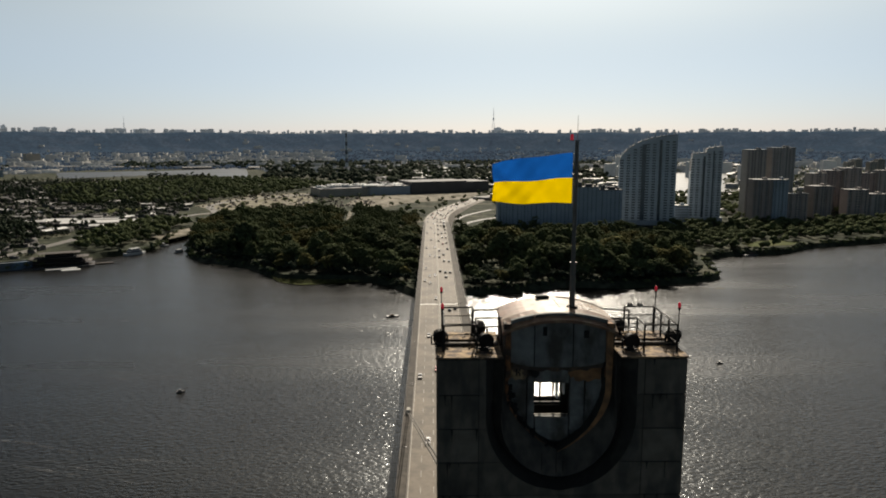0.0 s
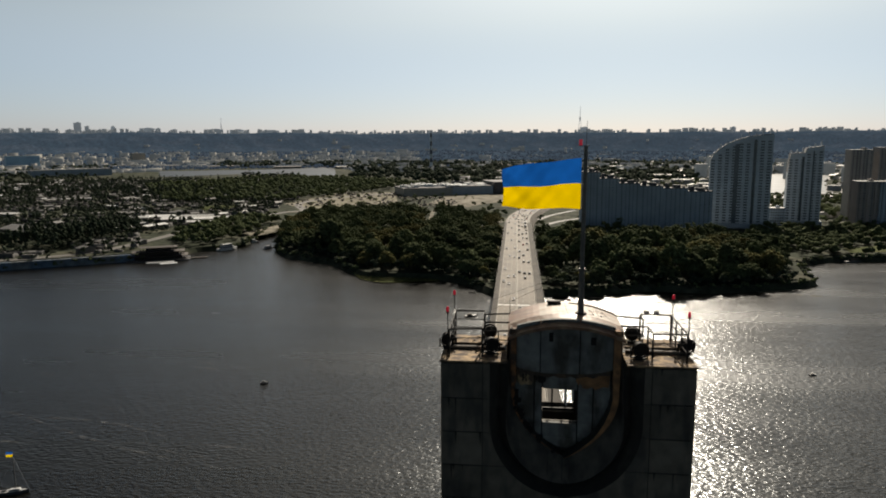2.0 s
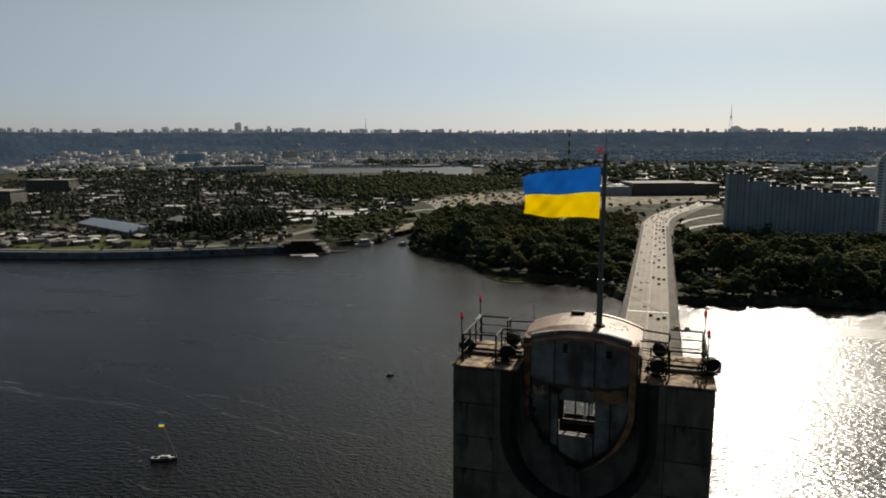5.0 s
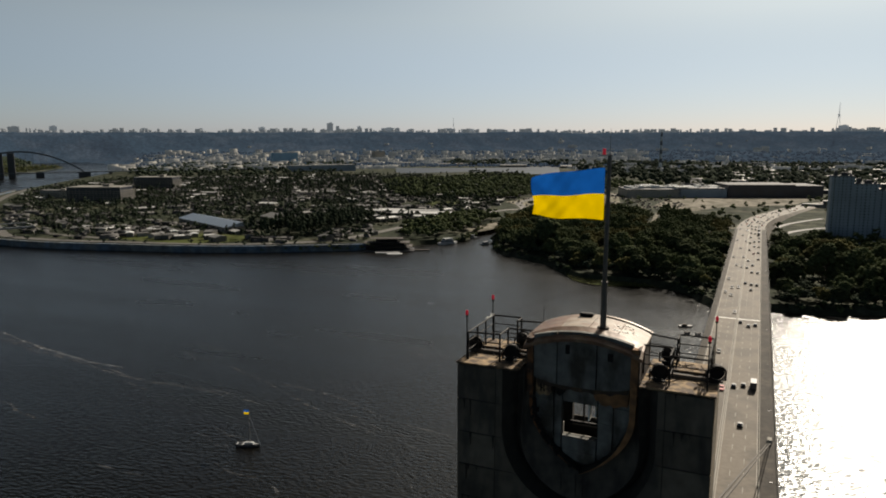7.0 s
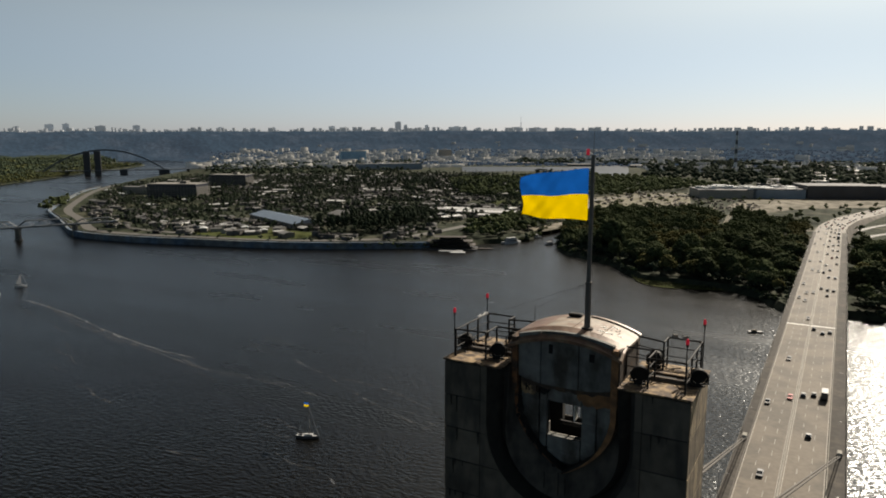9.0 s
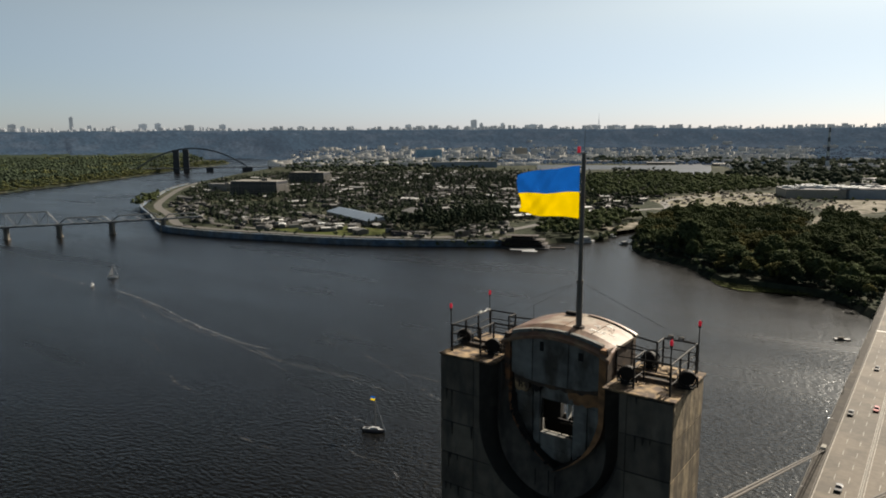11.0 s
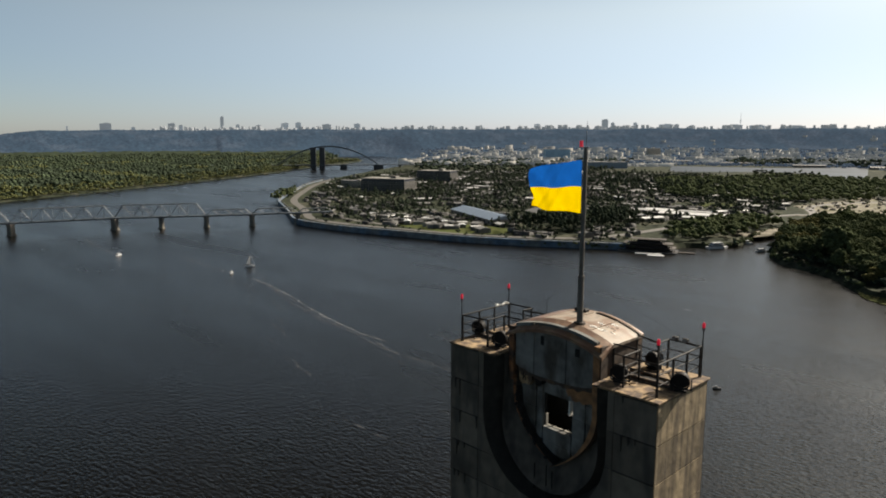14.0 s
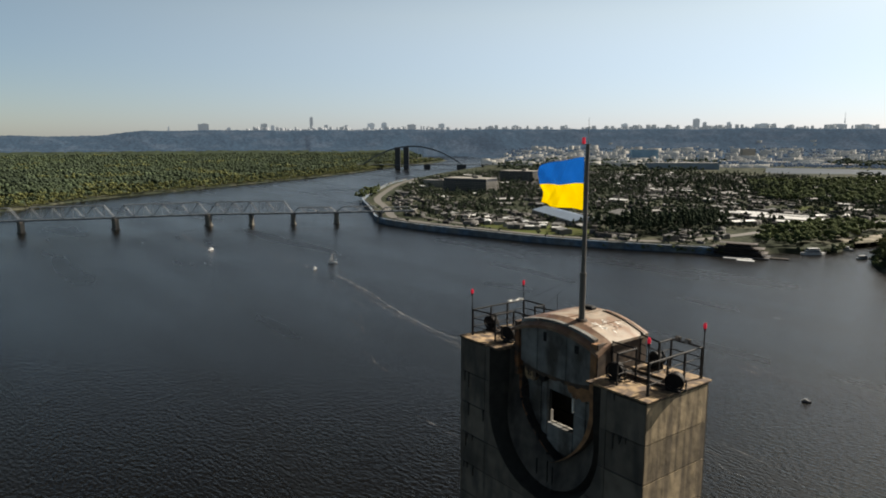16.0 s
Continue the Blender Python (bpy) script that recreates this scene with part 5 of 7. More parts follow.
block("apartment_block", "lower brown apartment block", 486, 914, 27, 18, 41, BRICK_PINK, 0, 6, 13, loggias=2)
for k in range(7):
    block("apartment_block", "pinkish brick apartment block in a long row", 605 + k * 27, 1082 + 6 * (k % 2), 27, 18, 60 + 4 * (k % 3), BRICK_PINK if k % 2 else BRICK_TAN, 0, 6, 18, group="pinkish row blocks", loggias=2)
block("apartment_block", "pinkish corner apartment block", 560, 990, 29, 22, 46, BRICK_PINK, 8, 6, 14, loggias=2)
for k in range(4):
    block("apartment_block", "brick apartment block near the shore", 610 + k * 34, 985 + 8 * (k % 2), 30, 20, 34 + 7 * ((k + 1) % 2), BRICK_TAN if k % 2 else BRICK_PINK, 0, 6, 11, group="shore blocks", loggias=2)
for k in range(5):
    block("apartment_tower", "far white apartment tower", 862 + k * 24, 1428 + 12 * (k % 2), 15, 15, 66 + 5 * (k % 2), CONCRETE_PALE, 0, 3, 22, group="white towers")
for k in range(26):
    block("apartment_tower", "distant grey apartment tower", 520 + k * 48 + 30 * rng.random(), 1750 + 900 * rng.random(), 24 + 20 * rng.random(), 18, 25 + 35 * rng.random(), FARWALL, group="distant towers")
# shopping centre
mall = thing("shopping_centre", "wide shopping centre with dark glazed front and white roof plant", "shopping centre", at=(-60, 1500, LAND), turn=23)
for x, w, h, mat in ((-150, 105, 15, CONCRETE_PALE), (-55, 95, 17, TILE_BLUE), (60, 130, 24, GLASS_MALL), (150, 60, 22, GLASS_MALL)):
    bm = bmesh.new()
    box(bm, x, 0, -1, w, 80, h + 1)
    part("wall", bm, mat, mall)
    bm = bmesh.new()
    box(bm, x, 0, h, w + 1, 81, 1.2)
    part("roof", bm, ROOF_DARK, mall)
for k in range(38):
    bm = bmesh.new()
    box(bm, -200 + 190 * rng.random(), -36 + 66 * rng.random(), 15.5, 6 + 22 * rng.random() ** 2, 6 + 10 * rng.random(), 3.0 + 4 * rng.random())
    part("roof_plant", bm, ROOF_WHITE, mall)
BUILT.append([(-270, 1380), (150, 1450), (150, 1600), (-270, 1560)])
# blue-roofed shed
def gabled(name, label, x, y, w, d, h, turn, wall, roof, category="shed", group=""):
    t = thing(name, label, category, group, at=(x, y, LAND), turn=turn)
    bm = bmesh.new()
    box(bm, 0, 0, -1, w, d, h + 1)
    part("wall", bm, wall, t)
    bm = bmesh.new()
    e = 0.6
    rise = d * 0.12
    v = [bm.verts.new(p) for p in ((-w / 2 - e, -d / 2 - e, h - 0.1), (w / 2 + e, -d / 2 - e, h - 0.1), (w / 2 + e, 0, h + rise), (-w / 2 - e, 0, h + rise), (-w / 2 - e, d / 2 + e, h - 0.1), (w / 2 + e, d / 2 + e, h - 0.1))]
    for q in ((0, 1, 2, 3), (3, 2, 5, 4), (0, 3, 4), (1, 5, 2), (0, 4, 5, 1)):
        bm.faces.new([v[i] for i in q])
    part("roof", bm, roof, t)
    for k in range(max(1, int(w // 14))):
        bm = bmesh.new()
        box(bm, -w / 2 + (k + 0.5) * w / max(1, int(w // 14)), -d / 2, 0.5, 4, 0.12, min(h * 0.6, 4))
        part("door", bm, GLASS_DARK, t)
    BUILT.append([(x - w * 0.5 - 2, y - w * 0.5 - 2), (x + w * 0.5 + 2, y - w * 0.5 - 2), (x + w * 0.5 + 2, y + w * 0.5 + 2), (x - w * 0.5 - 2, y + w * 0.5 + 2)] if w < 60 else [(x - w * 0.4, y - d), (x + w * 0.4, y - d), (x + w * 0.4, y + d), (x - w * 0.4, y + d)])
    return t


gabled("warehouse", "long warehouse with a pale blue sheet roof", -655, 700, 150, 42, 7, -24, SHEDWALL, ROOF_BLUE, "warehouse")
gabled("warehouse", "grey warehouse beside the blue-roofed one", -585, 770, 110, 36, 7, -24, SHEDWALL, ROOF_GREY, "warehouse")
for x, y, w, d in ((-455, 925, 95, 22), (-420, 890, 60, 14), (-520, 945, 40, 20), (-545, 930, 30, 16), (-470, 960, 46, 12)):
    gabled("market_hall", "market hall with a bright white sheet roof", x, y, w, d, 5, 12, SHEDWALL, ROOF_WHITE, "market hall", "white roofs")
# unfinished blocks behind the bend
def skeleton(x, y, w, d, floors, turn):
    """A block whose floor slabs and columns stand open."""
    t = thing("unfinished_block", "broad unfinished concrete block with open floors", "building", at=(x, y, LAND), turn=turn)
    h = floors * 3.6
    # dark solid box stands in for the shade between the open floors
    bm = bmesh.new()
    box(bm, 0, 0, -1, w - 5, d - 5, h)
    part("shade_core", bm, GLASS_MALL, t)
    for k in range(floors + 1):
        bm = bmesh.new()
        box(bm, 0, 0, k * 3.6 - 0.6, w - 6 * (k > floors - 2), d - 6 * (k > floors - 2), 1.0)
        part("slab", bm, SHEDWALL, t)
    bm = bmesh.new()
    box(bm, 0.3, 0.3, 0, 0.7, 0.7, h - 3.6)
    me = bpy.data.meshes.new("column")
    bm.to_mesh(me)
    bm.free()
    me.materials.append(SHEDWALL)
    for i in range(17):
        ob = new("column", me)
        ob.parent, ob.location = t, (-w / 2 + 1 + (w - 2) * i / 16, -d / 2 + 0.4, 0)
    for i in range(9):
        ob = new("column", me)
        ob.parent, ob.location = t, (w / 2 - 1.2, -d / 2 + 1 + (d - 2) * i / 8, 0)
    bm = bmesh.new()
    box(bm, w * 0.15, 0, h - 1, w * 0.12, d * 0.3, 6)
    part("lift_house", bm, SHEDWALL, t)
    BUILT.append([(x - w * 0.6, y - w * 0.5), (x + w * 0.6, y - w * 0.5), (x + w * 0.6, y + w * 0.5), (x - w * 0.6, y + w * 0.5)])


skeleton(-1115, 905, 105, 55, 8, 22)
skeleton(-1280, 1200, 95, 50, 8, 22)
block("office_building", "white office building by the bend", -1270, 935, 60, 24, 15, CONCRETE_PALE, 22, 12, 4, category="building")
# floating restaurant on the shore
dock = thing("floating_restaurant", "dark wooden floating restaurant with tiered roofs on a pontoon", "floating restaurant", at=(-362, 640, 0), turn=25)
WOOD_DARK = material("dark_stained_timber", (0.03, 0.021, 0.016), 0.85, vary=0.3, scale=0.6)
ROOF_BROWN = material("brown_roof", (0.034, 0.025, 0.022), 0.85, vary=0.25, scale=0.5)
for name, x, y, z, w, d, h, mat in (("pontoon", 0, 0, -0.5, 60, 24, 1.6, HULL_DARK), ("landing_stage", 2, -17, -0.3, 26, 8, 0.9, HULL), ("landing_stage", 10, -26, -0.3, 16, 6, 0.7, HULL), ("gangway", 34, -3, 0.5, 26, 4, 0.7, WOOD_DARK)):
    bm = bmesh.new()
    box(bm, x, y, z, w, d, h)
    part(name, bm, mat, dock)
for k, (w, d) in enumerate(((56, 20), (50, 17), (36, 13))):
    z = 1.3 + 4.1 * k
    bm = bmesh.new()
    box(bm, 0, 5 + k, z, w - 12, d - 9, 3.3)
    part("storey", bm, WOOD_DARK, dock)
    for i in range(12):
        bm = bmesh.new()
        box(bm, -w / 2 + 1 + (w - 2) * i / 11, 3 + k - d / 2 + 0.5, z, 0.35, 0.35, 3.3)
        part("veranda_post", bm, WOOD_DARK, dock)
    bm = bmesh.new()
    low = [bm.verts.new((sx * w / 2, 3 + k + sy * d / 2, z + 3.2)) for sx, sy in ((-1, -1), (1, -1), (1, 1), (-1, 1))]
    high = [bm.verts.new((sx * (w / 2 - 4), 3 + k + sy * (d / 2 - 4), z + 3.75)) for sx, sy in ((-1, -1), (1, -1), (1, 1), (-1, 1))]
    bm.faces.new(low[::-1])
    bm.faces.new(high)
    for i in range(4):
        bm.faces.new((low[i], low[(i + 1) % 4], high[(i + 1) % 4], high[i]))
    part("roof", bm, ROOF_BROWN, dock)
    for h in (0.5, 1.0):
        bm = bmesh.new()
        rod(bm, (-w / 2 + 1, 3 + k - d / 2 + 0.5, z + h), (w / 2 - 1, 3 + k - d / 2 + 0.5, z + h), 0.08, sides=4)
        part("veranda_rail", bm, WOOD_DARK, dock)
BUILT.append([(-410, 620), (-330, 640), (-335, 690), (-410, 670)])

# scattered sheds, houses and yards on the peninsula
PENINSULA = [(-395, 660), (-440, 625), (-560, 565), (-640, 545), (-720, 535), (-810, 540), (-900, 580), (-1080, 680), (-1180, 770), (-1400, 960), (-1540, 1130), (-1700, 1500), (-1250, 1900), (-700, 1950), (-440, 1500), (-430, 1210), (-395, 1060), (-430, 930), (-445, 760)]
yard = scatter(PENINSULA, 34, BUILT[-12:])
rng.shuffle(yard)
for x, y in yard[:280]:
    w = 10 + 26 * rng.random() ** 1.5
    r = rng.random()
    gabled("yard_building", "low yard building with a " + ("white" if r < 0.33 else "grey") + " sheet roof", x, y, w, 7 + 8 * rng.random(), 3 + 3.5 * rng.random(), rng.choice((-24, 66, 12)) + 6 * rng.random(), SHEDWALL, ROOF_WHITE if r < 0.33 else ROOF_GREY, "yard building", "low yard buildings")
for k in range(55):
    x, y = -760 + 190 * rng.random() ** 0.8, 575 + 60 * rng.random()
    x -= 60 * rng.random()
    if inside(x, y, PENINSULA) and not any(inside(x, y, b) for b in BUILT):
        gabled("cottage", "small pale house near the embankment", x, y, 9 + 4 * rng.random(), 8, 4 + 2 * rng.random(), 360 * rng.random(), CONCRETE_PALE if rng.random() < 0.4 else SHEDWALL, ROOF_WHITE if rng.random() < 0.25 else ROOF_GREY, "house", "small houses")
for k in range(5):
    a = k / 5
    gabled("quay_shed", "long dark quay shed", -1750 + 1300 * a + 60 * rng.random(), 2650 + 250 * rng.random(), 80 + 40 * rng.random(), 24, 8, 25, SHEDWALL, ROOF_GREY, "warehouse", "quay sheds")
block("factory", "light blue factory building", -2040, 2700, 120, 40, 52, material("light_blue_wall", (0.20, 0.34, 0.46), 0.8, vary=0.1, scale=0.05), 50, category="factory")
block("apartment_block", "white far apartment block", -1755, 3090, 60, 30, 54, CONCRETE_PALE, 50, category="building")
block("port_building", "long dark blue-grey port shed", -1440, 2120, 240, 40, 22, TILE_BLUE, 50, category="warehouse")

# works and depots between the mall and the hills
QUARTER = [(100, 1120), (250, 1010), (900, 1120), (1500, 1800), (1700, 3300), (-300, 3300), (-150, 1760), (70, 1640)]
hall_v, hall_f = [], []
for x, y in scatter(QUARTER, 62, BUILT):
    if inside(x, y, LAKE_EAST) or rng.random() < 0.3:
        continue
    w, d, h = 16 + 60 * rng.random() ** 2, 10 + 16 * rng.random(), 4 + 8 * rng.random()
    a = radians((-8, 82, 20)[int(rng.integers(0, 3))] + rng.normal(0, 5))
    v = np.array([(-1, -1, 0), (1, -1, 0), (1, 1, 0), (-1, 1, 0), (-1, -1, 1), (1, -1, 1), (1, 1, 1), (-1, 1, 1), (-1, 0, 1.2), (1, 0, 1.2)]) * (w / 2, d / 2, h)
    v = np.stack((v[:, 0] * math.cos(a) - v[:, 1] * math.sin(a) + x, v[:, 0] * math.sin(a) + v[:, 1] * math.cos(a) + y, v[:, 2] + LAND), 1)
    hall_f.append(np.array([(0, 1, 5, 4), (1, 2, 6, 5), (2, 3, 7, 6), (3, 0, 4, 7), (4, 5, 9, 8), (8, 9, 6, 7)]) + 10 * len(hall_v))
    hall_v.append(v)
tagged(fast_mesh("works_halls", np.concatenate(hall_v), np.concatenate(hall_f), material("mixed_hall_roofs", (0.24, 0.235, 0.225), 0.6, vary=0.15, scale=0.1, island=0.7, spec=0.3)), "grey and white sheet roofs of works and depots", "works halls", kind="stuff")

# stacks, containers and heaps on the cleared ground
heap_v, heap_f = [], []
for k in range(420):
    x, y = -430 + 330 * rng.random(), 1060 + 420 * rng.random()
    if not inside(x, y, [(-420, 1200), (-310, 1060), (-200, 1130), (-120, 1150), (-100, 1300), (-270, 1500), (-390, 1450)]):
        continue
    w, d, h = 2 + 8 * rng.random() ** 2, 2 + 4 * rng.random(), 0.8 + 2.6 * rng.random()
    a = 6.28 * rng.random()
    v = np.array([(-1, -1, 0), (1, -1, 0), (1, 1, 0), (-1, 1, 0), (-0.8, -0.8, 1), (0.8, -0.8, 1), (0.8, 0.8, 1), (-0.8, 0.8, 1)]) * (w / 2, d / 2, h)
    v = np.stack((v[:, 0] * math.cos(a) - v[:, 1] * math.sin(a) + x, v[:, 0] * math.sin(a) + v[:, 1] * math.cos(a) + y, v[:, 2] + LAND), 1)
    heap_f.append(np.array([(0, 1, 5, 4), (1, 2, 6, 5), (2, 3, 7, 6), (3, 0, 4, 7), (4, 5, 6, 7)]) + 8 * len(heap_v))
    heap_v.append(v)
tagged(fast_mesh("rubble_heaps", np.concatenate(heap_v), np.concatenate(heap_f), material("mixed_rubble", (0.14, 0.13, 0.115), 0.9, vary=0.3, scale=0.5, island=0.7, spec=0.05)), "grey heaps and stacks on the cleared ground", "rubble", kind="stuff")
bits = scatter([(-420, 1200), (-310, 1060), (-200, 1130), (-60, 1260), (-100, 1400), (-270, 1500), (-390, 1450)], 26)
woods("site_bushes", [p for p in bits if rng.random() < 0.35], "bushes and small trees on the cleared ground", 8, LEAF, 2.5, 5.5, 3, 8, 0.45)

# rows of garages, sheds and walls too many to tell apart
SHED_MIX = material("mixed_shed_roofs", (0.080, 0.078, 0.076), 0.75, vary=0.2, scale=0.3, island=0.75, spec=0.15)
shed_v, shed_f = [], []
for x, y in scatter(PENINSULA, 17, BUILT[-8:]):
    if noise.noise(Vector((x / 120, y / 120, 6))) < -0.12 or rng.random() < 0.25 or inside(x, y, [(-690, 560), (-560, 560), (-530, 600), (-545, 640), (-610, 640), (-680, 605)]):
        continue
    w, d, h = 5 + 18 * rng.random() ** 2, 4 + 5 * rng.random(), 2.2 + 2.4 * rng.random()
    a = radians((-24, 66, 12)[int(rng.integers(0, 3))] + rng.normal(0, 4))
    v = np.array([(-1, -1, 0), (1, -1, 0), (1, 1, 0), (-1, 1, 0), (-1, -1, 1), (1, -1, 1), (1, 1, 1), (-1, 1, 1), (-1, 0, 1.25), (1, 0, 1.25)]) * (w / 2, d / 2, h)
    v = np.stack((v[:, 0] * math.cos(a) - v[:, 1] * math.sin(a) + x, v[:, 0] * math.sin(a) + v[:, 1] * math.cos(a) + y, v[:, 2] + LAND), 1)
    shed_f.append(np.array([(0, 1, 5, 4), (1, 2, 6, 5), (2, 3, 7, 6), (3, 0, 4, 7), (4, 5, 9, 8), (8, 9, 6, 7)]) + 10 * len(shed_v))
    shed_v.append(v)
tagged(fast_mesh("yard_sheds", np.concatenate(shed_v), np.concatenate(shed_f), SHED_MIX), "crowded grey garages and small sheds of the yards", "sheds", kind="stuff")

# trees among the buildings
keep = BUILT + [[(-690, 555), (-530, 555), (-530, 640), (-690, 640)]]
pts = scatter(PENINSULA, 13, keep)
dense = [p for p in pts if noise.noise(Vector((p[0] / 90, p[1] / 90, 1))) > -0.10 or rng.random() < 0.22]
tall = [(-545 + 60 * k / 34 + 10 * (k % 3) + rng.normal(0, 2), 628 + 115 * k / 34 + rng.normal(0, 3)) for k in range(35)]
woods("poplar_row", tall, "row of tall slim dark poplars", 46, LEAF_DARK, 6.0, 8.0, 22, 29, 0.20, narrow=True)
woods("yard_trees", dense[::2], "dark trees between the yards", 20, LEAF_DARK, 3.0, 6.0, 6, 13, 0.24)
woods("yard_trees", dense[1::2], "slim dark trees between the yards", 18, LEAF_DARK, 4.0, 7.0, 8, 17, 0.22, narrow=True)
scrub = [p for p in scatter(PENINSULA, 12, BUILT[-8:]) if rng.random() < 0.7 and not inside(p[0], p[1], keep[-1])]
woods("yard_scrub", scrub, "low dusty scrub on the waste ground", 7, LEAF_DARK, 2.0, 4.0, 1.5, 3.5, 0.35)
pop = [p for p in scatter([(-560, 640), (-480, 650), (-450, 760), (-500, 860), (-560, 800)], 9, keep)] + [p for p in scatter([(-1100, 1250), (-700, 1250), (-640, 1500), (-1100, 1500)], 24, keep)]
woods("poplar_row", pop, "tall dark poplars", 34, LEAF_DARK, 5.0, 7.5, 15, 24, 0.22, narrow=True)
edge = [p for p in scatter([(-345, 700), (-318, 770), (-335, 890), (-320, 930), (-400, 960), (-410, 860), (-405, 760), (-375, 690)], 10)]
woods("inlet_trees", edge, "trees along the inlet", 14, LEAF, 4, 6.5, 9, 15, 0.45)
back = scatter([(-640, 1180), (-430, 1220), (-300, 1520), (-270, 1600), (-200, 1700), (-560, 2050), (-760, 1950), (-900, 1600)], 17, keep)
woods("back_wood", back, "dark wood behind the rubble ground", 7, LEAF, 5, 8, 9, 16, 0.55)
back = scatter([(-540, 2050), (-180, 1750), (300, 1760), (500, 2000), (900, 2600), (900, 3350), (-1500, 3350), (-1250, 2750), (-700, 2680), (-540, 2350)], 42, keep)
woods("back_wood", back, "distant dark trees of the city edge", 5, LEAF_DARK, 9, 16, 10, 18, 0.55)
back = scatter([(-2250, 2080), (-1950, 1680), (-1600, 1500), (-1250, 1950), (-1500, 2450), (-1800, 3000), (-2400, 2500)], 36, keep)
woods("back_wood", back, "distant trees near the harbour", 5, LEAF_DARK, 6, 11, 8, 14, 0.55)
side = scatter([(262, 700), (300, 692), (360, 705), (420, 748), (520, 785), (640, 820), (900, 900), (900, 980), (560, 940), (420, 895), (300, 890), (262, 800)], 11, keep + [[(335, 712), (385, 722), (410, 745), (380, 760), (340, 740)]])
woods("shore_trees", [p for p in side if rng.random() < 0.95], "trees along the shore below the towers", 9, LEAF, 4, 7, 7, 13, 0.5)
side = scatter([(260, 1000), (420, 960), (900, 1060), (1000, 1400), (500, 1400), (300, 1300), (180, 1100)], 26, keep)
woods("shore_trees", side, "trees between the apartment blocks", 6, LEAF, 5, 8, 8, 14, 0.6)
lots = scatter([(-130, 1090), (-30, 1000), (40, 1130), (90, 1300), (0, 1330), (-60, 1240)], 34) + scatter([(60, 880), (85, 980), (120, 1100), (240, 980), (240, 905)], 20, keep)
woods("verge_trees", lots, "scattered trees by the slip roads", 9, LEAF, 3.5, 5.5, 6, 10, 0.5)
woods("reeds", scatter(REEDS, 2.2), "low olive reeds at the edge of the wood", 5, LEAF_SUN, 0.9, 1.5, 1.0, 2.0, 0.4, z=0.4)
woods("quarter_trees", [p for p in scatter(QUARTER, 24, keep + [LAKE_EAST]) if noise.noise(Vector((p[0] / 140, p[1] / 140, 4))) > -0.02], "trees between the works and depots", 8, LEAF, 4, 7, 7, 13, 0.42)
woods("lake_trees", scatter([(-790, 1925), (-640, 1965), (-650, 1995), (-800, 1960)], 10), "tall dark trees in front of the backwater", 16, LEAF_DARK, 5, 8, 17, 24, 0.3)
bush = scatter([(QUAY[0][0] + 10, QUAY[0][1] - 2), (-440, 592), (-500, 560), (-505, 568), (-440, 604), (-380, 642)], 6)
woods("quay_bushes", bush, "bushes at the foot of the embankment", 9, LEAF, 2, 3.5, 3, 6, 0.5, z=0.5)
verge = [(x + 9 + 3 * rng.normal(), y + 12 + 3 * rng.normal()) for x, y in QUAY[4:70] for k in range(2) if rng.random() < 0.45]
woods("quay_bushes", verge, "small dark trees along the embankment road", 10, LEAF_DARK, 2.0, 3.5, 4, 8, 0.4)
tip = scatter([(-1105, 640), (-1130, 640), (-1215, 705), (-1280, 770), (-1300, 800), (-1260, 775), (-1180, 715)], 9)
woods("quay_bushes", tip, "dark trees at the bend of the embankment", 12, LEAF, 4, 6, 8, 13, 0.45, z=3)

# island woods: bright near shore, rolling canopy behind
strip_pts = []
for (x, y) in scatter(ISLAND, 13):
    if -900 < y < 2000:
        sx = float(np.interp(y, [-900, -200, 86, 179, 291, 421, 581, 780, 1053, 1230, 1520, 1880], [-1240, -1260, -1303, -1386, -1475, -1553, -1648, -1768, -1950, -2080, -2320, -2560]))
        if -10 < sx - x < 150:
            strip_pts.append((x, y))
edge_pts = []
for (x0, y0), (x1, y1) in zip(ISLAND, ISLAND[1:]):
    if -300 < y0 < 1700 and x0 > -2700:
        n = int(math.hypot(x1 - x0, y1 - y0) / 5)
        edge_pts += [(x0 + (x1 - x0) * k / n - 1 + rng.normal(0, 2), y0 + (y1 - y0) * k / n + rng.normal(0, 2)) for k in range(n)]
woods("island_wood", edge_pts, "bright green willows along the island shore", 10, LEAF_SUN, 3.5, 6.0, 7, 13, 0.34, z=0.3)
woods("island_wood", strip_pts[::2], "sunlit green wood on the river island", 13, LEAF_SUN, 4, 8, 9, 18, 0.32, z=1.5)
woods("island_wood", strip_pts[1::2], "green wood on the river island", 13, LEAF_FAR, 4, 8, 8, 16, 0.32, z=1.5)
step_ = 17
gx, gy = np.arange(-4780, -1500, step_), np.arange(-880, 2260, step_)
verts, index, quads = [], {}, []
for i, x in enumerate(gx):
    for j, y in enumerate(gy):
        if inside(x, y, ISLAND):
            sx = float(np.interp(y, [-900, 86, 421, 780, 1230, 1880, 2260], [-1240, -1303, -1553, -1768, -2080, -2560, -3200]))
            if sx - x > 115:
                open_ = noise.noise(Vector((x / 420, y / 420, 3)))
                far_ = min(max((math.hypot(x, y) - 2500) / 2100, 0), 1)
                h = 8 + 5 * noise.noise(Vector((x / 50, y / 50, 0))) + 8 * rng.random() if open_ > -0.6 else 1.5 + 3 * rng.random()
                h += 30 * far_ * far_ * (3 - 2 * far_)
                index[i, j] = len(verts)
                verts.append((x + (rng.random() - 0.5) * 14, y + (rng.random() - 0.5) * 14, 2.5 + h))
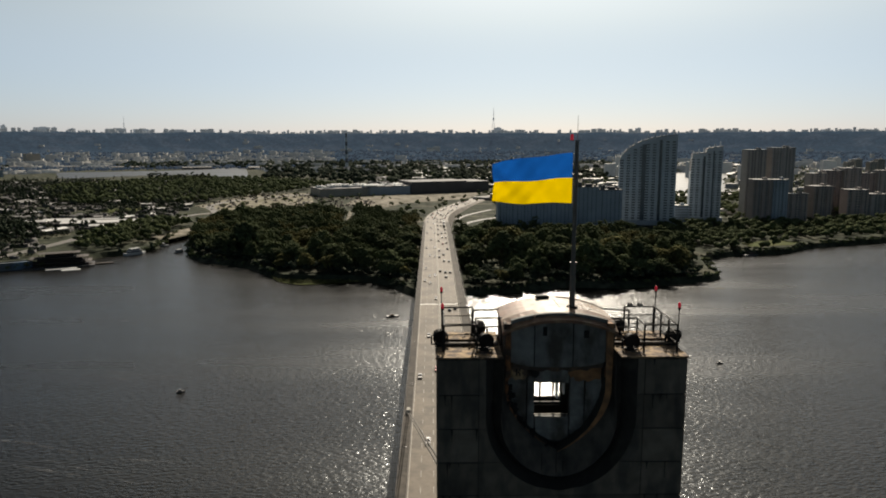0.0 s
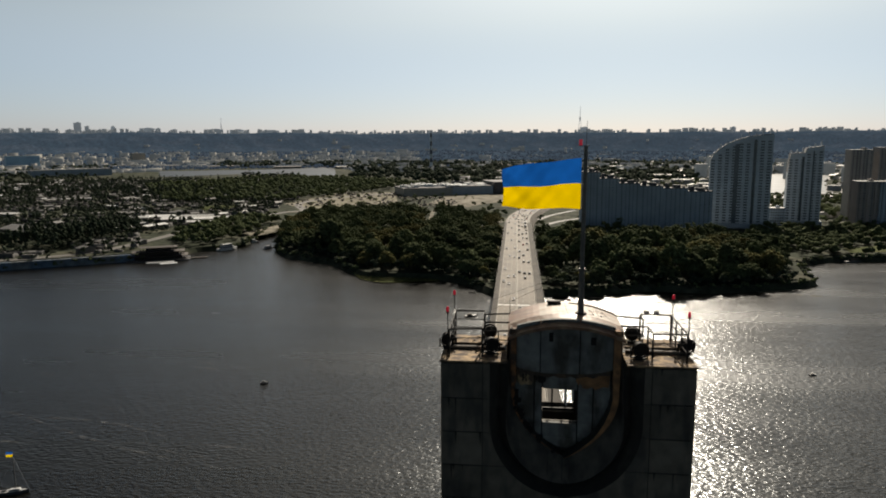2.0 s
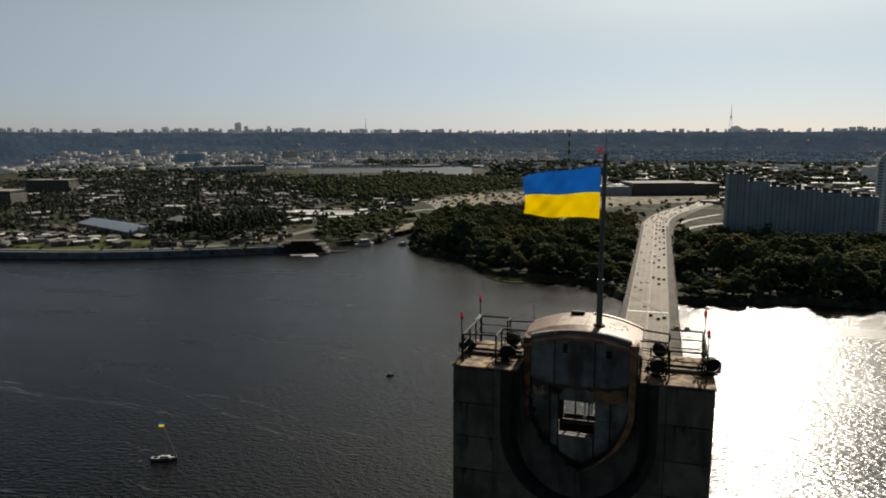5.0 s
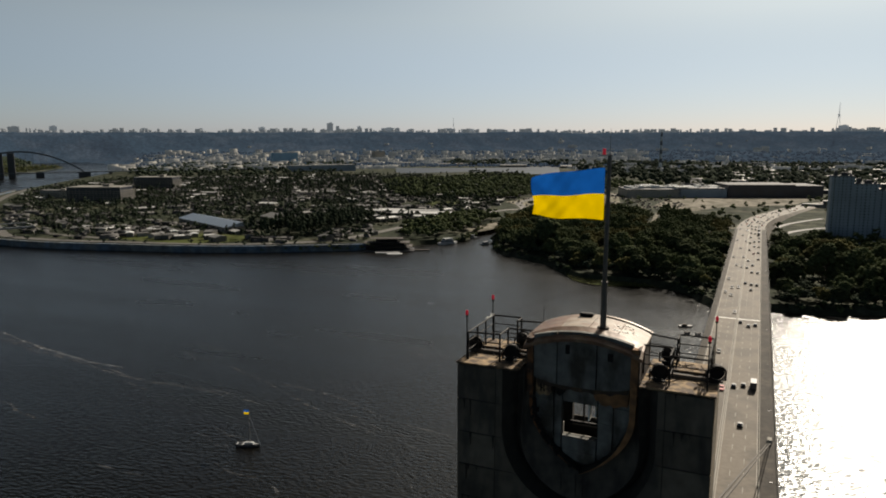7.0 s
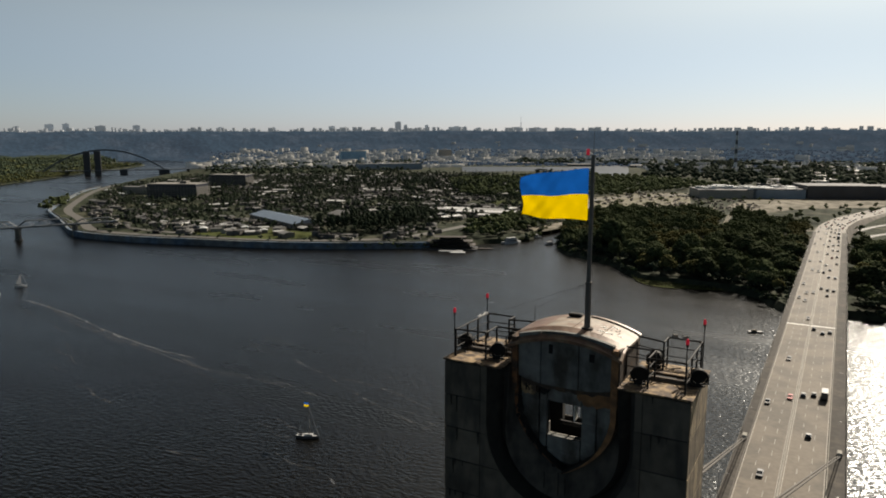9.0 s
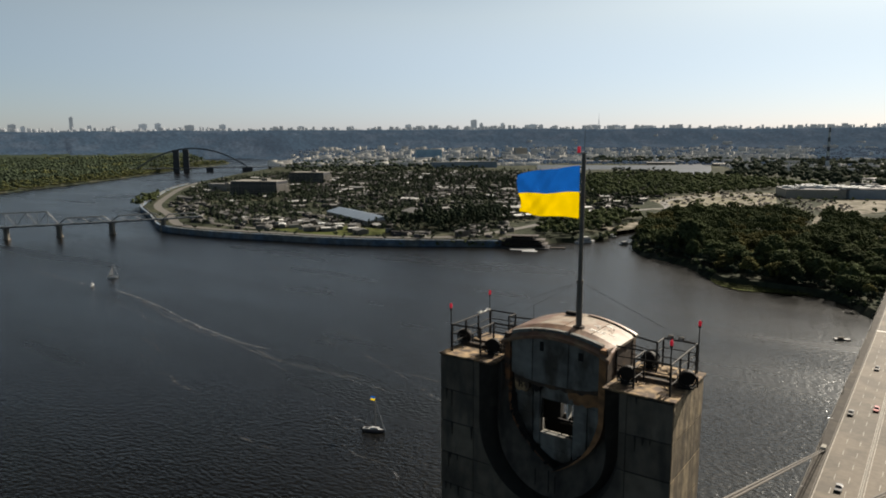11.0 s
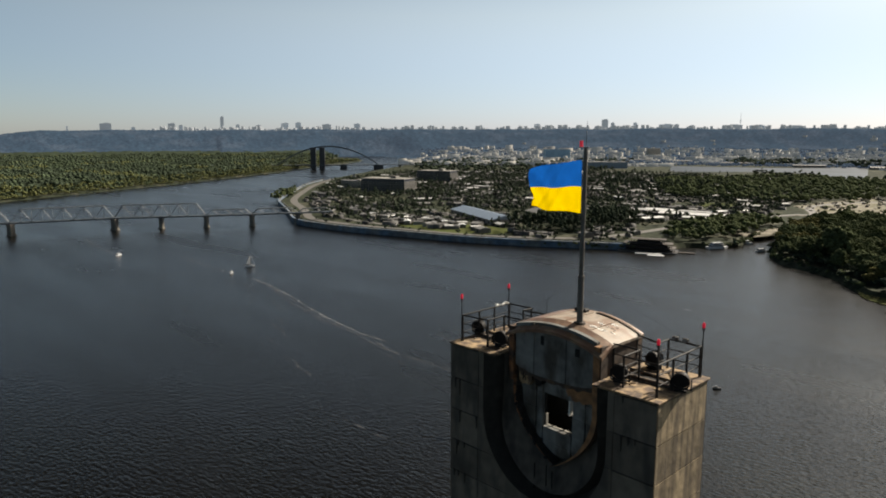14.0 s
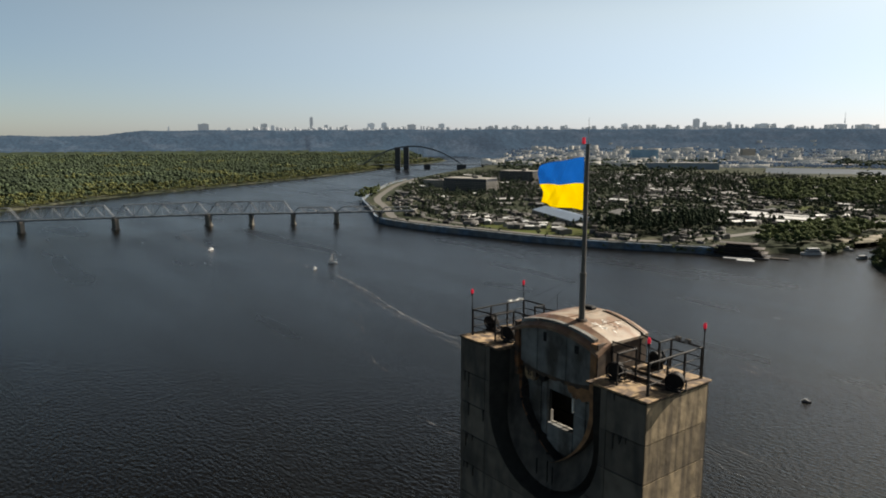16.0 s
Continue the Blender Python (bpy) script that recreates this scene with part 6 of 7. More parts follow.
for (i, j), a in index.items():
    if (i + 1, j) in index and (i, j + 1) in index and (i + 1, j + 1) in index:
        quads.append((a, index[i + 1, j], index[i + 1, j + 1], index[i, j + 1]))
va = np.array(verts)
far_q = [q for q in quads if math.hypot(*va[q[0]][:2]) > 4000]
near_q = [q for q in quads if math.hypot(*va[q[0]][:2]) <= 4000]
near_q = [q for q in near_q if noise.noise(Vector((va[q[0]][0] / 420, va[q[0]][1] / 420, 3))) >= -0.6]
# the farthest canopy takes the hill colour with its painted haze
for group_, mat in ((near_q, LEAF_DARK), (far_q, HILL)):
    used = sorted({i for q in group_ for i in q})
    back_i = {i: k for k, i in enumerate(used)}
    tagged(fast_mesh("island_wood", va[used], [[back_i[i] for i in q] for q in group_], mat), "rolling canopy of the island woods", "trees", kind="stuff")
tops = va[np.hypot(va[:, 0], va[:, 1]) < 3600]
tops = np.array([p for p in tops if noise.noise(Vector((p[0] / 420, p[1] / 420, 3))) > -0.6])
# patches of sunlit-coloured, middle and dark crowns, with low thickets between
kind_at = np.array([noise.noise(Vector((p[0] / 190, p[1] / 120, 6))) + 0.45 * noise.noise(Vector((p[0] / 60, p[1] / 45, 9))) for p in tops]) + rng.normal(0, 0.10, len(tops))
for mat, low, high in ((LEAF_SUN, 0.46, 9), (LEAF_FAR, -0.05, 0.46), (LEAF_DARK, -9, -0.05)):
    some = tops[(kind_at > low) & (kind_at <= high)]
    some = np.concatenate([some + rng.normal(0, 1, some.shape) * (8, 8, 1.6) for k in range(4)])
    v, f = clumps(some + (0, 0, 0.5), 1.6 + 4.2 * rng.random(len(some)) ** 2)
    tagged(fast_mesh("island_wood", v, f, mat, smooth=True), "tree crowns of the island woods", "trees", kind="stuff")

# ---- far city ----
bm = bmesh.new()
city_v, city_f = [], []
CUBE = np.array([(-1, -1, 0), (1, -1, 0), (1, 1, 0), (-1, 1, 0), (-1, -1, 1), (1, -1, 1), (1, 1, 1), (-1, 1, 1)], dtype=float)
CUBE_F = np.array([(0, 1, 5, 4), (1, 2, 6, 5), (2, 3, 7, 6), (3, 0, 4, 7), (4, 5, 6, 7)])


def city(n, az0, az1, r0, r1, wmax, hmax):
    for k in range(n):
        a, r = az0 + (az1 - az0) * rng.random(), r0 + (r1 - r0) * rng.random() ** 1.5
        x, y, z = on_hill(a, r)
        if r < 3330:
            z = LAND
        if inside(x, y, LAKE_FRONT):
            continue
        w, d, h = 10 + wmax * rng.random() ** 2, 8 + 10 * rng.random(), 6 + hmax * rng.random() ** 2
        t = radians(a + rng.normal(0, 12))
        v = CUBE * (w / 2, d / 2, h + 4)
        v = np.stack((v[:, 0] * math.cos(t) - v[:, 1] * math.sin(t) + x, v[:, 0] * math.sin(t) + v[:, 1] * math.cos(t) + y, v[:, 2] + z - 4), 1)
        city_f.append(CUBE_F + 8 * len(city_v))
        city_v.append(v)


bm.free()
city(900, 8, 48, 3350, 4000, 60, 22)
city(110, 34, 48, 2850, 3350, 70, 16)
city(420, -36, 24, 2500, 4100, 80, 20)
city(240, 12, 50, 2700, 3400, 90, 12)
city(60, -36, 40, 4150, 4450, 40, 12)
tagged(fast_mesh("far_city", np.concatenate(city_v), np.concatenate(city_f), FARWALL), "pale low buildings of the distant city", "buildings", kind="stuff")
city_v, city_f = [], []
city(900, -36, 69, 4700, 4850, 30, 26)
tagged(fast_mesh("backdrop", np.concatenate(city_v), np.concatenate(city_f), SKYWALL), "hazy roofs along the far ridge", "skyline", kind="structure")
trees_at = [on_hill(-36 + 84 * rng.random(), 2900 + 1250 * rng.random()) for k in range(9000)]
v, f = clumps(np.array([(x, y, max(z, LAND) + 4) for x, y, z in trees_at]), 4 + 6 * rng.random(len(trees_at)))
# these trees share the hills' haze glow
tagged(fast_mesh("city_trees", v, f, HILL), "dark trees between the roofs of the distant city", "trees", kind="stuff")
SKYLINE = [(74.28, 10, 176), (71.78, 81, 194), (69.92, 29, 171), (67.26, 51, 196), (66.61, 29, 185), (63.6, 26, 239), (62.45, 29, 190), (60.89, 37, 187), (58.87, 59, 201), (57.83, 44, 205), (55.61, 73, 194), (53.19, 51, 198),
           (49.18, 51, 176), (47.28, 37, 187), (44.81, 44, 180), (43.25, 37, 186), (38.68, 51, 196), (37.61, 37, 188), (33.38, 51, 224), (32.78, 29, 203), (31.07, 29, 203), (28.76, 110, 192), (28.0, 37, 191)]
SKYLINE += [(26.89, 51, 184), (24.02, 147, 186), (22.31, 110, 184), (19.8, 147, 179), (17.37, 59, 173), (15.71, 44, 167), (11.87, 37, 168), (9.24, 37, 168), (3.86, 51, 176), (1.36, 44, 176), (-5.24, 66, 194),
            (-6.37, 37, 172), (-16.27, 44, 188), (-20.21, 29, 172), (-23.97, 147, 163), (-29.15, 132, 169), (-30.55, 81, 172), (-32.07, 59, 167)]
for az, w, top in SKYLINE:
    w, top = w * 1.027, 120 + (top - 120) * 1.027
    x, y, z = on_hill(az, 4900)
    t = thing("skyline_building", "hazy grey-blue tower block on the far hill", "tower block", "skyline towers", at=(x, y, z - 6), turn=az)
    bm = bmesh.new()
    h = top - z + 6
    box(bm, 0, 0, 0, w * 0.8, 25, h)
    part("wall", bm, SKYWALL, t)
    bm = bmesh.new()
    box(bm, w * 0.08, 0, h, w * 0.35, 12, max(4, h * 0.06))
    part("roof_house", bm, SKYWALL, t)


def lattice(name, label, az, r, top, base_w, mat):
    x, y, z = on_hill(az, r)
    t = thing(name, label, "tower", at=(x, y, z), turn=az)
    h = top - z
    bm = bmesh.new()
    for sx, sy in ((-1, -1), (1, -1), (1, 1), (-1, 1)):
        rod(bm, (sx * base_w, sy * base_w, 0), (sx * base_w * 0.2, sy * base_w * 0.2, h * 0.55), 1.6, 1.4, 4)
    rod(bm, (0, 0, h * 0.5), (0, 0, h), base_w * 0.22, 0.8, 6)
    part("shaft", bm, mat, t)
    bm = bmesh.new()
    box(bm, 0, 0, h * 0.55, base_w * 0.9, base_w * 0.9, 8)
    part("platform", bm, mat, t)


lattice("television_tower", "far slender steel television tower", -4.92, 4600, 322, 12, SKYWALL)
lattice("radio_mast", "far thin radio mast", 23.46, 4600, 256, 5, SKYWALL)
chim = thing("chimney", "tall slim striped factory chimney", "chimney", at=(-318, 2566, LAND))
for k in range(9):
    bm = bmesh.new()
    rod(bm, (0, 0, k * 15.2), (0, 0, (k + 1) * 15.2), 6.2 - 0.35 * k, 6.2 - 0.35 * (k + 1), 12)
    part("band", bm, TILE_GREY if k % 2 else GLASS_MALL, chim)

# ---- railway truss bridge ----
PIER_STONE = material("weathered_granite", (0.20, 0.175, 0.145), 0.9, vary=0.25, scale=0.6, second=(0.10, 0.09, 0.078), second_at=0.52, second_scale=0.25, streak=0.3)
rail = thing("railway_bridge", "long grey steel truss railway bridge on stone piers", "railway bridge")
PIERS = [(-1075, -130), (-1030, -24), (-992, 82), (-957, 184), (-925, 294), (-899, 344), (-870, 392), (-843, 444), (-818, 500)]
for i, (x, y) in enumerate(PIERS):
    bm = bmesh.new()
    big = i < 5
    box(bm, x, y, -3, 9 if big else 6.5, 5.5 if big else 4.0, 17 if big else 16, 18, bevel=0.6)
    box(bm, x, y, 13, 10 if big else 7.5, 6.5 if big else 5.0, 1.6, 18)
    box(bm, x, y, -3, 11 if big else 8.5, 7.5 if big else 5.5, 4.6, 18, bevel=0.5)
    part("pier", bm, PIER_STONE, rail)


def span(a, b, h):
    a, b = Vector((*a, 16)), Vector((*b, 16))
    d = (b - a)
    L = d.length
    u = d.normalized()
    s = Vector((-u.y, u.x, 0)) * 3.2
    bm = bmesh.new()
    box(bm, *((a + b) / 2 - Vector((0, 0, 1.6))), L, 7.0, 1.8, math.degrees(math.atan2(u.y, u.x)))
    part("deck", bm, GREEN_STEEL, rail)
    n = max(4, int(L / 11)) if h > 8 else max(5, int(L / 8))
    for k in (-1, 1):
        bm = bmesh.new()
        up = Vector((0, 0, h))
        P = [a + u * L * i / n + s * k for i in range(n + 1)]
        rod(bm, P[0], P[-1], 0.35, sides=4)
        rod(bm, P[1] + up, P[-2] + up, 0.4, sides=4)
        rod(bm, P[0], P[1] + up, 0.4, sides=4)
        rod(bm, P[-1], P[-2] + up, 0.4, sides=4)
        for i in range(1, n):
            if i % 2 == 0 or h > 8:
                rod(bm, P[i], P[i] + up, 0.2, sides=4)
            if i < n - 1:
                rod(bm, P[i] + (up if i % 2 else Vector()), P[i + 1] + (Vector() if i % 2 else up), 0.26, sides=4)
        part("truss", bm, GREEN_STEEL, rail)


for a, b in zip(PIERS[:4], PIERS[1:5]):
    span(a, b, 16)
span(PIERS[4], PIERS[6], 16)
for a, b in zip(PIERS[6:-1], PIERS[7:]):
    span(a, b, 7)
span((-818, 500), (-800, 545), 5)

# ---- arch bridge far upstream ----
arch_b = thing("arch_bridge", "long road bridge with a great steel arch and dark pylons", "arch bridge")
A0, A1 = Vector((-2560, 900, 0)), Vector((-1700, 2040, 0))
ua = (A1 - A0).normalized()
bm = bmesh.new()
box(bm, *((A0 + A1) / 2 + Vector((0, 0, 13))), (A1 - A0).length, 22, 3, math.degrees(math.atan2(ua.y, ua.x)))
part("deck", bm, GREEN_STEEL, arch_b)
def arch_rib(c, half, top, z0, n=20):
    bm = bmesh.new()
    pts = [c + ua * half * (2 * k / n - 1) + Vector((0, 0, z0 + (top - z0) * (1 - (2 * k / n - 1) ** 2))) for k in range(n + 1)]
    across = Vector((-ua.y, ua.x, 0))
    rings = [[bm.verts.new(p + across * 2.2 * sx + Vector((0, 0, 2.6 * sz))) for sx, sz in ((-1, -1), (1, -1), (1, 1), (-1, 1))] for p in pts]
    for p, q in zip(rings, rings[1:]):
        for k in range(4):
            bm.faces.new((p[k], p[(k + 1) % 4], q[(k + 1) % 4], q[k]))
    bm.faces.new(rings[0])
    bm.faces.new(rings[-1][::-1])
    part("arch", bm, GREEN_STEEL, arch_b)
    for k in range(2, n - 1):
        bm = bmesh.new()
        rod(bm, (pts[k].x, pts[k].y, 15), pts[k], 0.35, sides=4)
        part("hanger", bm, GREEN_STEEL, arch_b)


C = Vector((-2136, 1461, 0))
arch_rib(C, 192, 82, 8)
for off, w, h in ((-54, 28, 78), (-22, 28, 78), (55, 34, 16), (182, 50, 14), (-175, 44, 16), (-260, 30, 12)):
    p = C + ua * off
    bm = bmesh.new()
    box(bm, p.x, p.y, -3, w * 0.7, 20, h + 3, math.degrees(math.atan2(ua.y, ua.x)))
    part("pier", bm, HULL_DARK, arch_b)
for off in (-420, -330, 260, 340, 420):
    p = C + ua * off
    bm = bmesh.new()
    box(bm, p.x, p.y, -3, 8, 16, 16, math.degrees(math.atan2(ua.y, ua.x)))
    part("pier", bm, CONCRETE, arch_b)
# ---- boats ----
FOAM_TRAIL = material("thin_foam", (0.095, 0.102, 0.112), 0.8, vary=0.3, scale=0.5)
n, l = FOAM_TRAIL.node_tree.nodes, FOAM_TRAIL.node_tree.links
gaps, cutn, clear, mixf = n.new("ShaderNodeTexNoise"), n.new("ShaderNodeMapRange"), n.new("ShaderNodeBsdfTransparent"), n.new("ShaderNodeMixShader")
gaps.inputs["Scale"].default_value, gaps.inputs["Detail"].default_value = 0.25, 8
l.new(n.new("ShaderNodeNewGeometry").outputs["Position"], gaps.inputs["Vector"])
cutn.inputs["From Min"].default_value, cutn.inputs["From Max"].default_value = 0.40, 1.0
l.new(gaps.outputs["Fac"], cutn.inputs["Value"])
l.new(cutn.outputs["Result"], mixf.inputs[0])
l.new(clear.outputs["BSDF"], mixf.inputs[1])
l.new(n["Principled BSDF"].outputs["BSDF"], mixf.inputs[2])
l.new(mixf.outputs["Shader"], n["Material Output"].inputs["Surface"])


def foam_copy(name, share):
    """The same foam, thicker."""
    m = FOAM_TRAIL.copy()
    m.name = name
    for nd in m.node_tree.nodes:
        if nd.type == "MAP_RANGE" and abs(nd.inputs["From Max"].default_value - 1.0) < 0.01:
            nd.inputs["From Min"].default_value, nd.inputs["From Max"].default_value = 0.30, share
        if nd.type == "HUE_SAT":
            nd.inputs["Color"].default_value = (0.16, 0.17, 0.185, 1)
    return m


WAKE = foam_copy("fresh_wake_foam", 0.85)


def trail(line, width, label, mat=None):
    """A wandering streak of foam of uneven width."""
    pts = []
    for (x0, y0), (x1, y1) in zip(line, line[1:]):
        n = max(1, int(math.hypot(x1 - x0, y1 - y0) / 3))
        pts += [(x0 + (x1 - x0) * k / n, y0 + (y1 - y0) * k / n) for k in range(n)]
    pts.append(line[-1])
    bm = bmesh.new()
    rows = []
    for i, (x, y) in enumerate(pts):
        (xa, ya), (xb, yb) = pts[max(i - 1, 0)], pts[min(i + 1, len(pts) - 1)]
        d = Vector((xb - xa, yb - ya, 0)).normalized()
        side = Vector((-d.y, d.x, 0))
        v = Vector((x / 14, y / 14, width))
        mid = Vector((x, y, 0.05)) + side * 1.6 * noise.noise(v)
        w = width * max(0.12, 0.55 + 1.1 * noise.noise(v * 2.3 + Vector((5, 0, 0)))) * min(1, (i + 1) / 4, (len(pts) - i) / 4)
        rows.append([bm.verts.new(mid + side * w / 2), bm.verts.new(mid - side * w / 2)])
    for p, q in zip(rows, rows[1:]):
        bm.faces.new((p[0], p[1], q[1], q[0]))
    ob = part("foam_trail", bm, mat or FOAM_TRAIL)
    if ob.data.polygons[0].normal.z < 0:
        ob.data.flip_normals()
    tagged(ob, label, "foam", kind="structure")


def motor_boat(x, y, turn, L, name="motor_boat", label="white river boat", decks=1, wake=0.0):
    t = thing(name, label, "boat", at=(x, y, 0), turn=turn)
    w = L * 0.28
    bm = bmesh.new()
    prism(bm, [(-L / 2, -w / 2), (L * 0.25, -w / 2), (L / 2, 0), (L * 0.25, w / 2), (-L / 2, w / 2)], -0.3, L * 0.09 + 0.3)
    part("hull", bm, HULL, t)
    bm = bmesh.new()
    prism(bm, [(-L * 0.5 - 0.03, -w / 2 - 0.03), (L * 0.25, -w / 2 - 0.03), (L / 2 + 0.06, 0), (L * 0.25, w / 2 + 0.03), (-L * 0.5 - 0.03, w / 2 + 0.03)], -0.3, 0.35)
    part("waterline_band", bm, HULL_DARK, t, "dark band at the waterline")
    bm = bmesh.new()
    rod(bm, (-L * 0.1, 0, L * 0.09 + 0.2), (-L * 0.1, 0, L * 0.09 + 2.6 + 2.3 * decks), 0.07, 0.04)
    part("mast", bm, STEEL, t)
    for y in (-w * 0.45, w * 0.45):
        bm = bmesh.new()
        rod(bm, (L * 0.02, y, L * 0.09 + 1.1), (L * 0.27, y, L * 0.09 + 1.1), 0.05, sides=4)
        part("rail", bm, STEEL, t)
    for k in range(decks):
        bm = bmesh.new()
        box(bm, -L * 0.06, 0, L * 0.09 + 0.3 + k * 2.3, L * (0.6 - 0.15 * k), w * 0.75, min(2.2, L * 0.16), bevel=0.1)
        cabin = part("cabin", bm, HULL, t)
        bm = bmesh.new()
        box(bm, -L * 0.06, 0, L * 0.09 + 0.3 + k * 2.3 + min(2.2, L * 0.16) * 0.35, L * (0.6 - 0.15 * k) + 0.05, w * 0.75 + 0.05, min(2.2, L * 0.16) * 0.35)
        part("window_band", bm, GLASS_DARK, cabin)
    if wake:
        trail(smooth_line(wake, 6), 1.6, "thin pale wake behind a boat", WAKE)


def sail_boat(x, y, turn, L, mast, sails, label):
    t = thing("sailing_boat", label, "sailing boat", at=(x, y, 0), turn=turn)
    bm = bmesh.new()
    w = L * 0.3
    prism(bm, [(-L / 2, -w * 0.35), (0, -w / 2), (L * 0.3, -w * 0.35), (L / 2, 0), (L * 0.3, w * 0.35), (0, w / 2), (-L / 2, w * 0.35)], -0.3, 1.0)
    part("hull", bm, HULL_DARK if not sails else HULL, t)
    bm = bmesh.new()
    prism(bm, [(-L * 0.48, -w * 0.33), (0, -w * 0.46), (L * 0.46, 0), (0, w * 0.46), (-L * 0.48, w * 0.33)], 1.0, 1.12)
    box(bm, L * 0.05, 0, 1.1, L * 0.35, w * 0.5, 0.6, bevel=0.12)
    part("deck", bm, HULL, t)
    bm = bmesh.new()
    rod(bm, (L * 0.08, 0, 1), (L * 0.08, 0, mast), 0.17, 0.12)
    rod(bm, (L * 0.08, 0, 2.4), (-L * 0.4, 0, 2.4), 0.06)
    spar = part("mast", bm, STEEL, t)
    bm = bmesh.new()
    rod(bm, (L * 0.5, 0, 1), (L * 0.08, 0, mast), 0.11, 0.07, sides=6)
    part("rolled_jib", bm, HULL, t, "white jib rolled round the forestay")
    bm = bmesh.new()
    rod(bm, (-L * 0.5, 0, 1), (L * 0.08, 0, mast), 0.03, sides=4)
    part("backstay", bm, STEEL, spar)
    for k in (-1, 1):
        bm = bmesh.new()
        rod(bm, (L * 0.05, k * w * 0.48, 1), (L * 0.08, 0, mast * 0.8), 0.03, sides=4)
        part("shroud", bm, STEEL, spar)
        bm = bmesh.new()
        rod(bm, (-L * 0.42, k * w * 0.36, 1.75), (L * 0.3, k * w * 0.36, 1.75), 0.04, sides=4)
        part("guard_rail", bm, STEEL, t)
    bm = bmesh.new()
    box(bm, -L * 0.3, 0, 1.1, L * 0.18, w * 0.4, 0.35, bevel=0.08)
    part("cockpit", bm, HULL_DARK, t)
    if sails:
        bm = bmesh.new()
        v = [bm.verts.new(p) for p in ((L * 0.06, 0, 2.5), (-L * 0.38, 0.5, 2.5), (L * 0.06, 0, mast - 0.5))]
        bm.faces.new(v)
        bmesh.ops.solidify(bm, geom=bm.faces[:], thickness=0.05)
        part("sail", bm, HULL, t)
    return t


for k in range(26):
    x, y = -520 + 420 * rng.random(), 150 + 190 * rng.random()
    L = 14 + 40 * rng.random()
    trail([(x + L * i / 4, y - 0.22 * L * i / 4 + rng.normal(0, 1.5)) for i in range(5)], 1.0 + 0.8 * rng.random(), "faint streak of foam drifting on the water")
for line in ([(-561, 288), (-456, 256), (-391, 241), (-342, 231), (-297, 228)],
             [(-480, 260), (-417, 243), (-369, 233), (-333, 230), (-298, 224), (-267, 220)],
             [(-416, 244), (-375, 237), (-328, 229), (-295, 223), (-266, 222)],
             [(-264, 223), (-234, 223), (-208, 221), (-186, 221)],
             [(-503, 408), (-447, 390)],
             [(-307, 283), (-266, 278)],
             [(-221, 246), (-177, 243), (-137, 229)],
             [(-249, 258), (-210, 243), (-160, 221), (-132, 213)],
             [(-508, 266), (-415, 246), (-353, 231)],
             [(-332, 233), (-272, 222), (-236, 225), (-204, 225)],
             [(-250, 301), (-210, 297)],
             [(-118, 325), (-83, 313)],
             [(-220, 147), (-192, 146)],
             [(-128, 226), (-100, 223)]):
    trail(smooth_line(line, 6), 1.9, "pale streak of foam drifting on the water")
trail(smooth_line([(-525, 268), (-459, 259), (-384, 242), (-332, 233), (-297, 231)], 8), 2.2, "long pale wake across the river", WAKE)
yacht = sail_boat(-173, 182, 20, 9.6, 13.6, False, "dark sailing yacht with bare mast and white deck")
yf = thing("flag", "small blue and yellow flag at the masthead", "flag", at=(-173 + 0.8, 182 + 0.3, 13.2))
for z, m in ((0, YELLOW_CLOTH), (0.9, BLUE_CLOTH)):
    verts, quads = [], []
    for i in range(13):
        for j in range(3):
            verts.append((-3.2 * i / 12, 0.9 * i / 12 + 0.15 * math.sin(i * 0.9), z + 0.45 * j - 0.06 * i))
    for i in range(12):
        for j in range(2):
            quads.append((i * 3 + j, i * 3 + j + 1, i * 3 + j + 4, i * 3 + j + 3))
    fast_mesh("stripe", verts, quads, m, yf, smooth=True)
sail_boat(-572, 293, 60, 9, 12, True, "small white sailing boat under sail")
motor_boat(-719, 226, -50, 9, "motor_boat", "white motor boat with a wake", 1, [(-723, 227), (-761, 229), (-812, 233), (-872, 242)])
motor_boat(-554, 265, -40, 7, "motor_boat", "small white motor boat with a wake", 1, [(-556, 266), (-588, 266), (-627, 267), (-677, 270)])
motor_boat(-318, 708, 60, 25, "river_ship", "white river passenger ship moored at the inlet", 2)
motor_boat(-313, 765, 20, 17, "river_ship", "white flat-roofed houseboat moored at the inlet", 1)
motor_boat(-277, 722, 60, 13, "motor_boat", "blue-white cabin boat moored at the inlet", 1)
motor_boat(-268, 738, 60, 11, "motor_boat", "dark cabin boat moored at the inlet", 1)
motor_boat(-340, 700, 30, 11, "motor_boat", "small white launch moored by the shore", 1)
motor_boat(-1500, 1010, 40, 12, "motor_boat", "small white motor boat far upstream", 1)
for x, y, L in ((-32, 440, 9), (150, 335, 4), (-126, 297, 4), (330, 690, 34)):
    t = thing("barge" if L > 6 else "rowing_boat", "dark flat barge at anchor" if L > 6 else "small dark fishing boat", "boat", at=(x, y, 0), turn=20)
    bm = bmesh.new()
    prism(bm, [(-L / 2, -L * 0.18), (L * 0.3, -L * 0.18), (L / 2, 0), (L * 0.3, L * 0.18), (-L / 2, L * 0.18)], -0.3, 0.6 + L * 0.03)
    part("hull", bm, HULL_DARK, t)
    bm = bmesh.new()
    box(bm, -L * 0.1, 0, 0.6 + L * 0.03, L * 0.35, L * 0.22, 0.5 + L * 0.04, bevel=0.08)
    part("cargo", bm, BARK if L > 6 else STEEL, t)

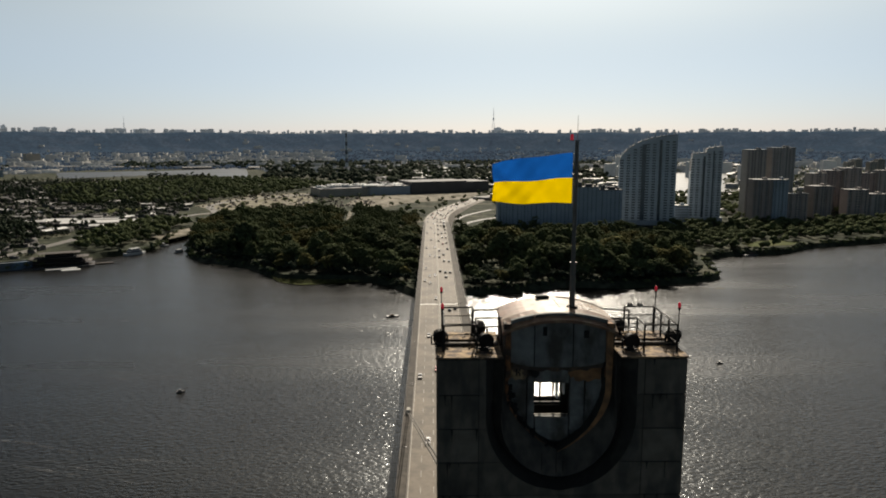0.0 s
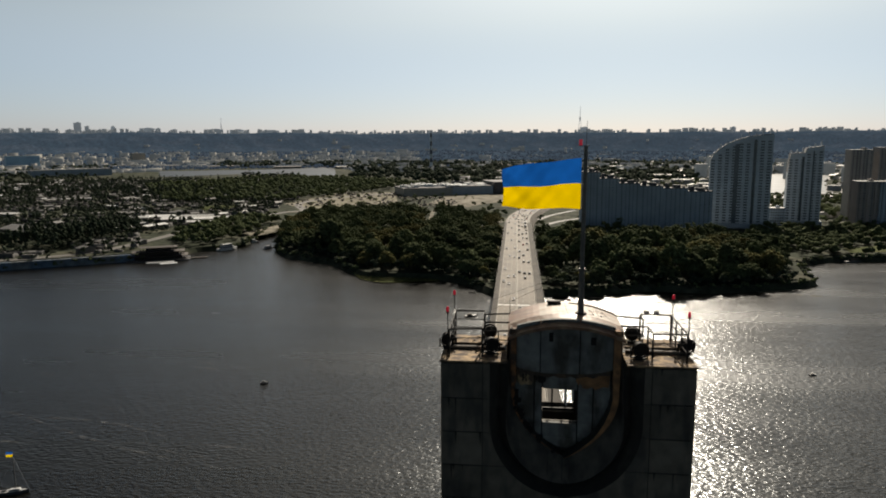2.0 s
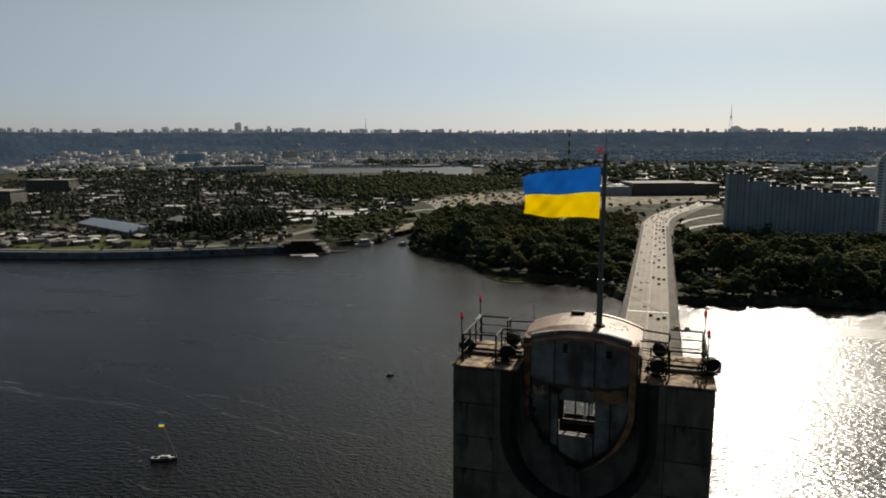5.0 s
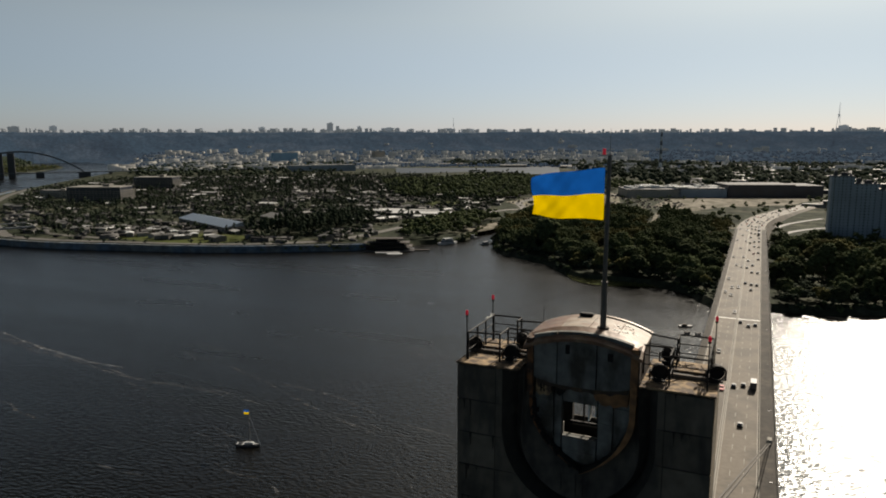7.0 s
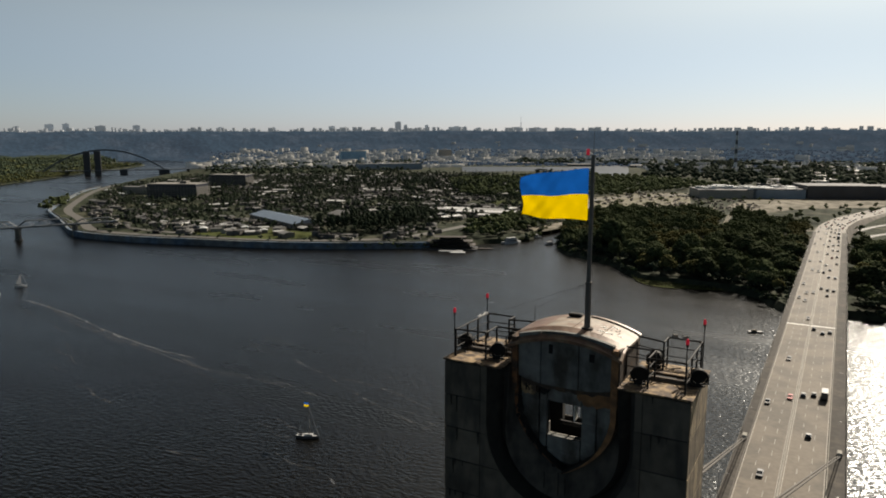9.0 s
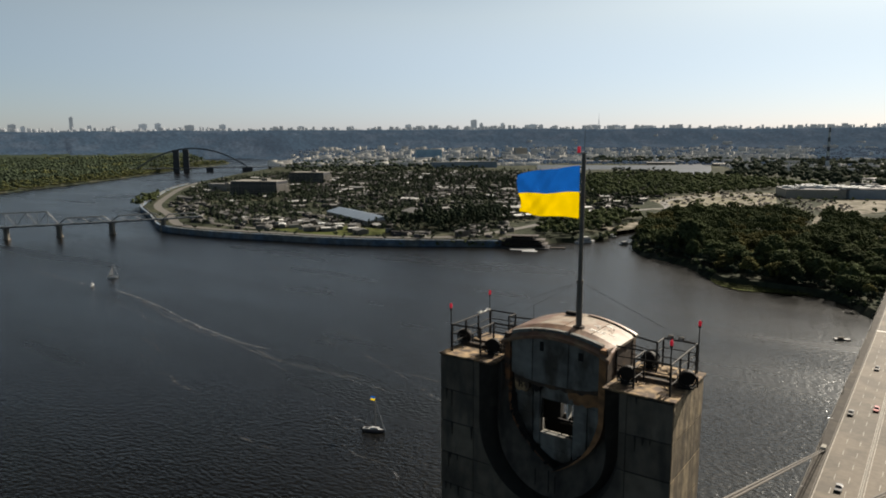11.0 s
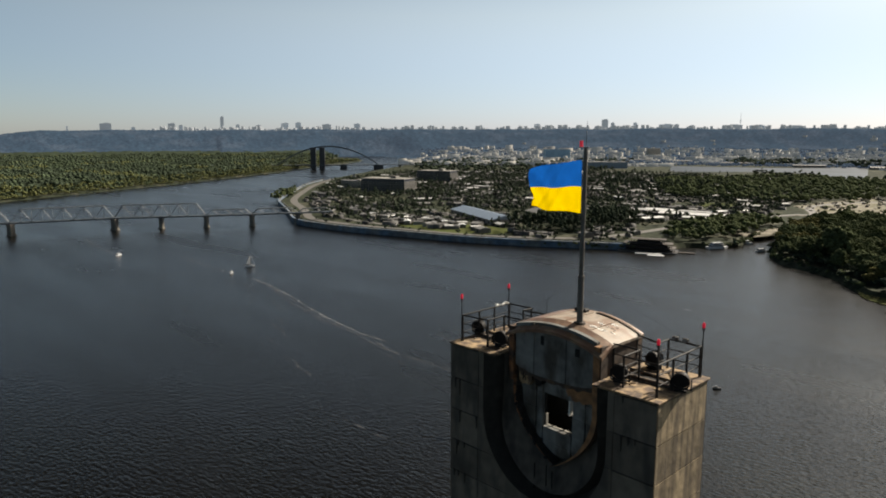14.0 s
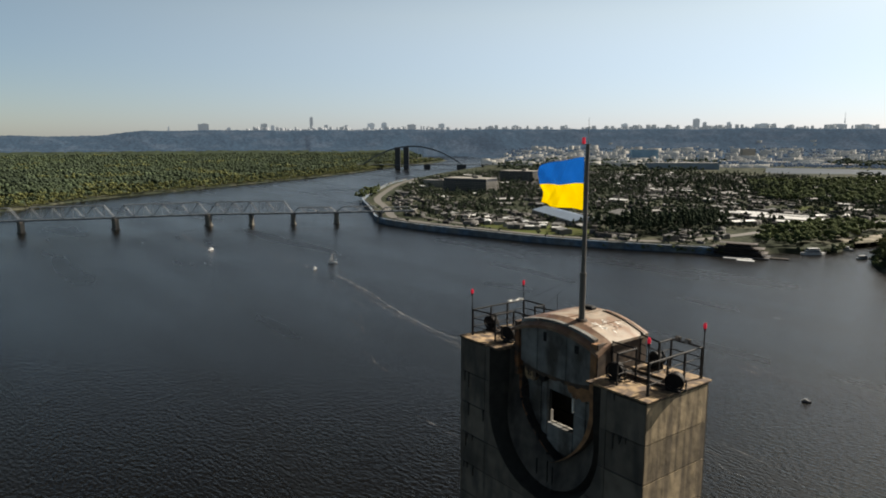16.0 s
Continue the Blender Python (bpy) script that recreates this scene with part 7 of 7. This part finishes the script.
# ---- cars ----
CAR_PAINT = {k: material(k + "_car_paint", c, 0.35, 0.2, vary=0.04, scale=0.5) for k, c in (("black", (0.012, 0.012, 0.014)), ("white", (0.6, 0.6, 0.6)), ("silver", (0.28, 0.28, 0.29)), ("red", (0.25, 0.02, 0.02)), ("grey", (0.06, 0.062, 0.068)))}
TYRE = material("tyre_rubber", (0.015, 0.015, 0.015), 0.9, vary=0.1, scale=3.0)


def car_proto(colour):
    t = thing("car", colour + " passenger car on the bridge", "car", "cars on the bridge", at=(0, 0, -50))
    bm = bmesh.new()
    upright(bm, [(-2.15, 0.35), (2.15, 0.35), (2.2, 0.75), (1.2, 0.95), (-1.9, 1.0), (-2.2, 0.8)], -0.88, 0.88)
    part("body", bm, CAR_PAINT[colour], t)
    bm = bmesh.new()
    upright(bm, [(1.15, 0.95), (0.45, 1.45), (-1.2, 1.47), (-1.95, 0.98)], -0.76, 0.76)
    part("glasshouse", bm, GLASS_DARK, t)
    bm = bmesh.new()
    box(bm, -0.4, 0, 1.46, 1.5, 1.35, 0.05)
    part("roof", bm, CAR_PAINT[colour], t)
    for x in (-1.35, 1.35):
        for y in (-0.8, 0.8):
            bm = bmesh.new()
            rod(bm, (x, y - 0.11, 0.33), (x, y + 0.11, 0.33), 0.33, sides=12)
            part("wheel", bm, TYRE, t)
    return t


def truck_proto():
    t = thing("truck", "box truck with pale cargo body", "truck", "trucks on the bridge", at=(0, 0, -50))
    for name, x, z, L, h, w, m in (("cab", 3.6, 0.6, 1.8, 2.1, 2.2, CAR_PAINT["white"]), ("cargo_box", -0.6, 0.9, 6.2, 2.6, 2.4, CAR_PAINT["grey"]), ("chassis", 0.2, 0.5, 8, 0.4, 1.6, BLACK)):
        bm = bmesh.new()
        box(bm, x, 0, z, L, w, h, bevel=0.06)
        part(name, bm, m, t)
    for x in (-2.6, 3.3):
        for y in (-1, 1):
            bm = bmesh.new()
            rod(bm, (x, y - 0.15, 0.5), (x, y + 0.15, 0.5), 0.5, sides=12)
            part("wheel", bm, TYRE, t)
    return t


cars = {k: car_proto(k) for k in CAR_PAINT}
truck = truck_proto()
lanes = ((-10.4, -90), (-6.7, -90), (-3.0, -90), (1.0, 90), (4.8, 90), (8.6, 90))
for lane, (x, turn) in enumerate(lanes):
    y = 120 + 37 * ((lane * 7) % 5)
    while y < 860:
        k = rng.choice(["black", "black", "grey", "grey", "silver", "white", "red"], p=[0.2, 0.2, 0.15, 0.15, 0.12, 0.12, 0.06])
        big = lane == 5 and rng.random() < 0.18
        t = copy_thing(truck if big else cars[k], pose(x + 0.6 * (rng.random() - 0.5), y, DECK + 0.025, 0, 0, turn))
        y += (26 + 95 * rng.random()) * (1.0 if lane > 2 else 1.7) * (0.55 if y > 450 else 1)
for i, (x, y) in enumerate(RAMP[6:40]):
    d = math.degrees(math.atan2(RAMP[i + 7][1] - y, RAMP[i + 7][0] - x))
    for off in (-10, -6, -2.5, 3, 7, 11):
        if rng.random() < 0.34:
            z = float(np.interp(y, [800, 900, 1150, 1400], [DECK, 17, 9, LAND + 0.6]))
            k = ["black", "grey", "silver", "white", "red"][int(rng.integers(0, 5))]
            copy_thing(cars[k], pose(x + off * math.sin(radians(d)), y - off * math.cos(radians(d)), z + 0.05, 0, 0, d))
for t in (*cars.values(), truck):
    for o in list(t.children):
        bpy.data.objects.remove(o)
    bpy.data.objects.remove(t)
